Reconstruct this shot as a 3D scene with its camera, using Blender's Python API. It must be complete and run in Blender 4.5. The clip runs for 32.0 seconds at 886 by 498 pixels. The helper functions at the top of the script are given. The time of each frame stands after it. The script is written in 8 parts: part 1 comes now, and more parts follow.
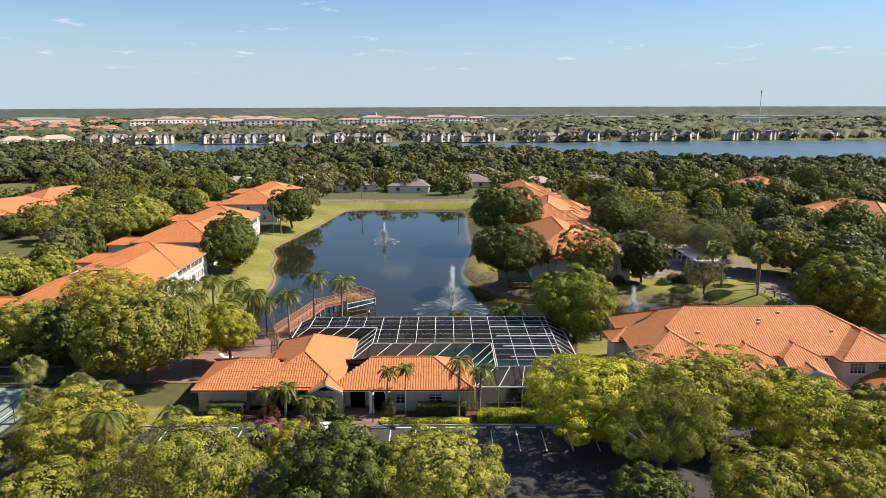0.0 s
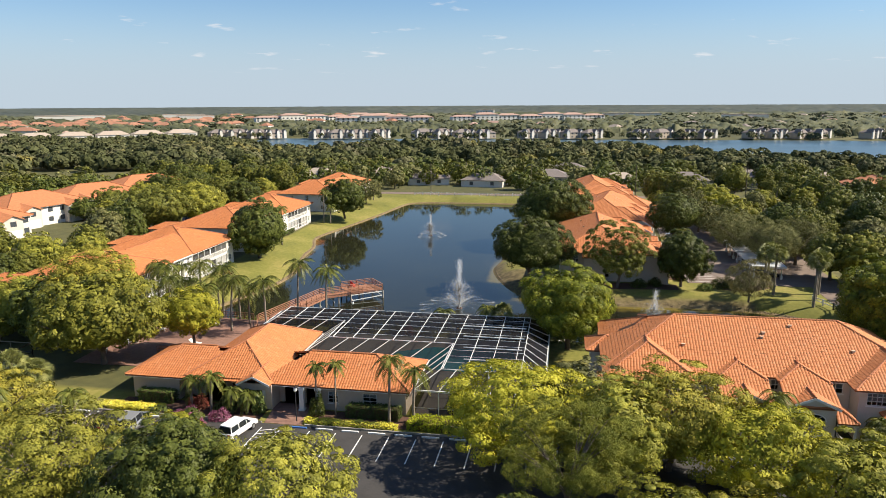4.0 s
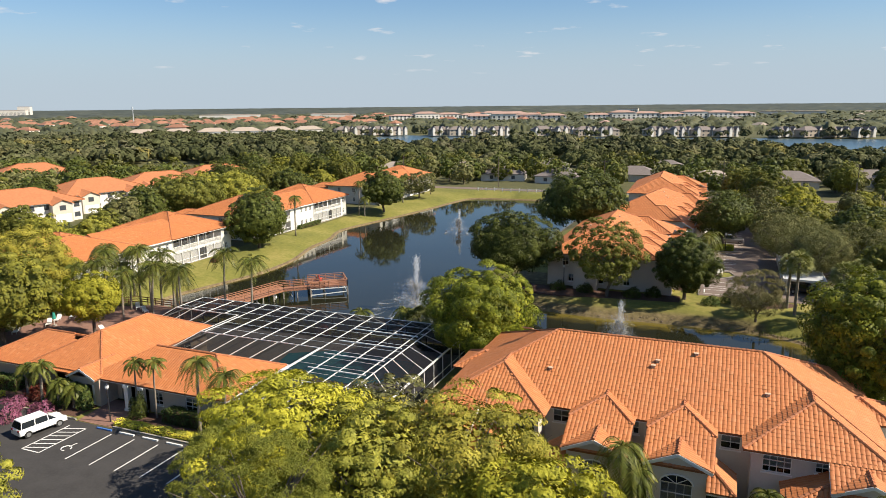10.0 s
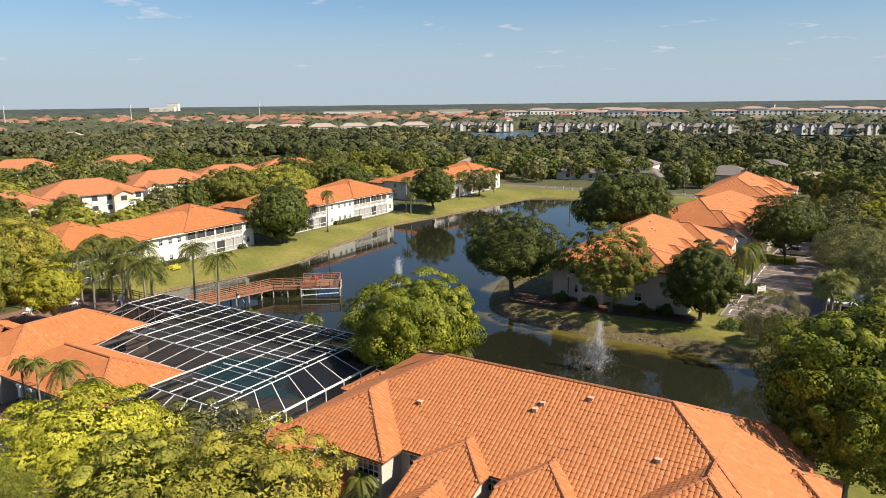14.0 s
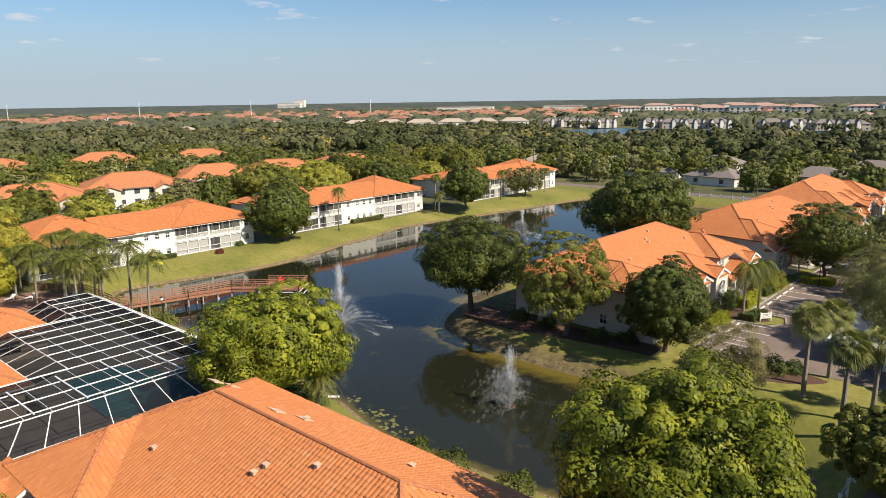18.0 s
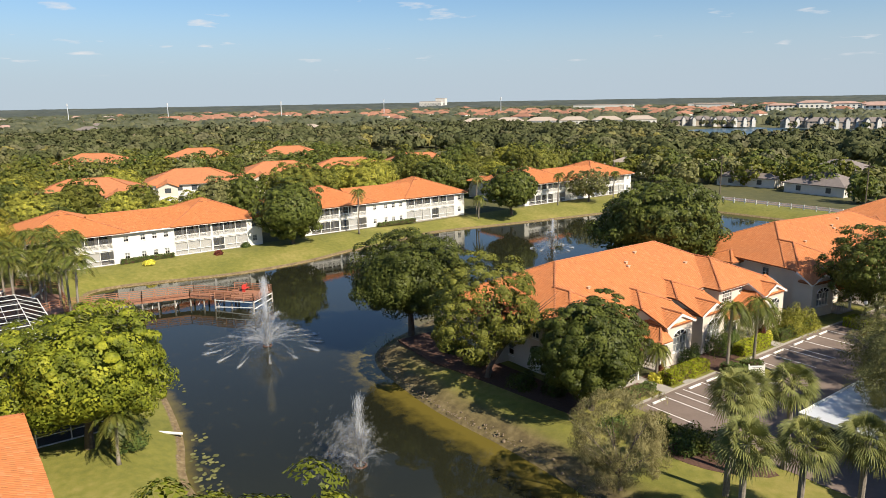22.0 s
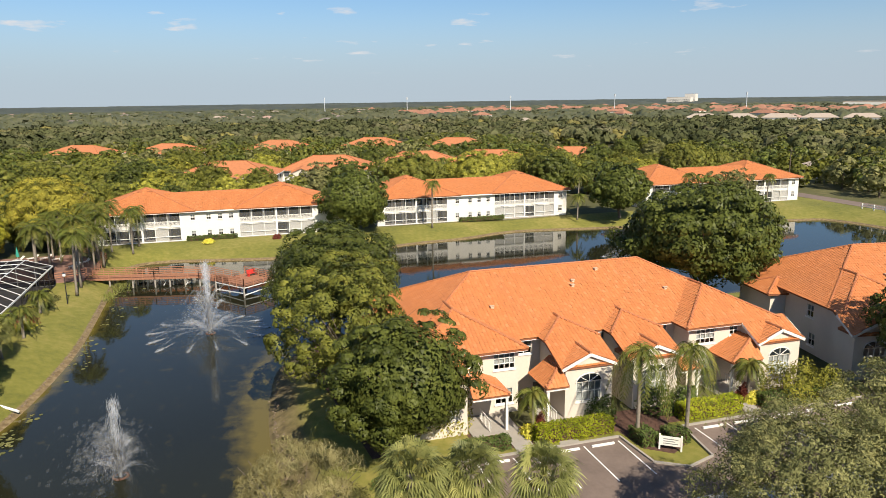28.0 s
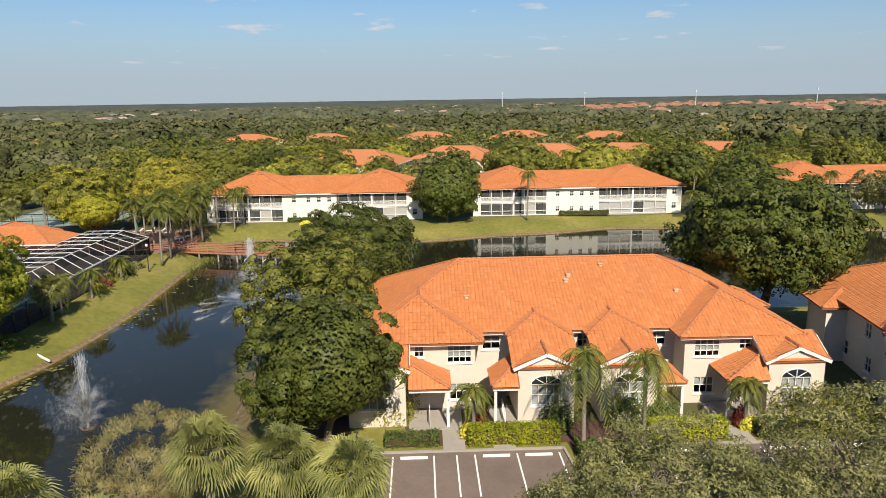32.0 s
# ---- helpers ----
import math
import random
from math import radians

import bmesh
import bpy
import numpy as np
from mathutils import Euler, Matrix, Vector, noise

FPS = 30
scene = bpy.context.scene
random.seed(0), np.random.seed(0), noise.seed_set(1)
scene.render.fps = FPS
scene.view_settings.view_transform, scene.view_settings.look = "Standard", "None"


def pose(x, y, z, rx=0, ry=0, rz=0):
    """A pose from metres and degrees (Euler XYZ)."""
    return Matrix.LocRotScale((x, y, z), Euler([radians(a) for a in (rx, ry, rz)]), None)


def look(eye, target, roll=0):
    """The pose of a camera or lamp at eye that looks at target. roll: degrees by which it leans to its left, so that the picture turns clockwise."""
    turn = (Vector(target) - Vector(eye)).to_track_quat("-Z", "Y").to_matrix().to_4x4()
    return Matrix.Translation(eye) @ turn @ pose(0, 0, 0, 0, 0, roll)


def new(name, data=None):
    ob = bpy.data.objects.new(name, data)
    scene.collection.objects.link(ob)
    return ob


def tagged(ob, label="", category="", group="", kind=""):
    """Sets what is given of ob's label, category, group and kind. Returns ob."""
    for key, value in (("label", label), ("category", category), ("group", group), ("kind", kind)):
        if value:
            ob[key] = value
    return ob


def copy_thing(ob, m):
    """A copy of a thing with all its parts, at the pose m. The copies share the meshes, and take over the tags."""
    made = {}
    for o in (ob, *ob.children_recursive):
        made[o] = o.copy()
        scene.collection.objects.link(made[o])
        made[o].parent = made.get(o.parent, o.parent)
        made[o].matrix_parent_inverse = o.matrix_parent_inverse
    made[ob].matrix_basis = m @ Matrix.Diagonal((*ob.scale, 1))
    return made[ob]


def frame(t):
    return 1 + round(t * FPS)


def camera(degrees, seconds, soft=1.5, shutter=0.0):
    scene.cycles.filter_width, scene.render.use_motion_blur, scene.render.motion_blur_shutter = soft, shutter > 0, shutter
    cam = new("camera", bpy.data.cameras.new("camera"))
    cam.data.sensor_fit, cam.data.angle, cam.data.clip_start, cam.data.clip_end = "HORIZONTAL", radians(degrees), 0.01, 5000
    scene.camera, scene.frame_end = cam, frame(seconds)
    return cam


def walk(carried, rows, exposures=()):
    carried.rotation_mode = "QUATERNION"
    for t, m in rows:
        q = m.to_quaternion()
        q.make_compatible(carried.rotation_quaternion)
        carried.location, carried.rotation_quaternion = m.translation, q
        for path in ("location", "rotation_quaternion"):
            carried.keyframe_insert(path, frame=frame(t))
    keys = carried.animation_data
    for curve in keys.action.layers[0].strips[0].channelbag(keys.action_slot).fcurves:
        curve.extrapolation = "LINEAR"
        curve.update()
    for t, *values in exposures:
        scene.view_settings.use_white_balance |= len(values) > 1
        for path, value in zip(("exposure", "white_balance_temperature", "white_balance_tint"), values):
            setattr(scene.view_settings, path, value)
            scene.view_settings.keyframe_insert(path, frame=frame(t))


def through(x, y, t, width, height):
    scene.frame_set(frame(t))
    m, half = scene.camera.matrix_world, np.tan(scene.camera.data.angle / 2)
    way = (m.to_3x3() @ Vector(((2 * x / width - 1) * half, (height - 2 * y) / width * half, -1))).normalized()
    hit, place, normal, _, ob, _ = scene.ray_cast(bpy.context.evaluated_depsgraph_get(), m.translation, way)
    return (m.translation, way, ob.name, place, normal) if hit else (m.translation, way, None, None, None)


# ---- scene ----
EXPOSURE = 0.70
cam = camera(64.39, 32.0, soft=0.5)
PATH = [
    (0.0, 0.000, 0.000, 37.804, 78.332, 0.185, 0.000),
    (0.5, 2.664, 1.006, 37.434, 78.322, 0.200, 1.428),
    (1.0, 5.255, 2.055, 37.093, 78.308, 0.207, 2.868),
    (1.5, 7.664, 3.124, 36.768, 78.289, 0.220, 4.144),
    (2.0, 10.180, 4.300, 36.420, 78.296, 0.268, 5.443),
    (2.5, 12.641, 5.528, 36.062, 78.287, 0.276, 6.700),
    (3.0, 14.992, 6.777, 35.719, 78.281, 0.272, 7.857),
    (3.5, 17.306, 8.096, 35.362, 78.268, 0.275, 8.951),
    (5.5, 26.294, 13.492, 34.080, 78.290, 0.357, 13.225),
    (6.0, 28.420, 14.966, 33.767, 78.300, 0.378, 14.184),
    (6.5, 30.527, 16.439, 33.455, 78.302, 0.396, 15.133),
    (7.0, 32.596, 17.957, 33.097, 78.314, 0.431, 16.019),
    (7.5, 34.645, 19.483, 32.867, 78.297, 0.451, 16.887),
    (8.0, 36.692, 21.089, 32.583, 78.292, 0.488, 17.741),
    (8.5, 38.900, 22.815, 32.349, 78.341, 0.537, 18.614),
    (9.0, 41.178, 24.802, 32.042, 78.376, 0.547, 19.555),
    (9.5, 43.563, 26.883, 31.844, 78.376, 0.549, 20.783),
    (10.0, 45.819, 29.031, 31.615, 78.357, 0.547, 22.102),
    (10.5, 47.948, 31.119, 31.453, 78.299, 0.533, 23.484),
    (11.0, 49.931, 33.196, 31.332, 78.244, 0.528, 24.934),
    (11.5, 51.751, 35.308, 31.204, 78.215, 0.571, 26.385),
    (12.0, 53.424, 37.478, 31.010, 78.213, 0.591, 27.729),
    (12.5, 54.988, 39.571, 30.888, 78.154, 0.577, 28.956),
    (13.0, 56.532, 41.663, 30.766, 78.153, 0.598, 30.116),
    (13.5, 58.092, 43.934, 30.625, 78.161, 0.618, 31.225),
    (14.0, 59.723, 46.402, 30.462, 78.208, 0.633, 32.203),
    (14.5, 61.369, 48.877, 30.335, 78.194, 0.645, 33.061),
    (16.5, 67.955, 59.816, 29.832, 78.108, 0.772, 38.147),
    (17.0, 69.467, 62.735, 29.743, 78.067, 0.802, 39.453),
    (17.5, 70.923, 65.693, 29.664, 78.046, 0.803, 40.732),
    (18.0, 72.270, 68.677, 29.544, 78.020, 0.830, 42.006),
    (18.5, 73.524, 71.795, 29.451, 78.007, 0.892, 43.274),
    (19.0, 74.669, 74.990, 29.379, 78.028, 0.919, 44.537),
    (19.5, 75.758, 78.269, 29.272, 78.033, 0.962, 45.807),
    (20.0, 76.756, 81.660, 29.179, 78.061, 0.984, 47.469),
    (20.5, 77.662, 85.088, 29.097, 78.072, 0.977, 49.044),
    (21.0, 78.459, 88.552, 29.008, 78.053, 1.009, 50.582),
    (21.5, 79.200, 92.028, 28.898, 78.057, 1.001, 52.103),
    (22.0, 79.867, 95.503, 28.788, 78.053, 0.995, 53.613),
    (22.5, 80.462, 98.908, 28.693, 78.028, 0.969, 55.094),
    (23.0, 81.000, 102.247, 28.556, 78.030, 0.930, 56.525),
    (23.5, 81.411, 105.511, 28.417, 78.011, 0.903, 57.934),
    (24.0, 81.803, 108.615, 28.219, 78.008, 0.871, 59.351),
    (24.5, 82.194, 111.570, 28.014, 77.998, 0.802, 60.771),
    (26.5, 83.942, 122.247, 27.044, 78.046, 0.805, 67.672),
    (27.0, 84.417, 124.873, 26.869, 78.060, 0.811, 69.590),
    (27.5, 84.855, 127.512, 26.673, 78.055, 0.794, 71.489),
    (28.0, 85.238, 130.080, 26.492, 78.034, 0.794, 73.384),
    (28.5, 85.549, 132.533, 26.297, 78.001, 0.790, 75.258),
    (29.0, 85.786, 134.842, 26.114, 77.971, 0.793, 77.131),
    (29.5, 85.951, 137.039, 25.935, 77.952, 0.792, 78.943),
    (30.0, 86.044, 139.197, 25.745, 77.936, 0.810, 80.764),
    (30.5, 86.010, 141.273, 25.517, 77.929, 0.825, 82.574),
    (31.0, 85.903, 143.291, 25.283, 77.921, 0.828, 84.423),
    (31.5, 85.760, 145.249, 25.024, 77.920, 0.840, 86.300),
    (32.0, 85.544, 147.082, 24.790, 77.909, 0.849, 88.177),
]
walk(cam, [(t, pose(x, y, z, rx, ry, rz)) for t, x, y, z, rx, ry, rz in PATH], exposures=[(0.0, EXPOSURE + 0.16), (8.0, EXPOSURE + 0.03), (14.0, EXPOSURE - 0.07), (18.0, EXPOSURE - 0.09), (23.0, EXPOSURE + 0.0), (27.0, EXPOSURE - 0.05), (32.0, EXPOSURE - 0.23)])

# ---- light ----
SUN_AZ, SUN_EL = 80.0, 42.0      # clockwise from north (+y), and above the horizon
sun_way = Vector((math.sin(radians(SUN_AZ)) * math.cos(radians(SUN_EL)), math.cos(radians(SUN_AZ)) * math.cos(radians(SUN_EL)), math.sin(radians(SUN_EL))))
sun_data = bpy.data.lights.new("sun", "SUN")
sun_data.energy, sun_data.angle, sun_data.color = 5.0, radians(0.55), (1.0, 0.89, 0.725)
sun = new("sun", sun_data)
sun.matrix_world = look(sun_way * 300, (0, 0, 0))

world = bpy.data.worlds.new("sky")
scene.world = world
world.use_nodes = True
wn, wl = world.node_tree.nodes, world.node_tree.links
for n in list(wn):
    wn.remove(n)

sky = wn.new("ShaderNodeTexSky")
sky.sky_type, sky.sun_disc = "NISHITA", False
sky.sun_elevation, sky.sun_rotation = radians(SUN_EL), radians(SUN_AZ)
sky.air_density, sky.dust_density, sky.ozone_density = 1.0, 0.1, 1.0
coords = wn.new("ShaderNodeTexCoord")
split = wn.new("ShaderNodeSeparateXYZ")
wl.new(coords.outputs["Generated"], split.inputs[0])
# small flat-bottomed clouds on a layer far overhead
lift = wn.new("ShaderNodeMath"); lift.operation = "ADD"; lift.inputs[1].default_value = 0.10
wl.new(split.outputs["Z"], lift.inputs[0])
du = wn.new("ShaderNodeMath"); du.operation = "DIVIDE"
dv = wn.new("ShaderNodeMath"); dv.operation = "DIVIDE"
wl.new(split.outputs["X"], du.inputs[0]); wl.new(lift.outputs[0], du.inputs[1])
wl.new(split.outputs["Y"], dv.inputs[0]); wl.new(lift.outputs[0], dv.inputs[1])
plane = wn.new("ShaderNodeCombineXYZ")
wl.new(du.outputs[0], plane.inputs[0]); wl.new(dv.outputs[0], plane.inputs[1])
puffs = wn.new("ShaderNodeTexNoise")
puffs.inputs["Scale"].default_value, puffs.inputs["Detail"].default_value, puffs.inputs["Roughness"].default_value = 2.3, 5.0, 0.52
wl.new(plane.outputs[0], puffs.inputs["Vector"])
cut = wn.new("ShaderNodeMapRange")
cut.inputs["From Min"].default_value, cut.inputs["From Max"].default_value = 0.635, 0.74
cut.inputs["To Max"].default_value = 0.9
wl.new(puffs.outputs["Fac"], cut.inputs["Value"])
low = wn.new("ShaderNodeMapRange")     # fade the layer out at the horizon
low.inputs["From Min"].default_value, low.inputs["From Max"].default_value = 0.035, 0.06
wl.new(split.outputs["Z"], low.inputs["Value"])
cover = wn.new("ShaderNodeMath"); cover.operation = "MULTIPLY"
wl.new(cut.outputs[0], cover.inputs[0]); wl.new(low.outputs[0], cover.inputs[1])
mixed = wn.new("ShaderNodeMix"); mixed.data_type = "RGBA"
mixed.inputs[7].default_value = (8.2, 8.2, 8.4, 1)
# pale moist air low over the horizon, all round
veil = wn.new("ShaderNodeMapRange"); veil.interpolation_type = "SMOOTHERSTEP"
veil.inputs["From Min"].default_value, veil.inputs["From Max"].default_value = 0.0, 0.17
veil.inputs["To Min"].default_value, veil.inputs["To Max"].default_value = 0.92, 0.10
wl.new(split.outputs["Z"], veil.inputs["Value"])
hazed = wn.new("ShaderNodeMix"); hazed.data_type = "RGBA"
hazed.inputs[7].default_value = (5.0, 5.9, 6.9, 1)
tint = wn.new("ShaderNodeMix"); tint.data_type, tint.blend_type = "RGBA", "MULTIPLY"
tint.inputs[0].default_value, tint.inputs[7].default_value = 1.0, (0.70, 0.95, 1.20, 1)
wl.new(sky.outputs[0], tint.inputs[6])
wl.new(veil.outputs[0], hazed.inputs[0]); wl.new(tint.outputs[2], hazed.inputs[6])
wl.new(cover.outputs[0], mixed.inputs[0]); wl.new(hazed.outputs[2], mixed.inputs[6])
back = wn.new("ShaderNodeBackground"); back.inputs["Strength"].default_value = 0.060
wl.new(mixed.outputs[2], back.inputs["Color"])
wout = wn.new("ShaderNodeOutputWorld")
wl.new(back.outputs[0], wout.inputs["Surface"])


# ---- materials ----
class Mat:
    """A small builder for procedural node materials."""

    def __init__(self, name):
        self.m = bpy.data.materials.new(name)
        self.m.use_nodes = True
        self.n, self.l = self.m.node_tree.nodes, self.m.node_tree.links
        self.bsdf = self.n["Principled BSDF"]
        self.out = self.n["Material Output"]
        self.geo = self.n.new("ShaderNodeNewGeometry")

    def noise(self, scale, detail=3.0, rough=0.55, local=False):
        n = self.n.new("ShaderNodeTexNoise")
        n.inputs["Scale"].default_value, n.inputs["Detail"].default_value, n.inputs["Roughness"].default_value = scale, detail, rough
        if local:
            c = self.n.new("ShaderNodeTexCoord")
            self.l.new(c.outputs["Object"], n.inputs["Vector"])
        else:
            self.l.new(self.geo.outputs["Position"], n.inputs["Vector"])
        return n.outputs["Fac"]

    def ramp(self, fac, *stops):
        r = self.n.new("ShaderNodeValToRGB")
        e = r.color_ramp.elements
        while len(e) < len(stops):
            e.new(0.5)
        for k, (p, c) in zip(e, stops):
            k.position, k.color = p, (*c, 1)
        self.l.new(fac, r.inputs[0])
        return r.outputs["Color"]

    def mix(self, fac, a, b, blend="MIX"):
        x = self.n.new("ShaderNodeMix")
        x.data_type, x.blend_type = "RGBA", blend
        for sock, v in ((x.inputs[0], fac), (x.inputs[6], a), (x.inputs[7], b)):
            if isinstance(v, (int, float)):
                sock.default_value = v
            elif isinstance(v, tuple):
                sock.default_value = (*v, 1)
            else:
                self.l.new(v, sock)
        return x.outputs[2]

    def step(self, value, lo, hi):
        r = self.n.new("ShaderNodeMapRange")
        r.inputs["From Min"].default_value, r.inputs["From Max"].default_value = lo, hi
        self.l.new(value, r.inputs["Value"])
        return r.outputs[0]

    def axis(self, k):
        s = self.n.new("ShaderNodeSeparateXYZ")
        self.l.new(self.geo.outputs["Position"], s.inputs[0])
        return s.outputs[k]

    def colour(self, c):
        if isinstance(c, tuple):
            self.bsdf.inputs["Base Color"].default_value = (*c, 1)
        else:
            self.l.new(c, self.bsdf.inputs["Base Color"])
        return self

    def set(self, **kw):
        for k, v in kw.items():
            self.bsdf.inputs[k.replace("_", " ")].default_value = v
        return self

    def bump(self, height, strength=0.3, distance=0.02):
        b = self.n.new("ShaderNodeBump")
        b.inputs["Strength"].default_value, b.inputs["Distance"].default_value = strength, distance
        self.l.new(height, b.inputs["Height"])
        self.l.new(b.outputs[0], self.bsdf.inputs["Normal"])
        return self

    def island(self):
        return self.geo.outputs["Random Per Island"]

    def each(self):
        o = self.n.new("ShaderNodeObjectInfo")
        return o.outputs["Random"]


def plain(name, c, rough=0.6, metal=0.0, vary=0.18, scale=3.0, bump=0.0):
    m = Mat(name)
    dark = tuple(v * (1 - vary) for v in c)
    light = tuple(min(1, v * (1 + vary * 0.6)) for v in c)
    f = m.mix(0.35, m.noise(scale, 4), m.noise(scale * 9, 3))
    m.colour(m.ramp(f, (0.32, dark), (0.55, c), (0.75, light))).set(Roughness=rough, Metallic=metal)
    if bump:
        m.bump(m.noise(scale * 12, 4), bump, 0.02)
    return m.m


def leafy(name, lo, mid, hi, shine=0.45, through=0.28, patch=0.8, drift=0.8):
    """Leaves: a colour per leaf, drifting over the crown and from tree to tree, with light coming through."""
    m = Mat(name)
    lo, mid, hi = (tuple(v * 1.36 for v in q) for q in (lo, mid, hi))
    a = m.ramp(m.island(), (0.0, lo), (0.5, mid), (1.0, hi))
    b = m.ramp(m.noise(patch, 2), (0.3, lo), (0.5, mid), (0.72, hi))
    c = m.mix(drift, a, b)
    hue = m.n.new("ShaderNodeHueSaturation")
    tone = m.n.new("ShaderNodeMapRange")
    tone.inputs["To Min"].default_value, tone.inputs["To Max"].default_value = 0.82, 1.2
    m.l.new(m.each(), tone.inputs["Value"])
    m.l.new(tone.outputs[0], hue.inputs["Value"])
    m.l.new(c, hue.inputs["Color"])
    m.colour(hue.outputs[0]).set(Roughness=shine)
    m.bsdf.inputs["Specular IOR Level"].default_value = 0.12
    t = m.n.new("ShaderNodeBsdfTranslucent")
    m.l.new(m.mix(1.0, hue.outputs[0], (1.25, 1.35, 0.55), "MULTIPLY"), t.inputs["Color"])
    mixer = m.n.new("ShaderNodeMixShader")
    mixer.inputs[0].default_value = through * 0.28
    m.l.new(m.bsdf.outputs[0], mixer.inputs[1])
    m.l.new(t.outputs[0], mixer.inputs[2])
    m.l.new(mixer.outputs[0], m.out.inputs["Surface"])
    return m.m


def tile_mat(name, piece):
    m = Mat(name)
    r = m.each() if piece else m.island()
    c = m.ramp(r, (0.0, (0.48, 0.164, 0.052)), (0.5, (0.52, 0.180, 0.056)), (0.9, (0.54, 0.196, 0.066)), (1.0, (0.555, 0.222, 0.088)))
    stain = m.noise(0.35, 4)
    c = m.mix(m.step(stain, 0.5, 0.8), c, m.mix(0.3, c, (0.343, 0.142, 0.0671)))
    c = m.mix(m.step(m.noise(14, 3), 0.62, 0.85), c, (0.387, 0.156, 0.0708))
    m.colour(c).set(Roughness=0.7).bump(m.noise(40, 3), 0.25, 0.01)
    return m.m


def glassy(name, tint=(0.55, 0.62, 0.65), gloss=0.05):
    m = Mat(name)
    t = m.n.new("ShaderNodeBsdfTransparent"); t.inputs[0].default_value = (*tint, 1)
    g = m.n.new("ShaderNodeBsdfGlossy"); g.inputs["Roughness"].default_value = gloss
    f = m.n.new("ShaderNodeFresnel"); f.inputs[0].default_value = 1.5
    x = m.n.new("ShaderNodeMixShader")
    m.l.new(f.outputs[0], x.inputs[0]); m.l.new(t.outputs[0], x.inputs[1]); m.l.new(g.outputs[0], x.inputs[2])
    m.l.new(x.outputs[0], m.out.inputs["Surface"])
    return m.m


def screen_mat(name, c, clear):
    """Insect screen: fine dark mesh that lets part of the light through."""
    m = Mat(name)
    m.colour(c).set(Roughness=0.8)
    m.bsdf.inputs["Specular IOR Level"].default_value = 0.08
    t = m.n.new("ShaderNodeBsdfTransparent")
    x = m.n.new("ShaderNodeMixShader"); x.inputs[0].default_value = clear
    m.l.new(m.bsdf.outputs[0], x.inputs[1]); m.l.new(t.outputs[0], x.inputs[2])
    m.l.new(x.outputs[0], m.out.inputs["Surface"])
    return m.m


def spray_mat(name, clear):
    m = Mat(name)
    m.colour((0.86, 0.88, 0.9)).set(Roughness=0.5)
    t = m.n.new("ShaderNodeBsdfTransparent")
    x = m.n.new("ShaderNodeMixShader"); x.inputs[0].default_value = clear
    tl = m.n.new("ShaderNodeBsdfTranslucent"); tl.inputs[0].default_value = (0.9, 0.92, 0.95, 1)
    y = m.n.new("ShaderNodeMixShader"); y.inputs[0].default_value = 0.5
    m.l.new(m.bsdf.outputs[0], y.inputs[1]); m.l.new(tl.outputs[0], y.inputs[2])
    m.l.new(y.outputs[0], x.inputs[1]); m.l.new(t.outputs[0], x.inputs[2])
    m.l.new(x.outputs[0], m.out.inputs["Surface"])
    return m.m


def water_mat(name, deep, ripple, shoal=None):
    m = Mat(name)
    c = m.ramp(m.noise(0.03, 3), (0.35, deep), (0.7, tuple(v * 1.5 for v in deep)))
    if shoal:      # brown shallows towards the bank
        at = m.n.new("ShaderNodeAttribute"); at.attribute_name = "shallow"
        f = m.n.new("ShaderNodeMath"); f.operation = "MULTIPLY_ADD"
        m.l.new(m.noise(0.7, 4), f.inputs[0]); f.inputs[1].default_value = 0.9; m.l.new(at.outputs["Fac"], f.inputs[2])
        c = m.mix(m.step(f.outputs[0], 0.55, 1.12), c, shoal)
    m.colour(c).set(Roughness=0.04, IOR=1.33)
    m.bsdf.inputs["Specular IOR Level"].default_value = 0.5
    h = m.mix(0.4, m.noise(1.6, 2), m.noise(0.35, 2))
    m.bump(h, ripple, 0.03)
    return m.m


stucco = plain("stucco", (0.617, 0.554, 0.475), 0.85, vary=0.08, scale=0.6, bump=0.15)
stucco_warm = plain("warm_stucco", (0.538, 0.443, 0.348), 0.85, vary=0.1, scale=0.6, bump=0.15)
stucco_white = plain("white_stucco", (0.703, 0.678, 0.619), 0.85, vary=0.06, scale=0.5, bump=0.1)
trim_white = plain("white_trim", (0.779, 0.76, 0.722), 0.5, vary=0.06)
tile_joined, tile_piece = tile_mat("clay_tile", False), tile_mat("single_clay_tile", True)
roof_base = plain("roof_underlay", (0.259, 0.0936, 0.0396), 0.8, vary=0.25, scale=2)
cap_mat = plain("ridge_cap_tile", (0.438, 0.162, 0.0664), 0.75, vary=0.35, scale=5)
pane_mat = glassy("window_glass", (0.42, 0.47, 0.5))
# dark base colour stands in for the dimness inside rooms and doorways
dark_room = plain("painted_dim_interior", (0.10, 0.09, 0.08), 0.9)
blind_mat = plain("window_blind", (0.66, 0.64, 0.60), 0.8)
screen_dark = screen_mat("black_screen", (0.014, 0.014, 0.017), 0.30)
screen_grey = screen_mat("porch_screen", (0.16, 0.16, 0.16), 0.62)
frame_white = plain("white_aluminium", (0.744, 0.744, 0.725), 0.35, vary=0.05)
asphalt = plain("asphalt", (0.0474, 0.0446, 0.0435), 0.9, vary=0.3, scale=0.5, bump=0.3)
asphalt_worn = plain("worn_asphalt", (0.185, 0.140, 0.115), 0.9, vary=0.22, scale=0.4, bump=0.3)
concrete = plain("concrete", (0.339, 0.31, 0.273), 0.9, vary=0.15, scale=1.2, bump=0.2)
paver = plain("brick_paver", (0.251, 0.14, 0.104), 0.85, vary=0.3, scale=2.5, bump=0.3)
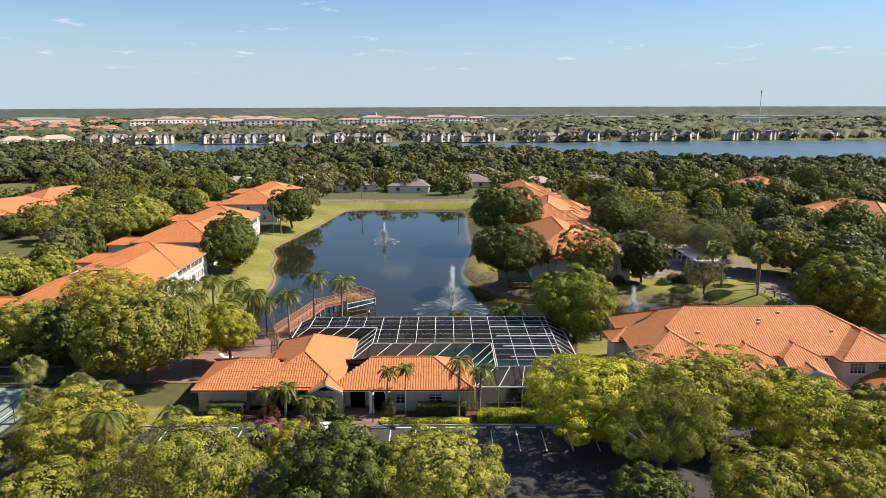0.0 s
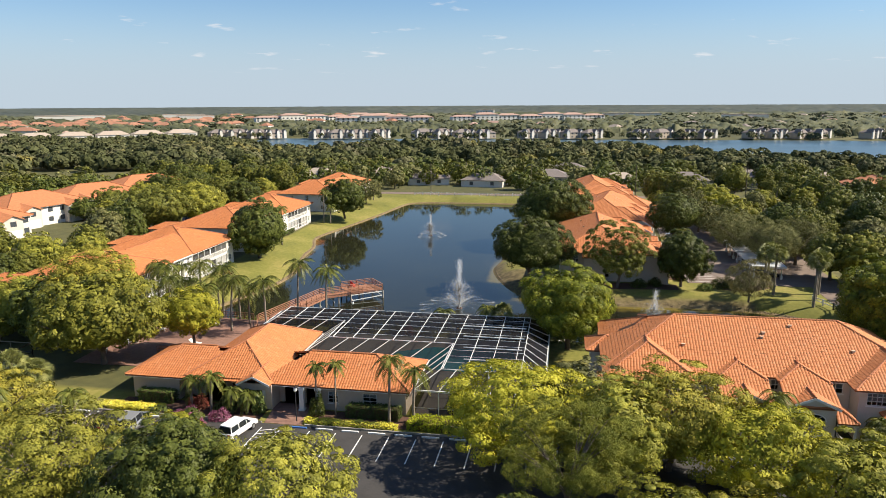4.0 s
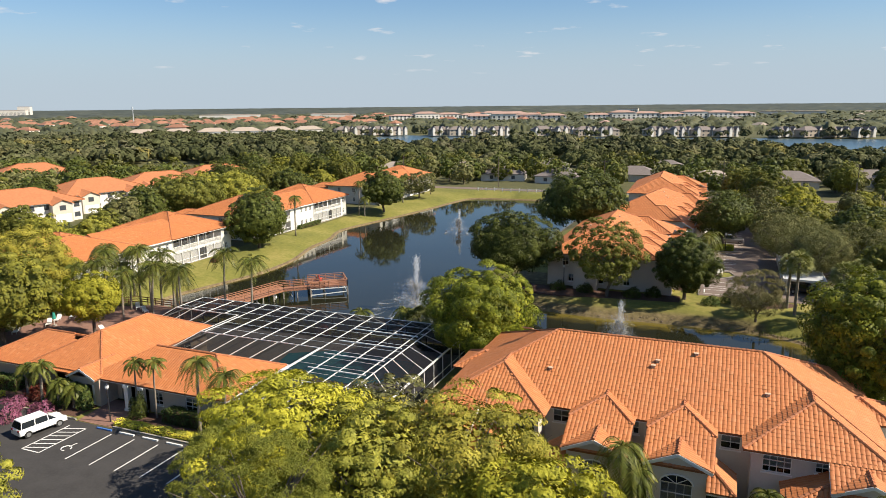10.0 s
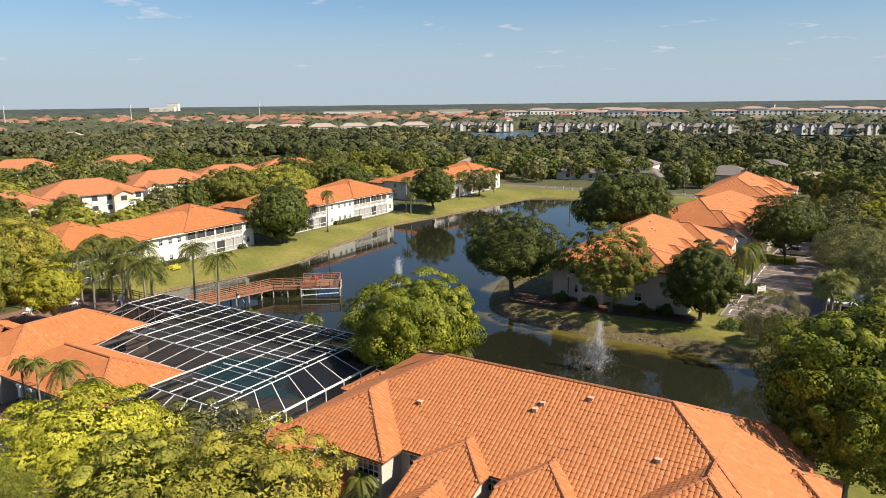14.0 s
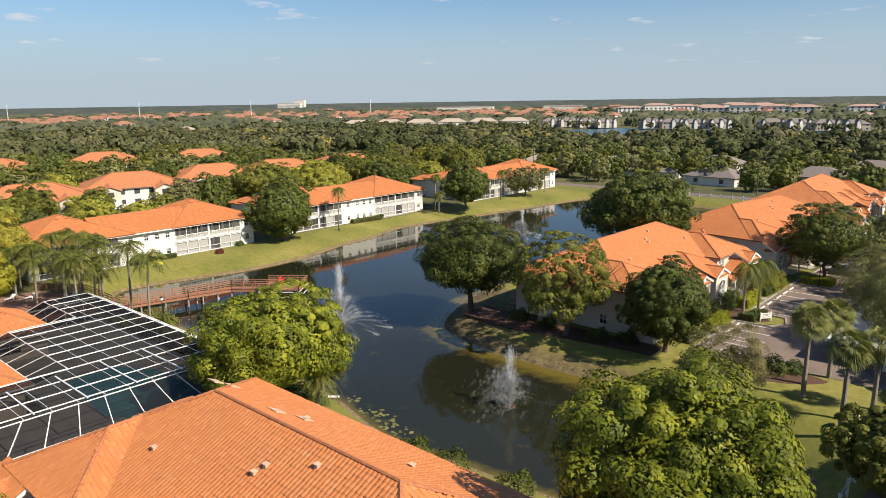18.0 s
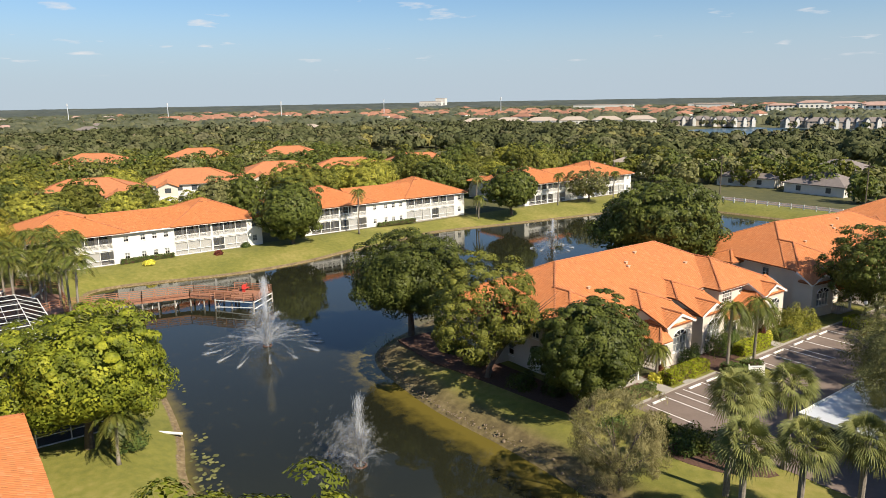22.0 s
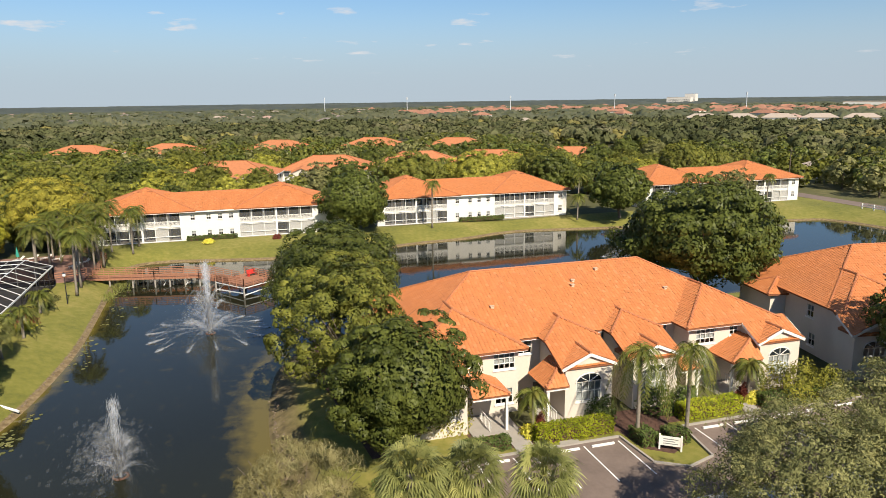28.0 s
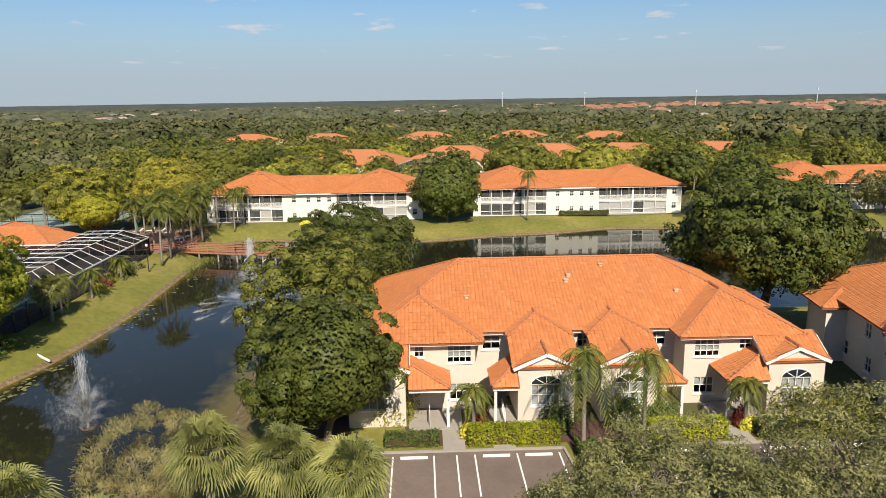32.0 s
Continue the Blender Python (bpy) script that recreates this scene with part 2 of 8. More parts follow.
paint_white = plain("road_paint", (0.78, 0.77, 0.74), 0.7, vary=0.12, scale=4)
paint_blue = plain("blue_paint", (0.06, 0.18, 0.5), 0.6)
mulch = plain("mulch", (0.102, 0.051, 0.034), 0.95, vary=0.5, scale=4, bump=0.6)
bark = plain("bark", (0.136, 0.106, 0.0808), 0.9, vary=0.4, scale=5, bump=0.6)
palm_bark = plain("palm_bark", (0.246, 0.213, 0.172), 0.9, vary=0.35, scale=6, bump=0.5)
deck_wood = plain("stained_deck_wood", (0.339, 0.158, 0.0918), 0.75, vary=0.3, scale=4, bump=0.2)
deck_post = plain("grey_dock_timber", (0.34, 0.31, 0.27), 0.85, vary=0.3, scale=4, bump=0.3)
rock = plain("shore_stone", (0.184, 0.137, 0.0886), 0.9, vary=0.4, scale=3, bump=0.5)
metal_grey = plain("galvanised_metal", (0.45, 0.46, 0.47), 0.4, 0.8, vary=0.1)
metal_pale = plain("pale_metal", (0.62, 0.64, 0.66), 0.45, 0.2, vary=0.12, scale=0.6)
rubber = plain("tyre_rubber", (0.02, 0.02, 0.02), 0.8)
car_white = plain("white_car_paint", (0.8, 0.8, 0.8), 0.2, vary=0.02)
car_grey = plain("silver_car_paint", (0.38, 0.39, 0.41), 0.25, 0.5, vary=0.03)
car_dark = plain("dark_car_paint", (0.03, 0.03, 0.035), 0.2, vary=0.1)
car_red = plain("red_car_paint", (0.35, 0.03, 0.03), 0.2, vary=0.05)
car_glass = plain("car_glass", (0.02, 0.025, 0.03), 0.06, vary=0.1)
red_seat = plain("red_bench_paint", (0.6, 0.05, 0.04), 0.5)
grey_roof = plain("grey_shingle", (0.20, 0.17, 0.155), 0.9, vary=0.25, scale=1.5, bump=0.3)
vent_mat = plain("clay_vent", (0.561, 0.406, 0.281), 0.8, vary=0.2, scale=4)
pale_roof = plain("pale_roof", (0.40, 0.33, 0.27), 0.9, vary=0.2, scale=1.0)
far_tile = plain("far_clay_roof", (0.329, 0.16, 0.0999), 0.85, vary=0.3, scale=0.2)
far_roof = plain("weathered_clay_roof", (0.462, 0.175, 0.0708), 0.8, vary=0.22, scale=1.4, bump=0.5)
pink_roof = plain("far_pink_roof", (0.383, 0.253, 0.207), 0.85, vary=0.2, scale=0.1)
far_wall = plain("far_wall", (0.66, 0.62, 0.56), 0.85, vary=0.12, scale=0.2)
town_wall = plain("town_wall", (0.40, 0.34, 0.27), 0.85, vary=0.15, scale=0.2)
far_glass = plain("far_window", (0.07, 0.08, 0.09), 0.2, vary=0.3)
court_mat = plain("court_surface", (0.20, 0.27, 0.24), 0.85, vary=0.1, scale=0.5)
cloth_teal = plain("teal_cloth", (0.03, 0.28, 0.22), 0.8)
pool_water = plain("pool_water", (0.05, 0.32, 0.36), 0.06, vary=0.15)

leaf_dark = leafy("dark_glossy_leaves", (0.0228, 0.0299, 0.0072), (0.0541, 0.0651, 0.0135), (0.106, 0.118, 0.0243), 0.45, 0.22)
leaf_green = leafy("green_leaves", (0.0658, 0.0697, 0.0132), (0.156, 0.155, 0.0242), (0.291, 0.268, 0.0396), 0.55, 0.3)
leaf_pine = leafy("pine_needles", (0.056, 0.066, 0.011), (0.122, 0.131, 0.020), (0.22, 0.215, 0.036), 0.6, 0.1)
leaf_fresh = leafy("fresh_green_leaves", (0.028, 0.038, 0.005), (0.092, 0.108, 0.011), (0.25, 0.25, 0.024), 0.5, 0.28)
leaf_mid = leafy("mid_green_leaves", (0.0396, 0.0447, 0.009), (0.0933, 0.0988, 0.018), (0.173, 0.168, 0.03), 0.5, 0.26)
leaf_lime = leafy("yellow_green_leaves", (0.108, 0.112, 0.012), (0.232, 0.222, 0.022), (0.37, 0.335, 0.036), 0.6, 0.35)
leaf_olive = leafy("olive_green_leaves", (0.0924, 0.0899, 0.0151), (0.197, 0.177, 0.0259), (0.333, 0.281, 0.0432), 0.6, 0.3)
leaf_grey = leafy("grey_green_leaves", (0.050, 0.054, 0.021), (0.112, 0.113, 0.042), (0.235, 0.22, 0.088), 0.65, 0.25)
leaf_straw = leafy("dry_feathery_leaves", (0.08, 0.0704, 0.03), (0.16, 0.141, 0.06), (0.256, 0.228, 0.109), 0.7, 0.25)
leaf_palm = leafy("palm_leaves", (0.034, 0.045, 0.010), (0.074, 0.086, 0.017), (0.165, 0.15, 0.034), 0.4, 0.22)
leaf_sabal = leafy("fan_palm_leaves", (0.06, 0.068, 0.024), (0.13, 0.138, 0.042), (0.26, 0.25, 0.085), 0.45, 0.25)
leaf_hedge = leafy("clipped_hedge_leaves", (0.10, 0.125, 0.009), (0.20, 0.225, 0.013), (0.31, 0.32, 0.022), 0.55, 0.3, 1.5)
leaf_shrub = leafy("dark_shrub_leaves", (0.03, 0.05, 0.014), (0.06, 0.085, 0.022), (0.10, 0.12, 0.03), 0.5, 0.25, 1.5)
leaf_yellow = leafy("yellow_flowering_leaves", (0.24, 0.24, 0.03), (0.46, 0.42, 0.05), (0.62, 0.56, 0.12), 0.6, 0.3, 1.5)
leaf_pink = leafy("pink_flowers", (0.08, 0.05, 0.04), (0.20, 0.06, 0.11), (0.30, 0.13, 0.20), 0.6, 0.3, 1.5)
leaf_red = leafy("red_foliage", (0.06, 0.025, 0.015), (0.12, 0.03, 0.022), (0.19, 0.06, 0.035), 0.5, 0.3, 1.5)


def wood_mat(name, stops):
    """Leaves of many trees in one mass: a colour for each tree, and a little for each leaf."""
    m = Mat(name)
    at = m.n.new("ShaderNodeAttribute"); at.attribute_name = "tone"
    c = m.ramp(at.outputs["Fac"], *[(p, tuple(v * 1.36 for v in q)) for p, q in stops])
    shade = m.ramp(m.island(), (0.0, (0.88, 0.88, 0.88)), (1.0, (1.1, 1.1, 1.08)))
    m.colour(m.mix(1.0, c, shade, "MULTIPLY")).set(Roughness=0.7)
    m.bsdf.inputs["Specular IOR Level"].default_value = 0.12
    return m.m


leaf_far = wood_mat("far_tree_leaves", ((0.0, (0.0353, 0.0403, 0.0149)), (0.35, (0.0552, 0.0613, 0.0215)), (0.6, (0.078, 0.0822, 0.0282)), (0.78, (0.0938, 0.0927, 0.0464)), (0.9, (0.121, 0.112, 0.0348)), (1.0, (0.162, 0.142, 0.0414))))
# the next three put aerial haze into the leaf colour, greyer with distance
leaf_farther_hazed = wood_mat("haze_tinted_farther_leaves", ((0.0, (0.043, 0.048, 0.020)), (0.35, (0.060, 0.065, 0.026)), (0.6, (0.079, 0.080, 0.036)), (0.78, (0.092, 0.088, 0.048)), (0.9, (0.115, 0.106, 0.038)), (1.0, (0.155, 0.135, 0.042))))
leaf_distant_hazed = wood_mat("haze_tinted_distant_leaves", ((0.0, (0.045, 0.050, 0.026)), (0.5, (0.072, 0.076, 0.040)), (1.0, (0.112, 0.108, 0.060))))
leaf_horizon_hazed = wood_mat("haze_tinted_horizon_leaves", ((0.0, (0.044, 0.050, 0.040)), (0.5, (0.055, 0.061, 0.047)), (1.0, (0.072, 0.076, 0.056))))
leaf_reed = leafy("waterside_plants", (0.07, 0.09, 0.02), (0.14, 0.15, 0.04), (0.22, 0.21, 0.07), 0.5, 0.25, 1.5)

g = Mat("ground")
lawn = g.ramp(g.mix(0.4, g.noise(0.09, 4), g.noise(1.3, 4)), (0.34, (0.104, 0.111, 0.0149)), (0.5, (0.167, 0.164, 0.0253)), (0.68, (0.269, 0.224, 0.0596)))
lawn = g.mix(g.step(g.noise(9, 3), 0.55, 0.8), lawn, g.mix(0.55, lawn, (0.224, 0.194, 0.0745)))
floor_c = g.ramp(g.mix(0.4, g.noise(0.02, 4), g.noise(0.5, 3)), (0.36, (0.0522, 0.0558, 0.0164)), (0.55, (0.0929, 0.0894, 0.0269)), (0.72, (0.164, 0.142, 0.0596)))
attr = g.n.new("ShaderNodeAttribute"); attr.attribute_name = "lawn"
cover_c = g.mix(attr.outputs["Fac"], floor_c, lawn)
bank = g.ramp(g.noise(2.2, 4), (0.35, (0.12, 0.082, 0.0373)), (0.6, (0.224, 0.164, 0.082)), (0.8, (0.283, 0.231, 0.142)))
cover_c = g.mix(g.step(g.axis(2), 0.34, 0.25), cover_c, bank)
litter = g.n.new("ShaderNodeAttribute"); litter.attribute_name = "litter"
fallen = g.ramp(g.noise(1.1, 5), (0.35, (0.0745, 0.0558, 0.0224)), (0.55, (0.142, 0.108, 0.0447)), (0.75, (0.216, 0.171, 0.082)))
cover_c = g.mix(litter.outputs["Fac"], cover_c, fallen)
g.colour(cover_c).set(Roughness=0.95).bump(g.noise(7, 4), 0.5, 0.05)
ground_mat = g.m
lake_water = water_mat("lake_water", (0.0135, 0.0145, 0.0085), 0.2, (0.125, 0.098, 0.020))
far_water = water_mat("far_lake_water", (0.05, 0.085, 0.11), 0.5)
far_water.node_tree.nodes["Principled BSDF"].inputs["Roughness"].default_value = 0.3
spray_mist = spray_mat("drifting_mist", 0.955)
spray_streak = spray_mat("soft_water_stream", 0.74)
spray_fine, spray_thick = spray_mat("water_spray", 0.86), spray_mat("water_jet", 0.62)


# ---- mesh helpers ----
class MB:
    """Collects vertices and faces for one mesh."""

    def __init__(self):
        self.v, self.f = [], []

    def poly(self, pts):
        k = len(self.v)
        self.v += [tuple(p) for p in pts]
        self.f.append(tuple(range(k, k + len(pts))))
        return self

    def box(self, x0, x1, y0, y1, z0, z1):
        k = len(self.v)
        self.v += [(x0, y0, z0), (x1, y0, z0), (x1, y1, z0), (x0, y1, z0), (x0, y0, z1), (x1, y0, z1), (x1, y1, z1), (x0, y1, z1)]
        self.f += [tuple(k + i for i in q) for q in ((0, 3, 2, 1), (4, 5, 6, 7), (0, 1, 5, 4), (1, 2, 6, 5), (2, 3, 7, 6), (3, 0, 4, 7))]
        return self

    def bar(self, a, b, w, h=None, up=(0, 0, 1)):
        """A squared beam from a to b, w wide and h high."""
        a, b, h = Vector(a), Vector(b), h or w
        d = (b - a).normalized()
        side = d.cross(Vector(up))
        if side.length < 1e-4:
            side = Vector((1, 0, 0))
        side.normalize()
        top = side.cross(d).normalized()
        k = len(self.v)
        for p in (a, b):
            for s, t in ((-1, -1), (1, -1), (1, 1), (-1, 1)):
                self.v.append(tuple(p + side * (s * w / 2) + top * (t * h / 2)))
        self.f += [tuple(k + i for i in q) for q in ((0, 1, 2, 3), (7, 6, 5, 4), (0, 4, 5, 1), (1, 5, 6, 2), (2, 6, 7, 3), (3, 7, 4, 0))]
        return self

    def tube(self, path, radii, sides=7, cap=True):
        k = len(self.v)
        pts = [Vector(p) for p in path]
        for i, p in enumerate(pts):
            d = (pts[min(i + 1, len(pts) - 1)] - pts[max(i - 1, 0)]).normalized()
            s = d.cross(Vector((0.13, 0.21, 1) if abs(d.z) < 0.9 else (1, 0.1, 0))).normalized()
            t = d.cross(s)
            for j in range(sides):
                a = 2 * math.pi * j / sides
                self.v.append(tuple(p + (s * math.cos(a) + t * math.sin(a)) * radii[i]))
        for i in range(len(pts) - 1):
            for j in range(sides):
                j2 = (j + 1) % sides
                self.f.append((k + i * sides + j, k + i * sides + j2, k + (i + 1) * sides + j2, k + (i + 1) * sides + j))
        if cap:
            self.f.append(tuple(k + j for j in reversed(range(sides))))
            self.f.append(tuple(k + (len(pts) - 1) * sides + j for j in range(sides)))
        return self

    def slab(self, pts, z0, z1):
        """A flat plate over an outline of (x, y)."""
        n, k = len(pts), len(self.v)
        self.v += [(x, y, z0) for x, y in pts] + [(x, y, z1) for x, y in pts]
        self.f += [tuple(k + i for i in reversed(range(n))), tuple(k + n + i for i in range(n))]
        self.f += [(k + i, k + (i + 1) % n, k + n + (i + 1) % n, k + n + i) for i in range(n)]
        return self

    def plate(self, pts, thick):
        """A plate of some thickness hanging under a polygon in space."""
        n, k = len(pts), len(self.v)
        self.v += [tuple(p) for p in pts] + [(p[0], p[1], p[2] - thick) for p in pts]
        self.f += [tuple(k + i for i in range(n)), tuple(k + n + i for i in reversed(range(n)))]
        self.f += [(k + (i + 1) % n, k + i, k + n + i, k + n + (i + 1) % n) for i in range(n)]
        return self

    def mesh(self, name, weld=False):
        me = bpy.data.meshes.new(name)
        me.from_pydata(self.v, [], self.f)
        if weld:
            bm = bmesh.new()
            bm.from_mesh(me)
            bmesh.ops.remove_doubles(bm, verts=bm.verts, dist=0.0005)
            bm.to_mesh(me)
            bm.free()
        return me


def quick_mesh(name, v, f):
    """A mesh from arrays of vertices (n, 3) and faces (m, k)."""
    v, f = np.asarray(v, dtype=np.float32), np.asarray(f, dtype=np.int32)
    me = bpy.data.meshes.new(name)
    me.vertices.add(len(v)); me.vertices.foreach_set("co", v.ravel())
    me.loops.add(f.size); me.loops.foreach_set("vertex_index", f.ravel())
    me.polygons.add(len(f)); me.polygons.foreach_set("loop_start", np.arange(len(f), dtype=np.int32) * f.shape[1])
    me.update(calc_edges=True)
    return me


def part(name, shape, material, parent=None, label="", smooth=False):
    """Links one mesh as an object, under a thing or a part."""
    me = shape.mesh(name) if isinstance(shape, MB) else shape
    if not me.materials:
        me.materials.append(material)
    if smooth:
        me.polygons.foreach_set("use_smooth", [True] * len(me.polygons))
    ob = new(name, me)
    if parent is not None:
        ob.parent = parent
    return tagged(ob, label) if label else ob


def thing(name, m, label, category, group="", kind=""):
    ob = new(name)
    ob.matrix_world = m
    ob.empty_display_size = 0.3
    return tagged(ob, label, category, group, kind)


def solo(name, shape, material, label, category, group="", kind="", m=None, smooth=False):
    ob = part(name, shape, material, smooth=smooth)
    if m is not None:
        ob.matrix_world = m
    return tagged(ob, label, category, group, kind)

# ---- land and water ----
LEVEL = 1.7      # the ground's height over the lake
LAKE = [(-30, 111.5), (-19, 111.6), (0, 111.9), (10, 111.4), (20, 110.1), (28, 108.2), (38, 108.6), (50, 110), (59, 114), (61, 122),
        (57, 128.5), (50, 131.6), (40, 132.2), (30, 131.8), (22, 132.4), (16, 133.5), (11.5, 136.5), (7.5, 145), (5, 155), (6, 165),
        (8, 185), (8, 210), (8, 240), (5, 253.5), (-17, 254.8), (-33, 252.5), (-36.5, 245), (-39, 225), (-41, 212), (-43, 200),
        (-45.5, 184), (-42, 172), (-40.5, 161), (-37, 149), (-36.5, 137), (-38.5, 127), (-40.5, 117), (-38, 112.6)]


def rounded(pts, n=4):
    """A closed outline run through by a smooth curve."""
    out, m = [], len(pts)
    for i in range(m):
        p0, p1, p2, p3 = (np.array(pts[(i + k) % m], float) for k in (-1, 0, 1, 2))
        for s in range(n):
            t = s / n
            out.append(0.5 * (2 * p1 + (p2 - p0) * t + (2 * p0 - 5 * p1 + 4 * p2 - p3) * t * t + (3 * p1 - p0 - 3 * p2 + p3) * t ** 3))
    return np.array(out)


SHORE = rounded(LAKE)


def shore_distance(x, y):
    """Metres from the shoreline, negative over the water."""
    p = np.stack([x, y], -1)
    best, inside = np.full(x.shape, 1e9), np.zeros(x.shape, bool)
    for i in range(len(SHORE)):
        a, b = SHORE[i], SHORE[(i + 1) % len(SHORE)]
        d = b - a
        t = np.clip(((p - a) @ d) / (d @ d), 0, 1)
        best = np.minimum(best, np.hypot(*(np.moveaxis(p - a - t[..., None] * d, -1, 0))))
        cross = (a[1] > y) != (b[1] > y)
        with np.errstate(divide="ignore", invalid="ignore"):
            xc = a[0] + (y - a[1]) * d[0] / (d[1] if d[1] else 1e-9)
        inside ^= cross & (x < xc)
    return np.where(inside, -best, best)


def graded(lo, hi, step, reach):
    """Even steps from lo to hi, then ever wider ones out to reach on both sides."""
    mid = list(np.arange(lo, hi + 0.01, step))
    out, s, v = [], step, hi
    while v < reach:
        s *= 1.18
        v += s
        out.append(v)
    s, v, low_side = step, lo, []
    while v > -reach:
        s *= 1.18
        v -= s
        low_side.append(v)
    return np.array(low_side[::-1] + mid + out)


def far_lake_mask(x, y):
    edge = np.interp(x, [-420, -300, -242, -157, -110, -40, 60, 100, 180, 255, 400, 700], [655, 610, 560, 470, 520, 540, 510, 440, 402, 390, 385, 380])
    return (x > -420) & (x < 700) & (y > edge) & (y < 674 + 0.07 * x)


gx, gy = graded(-66, 72, 1.15, 4900), graded(68, 262, 1.15, 4900)
GX, GY = np.meshgrid(gx, gy)
dist = shore_distance(GX, GY)
wide = np.where((GX < -20) & (GY > 118), 10.0, 5.0)
rise = np.clip(dist / wide, 0, 1)
GZ = np.where(dist > 0, 0.22 + (LEVEL - 0.22) * (1 - (1 - rise) ** 1.6), np.maximum(-1.6, 0.22 + dist * 0.45))
GZ = np.where(far_lake_mask(GX, GY), -1.0, GZ)
ny, nx = GX.shape
idx = np.arange(nx * ny).reshape(ny, nx)
faces = np.stack([idx[:-1, :-1], idx[:-1, 1:], idx[1:, 1:], idx[1:, :-1]], -1).reshape(-1, 4)
land = quick_mesh("ground", np.stack([GX, GY, GZ], -1).reshape(-1, 3), faces)
lawn_mask = ((GX > -52) & (GX < -20) & (GY > 108) & (GY < 268)) | ((dist < 16) & (GX > -30) & (GY < 200)) | ((GX > 40) & (GX < 72) & (GY > 120) & (GY < 190)) | ((GX > -45) & (GX < 40) & (GY > 72) & (GY < 80)) | ((GY > 252) & (GY < 268))
la = land.attributes.new("lawn", "FLOAT", "POINT")
la.data.foreach_set("value", lawn_mask.astype(np.float32).ravel())
li = land.attributes.new("litter", "FLOAT", "POINT")
li.data.foreach_set("value", (np.clip((2.8 - dist) / 1.4, 0, 1) * ((GX > 4) & (GX < 52) & (GY > 130) & (GY < 160)) + 0.9 * ((GX > 8) & (GX < 24) & (GY > 135) & (GY < 150) & (dist > 0))).clip(0, 1).astype(np.float32).ravel())
solo("ground", land, ground_mat, "lawns and soil round the lake, out to the horizon", "ground", kind="structure", smooth=True)

WX, WY = np.meshgrid(np.arange(-60, 73, 1.2), np.arange(100, 269, 1.2))
wd = shore_distance(WX, WY)
ww = np.where((WX > 4) & (WY > 124) & (WY < 160), 4.5, np.where(WX > 50, 4.0, 1.6))
wi = np.arange(WX.size).reshape(WX.shape)
pond = quick_mesh("water", np.stack([WX, WY, WX * 0], -1).reshape(-1, 3), np.stack([wi[:-1, :-1], wi[:-1, 1:], wi[1:, 1:], wi[1:, :-1]], -1).reshape(-1, 4))
wa = pond.attributes.new("shallow", "FLOAT", "POINT")
wa.data.foreach_set("value", np.clip(1 + wd / ww, 0, 1).astype(np.float32).ravel())
solo("water", pond, lake_water, "dark still pond water with faint ripples", "water", kind="structure")
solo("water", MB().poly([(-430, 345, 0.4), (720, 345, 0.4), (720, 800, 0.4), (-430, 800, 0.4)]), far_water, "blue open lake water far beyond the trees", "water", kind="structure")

# stones and a worn edge along the waterline


def stones(pts, n_each, size, spread, z, seed):
    r = np.random.default_rng(seed)
    cube = np.array([(-1, -1, -1), (1, -1, -1), (1, 1, -1), (-1, 1, -1), (-0.7, -0.7, 1), (0.7, -0.7, 1), (0.7, 0.7, 1), (-0.7, 0.7, 1)], float)
    quads = np.array([(4, 5, 6, 7), (0, 1, 5, 4), (1, 2, 6, 5), (2, 3, 7, 6), (3, 0, 4, 7)])
    v, f = [], []
    for i in range(len(pts)):
        a, b = pts[i], pts[(i + 1) % len(pts)]
        length = np.hypot(*(b - a))
        nrm = np.array([(b - a)[1], -(b - a)[0]]) / max(length, 1e-6)
        for _ in range(int(length * n_each)):
            q = a + (b - a) * r.random() + nrm * r.normal(0.12, spread)
            s = size * r.uniform(0.5, 1.4) * np.array([r.uniform(0.7, 1.5), r.uniform(0.7, 1.5), 0.55])
            t = r.uniform(0, math.pi)
            w = cube * s * r.uniform(0.8, 1.2, (8, 1))
            w = np.stack([w[:, 0] * math.cos(t) - w[:, 1] * math.sin(t), w[:, 0] * math.sin(t) + w[:, 1] * math.cos(t), w[:, 2]], -1)
            f.append(quads + 8 * len(v))
            v.append(w + (q[0], q[1], z + r.uniform(-0.05, 0.08)))
    return np.concatenate(v), np.concatenate(f)


solo("shore_stones", quick_mesh("shore_stones", *stones(SHORE, 9, 0.085, 0.08, 0.19, 2)), rock, "pale stones in a line along the waterline", "stones", kind="stuff")
PEN = rounded([(13, 135.6), (18, 133.6), (26, 132.6), (34, 132.7), (42, 133.1), (50, 132.6), (50, 134.4), (42, 135), (34, 134.6), (26, 134.5), (18, 135.6)], 3)
solo("riprap", quick_mesh("riprap", *stones(PEN, 3, 0.06, 0.55, 0.5, 3)), rock, "loose brown stones on the peninsula bank", "stones", kind="stuff")

# roads, lots, walks
Z1 = LEVEL + 0.03


def paved(name, pts, mat, label, category, top=Z1):
    return solo(name, MB().slab(pts, LEVEL - 0.25, top), mat, label, category, kind="structure")


paved("parking_lot", [(-44, 50), (44, 50), (44, 74.6), (-44, 74.6)], asphalt, "dark asphalt parking lot before the clubhouse", "parking lot")
paved("parking_lot", [(42.6, 143.5), (64, 143.5), (64, 230), (45, 230), (42.6, 178), (42.6, 161.5), (47, 160.8), (47.8, 158.5), (46.6, 156.6), (42.6, 156.3)], asphalt_worn, "worn grey-brown asphalt lot before the villas", "parking lot")
paved("road", [(-240, 264.5), (140, 264.5), (140, 270), (-240, 270)], asphalt_worn, "asphalt road beyond the far end of the pond", "road")
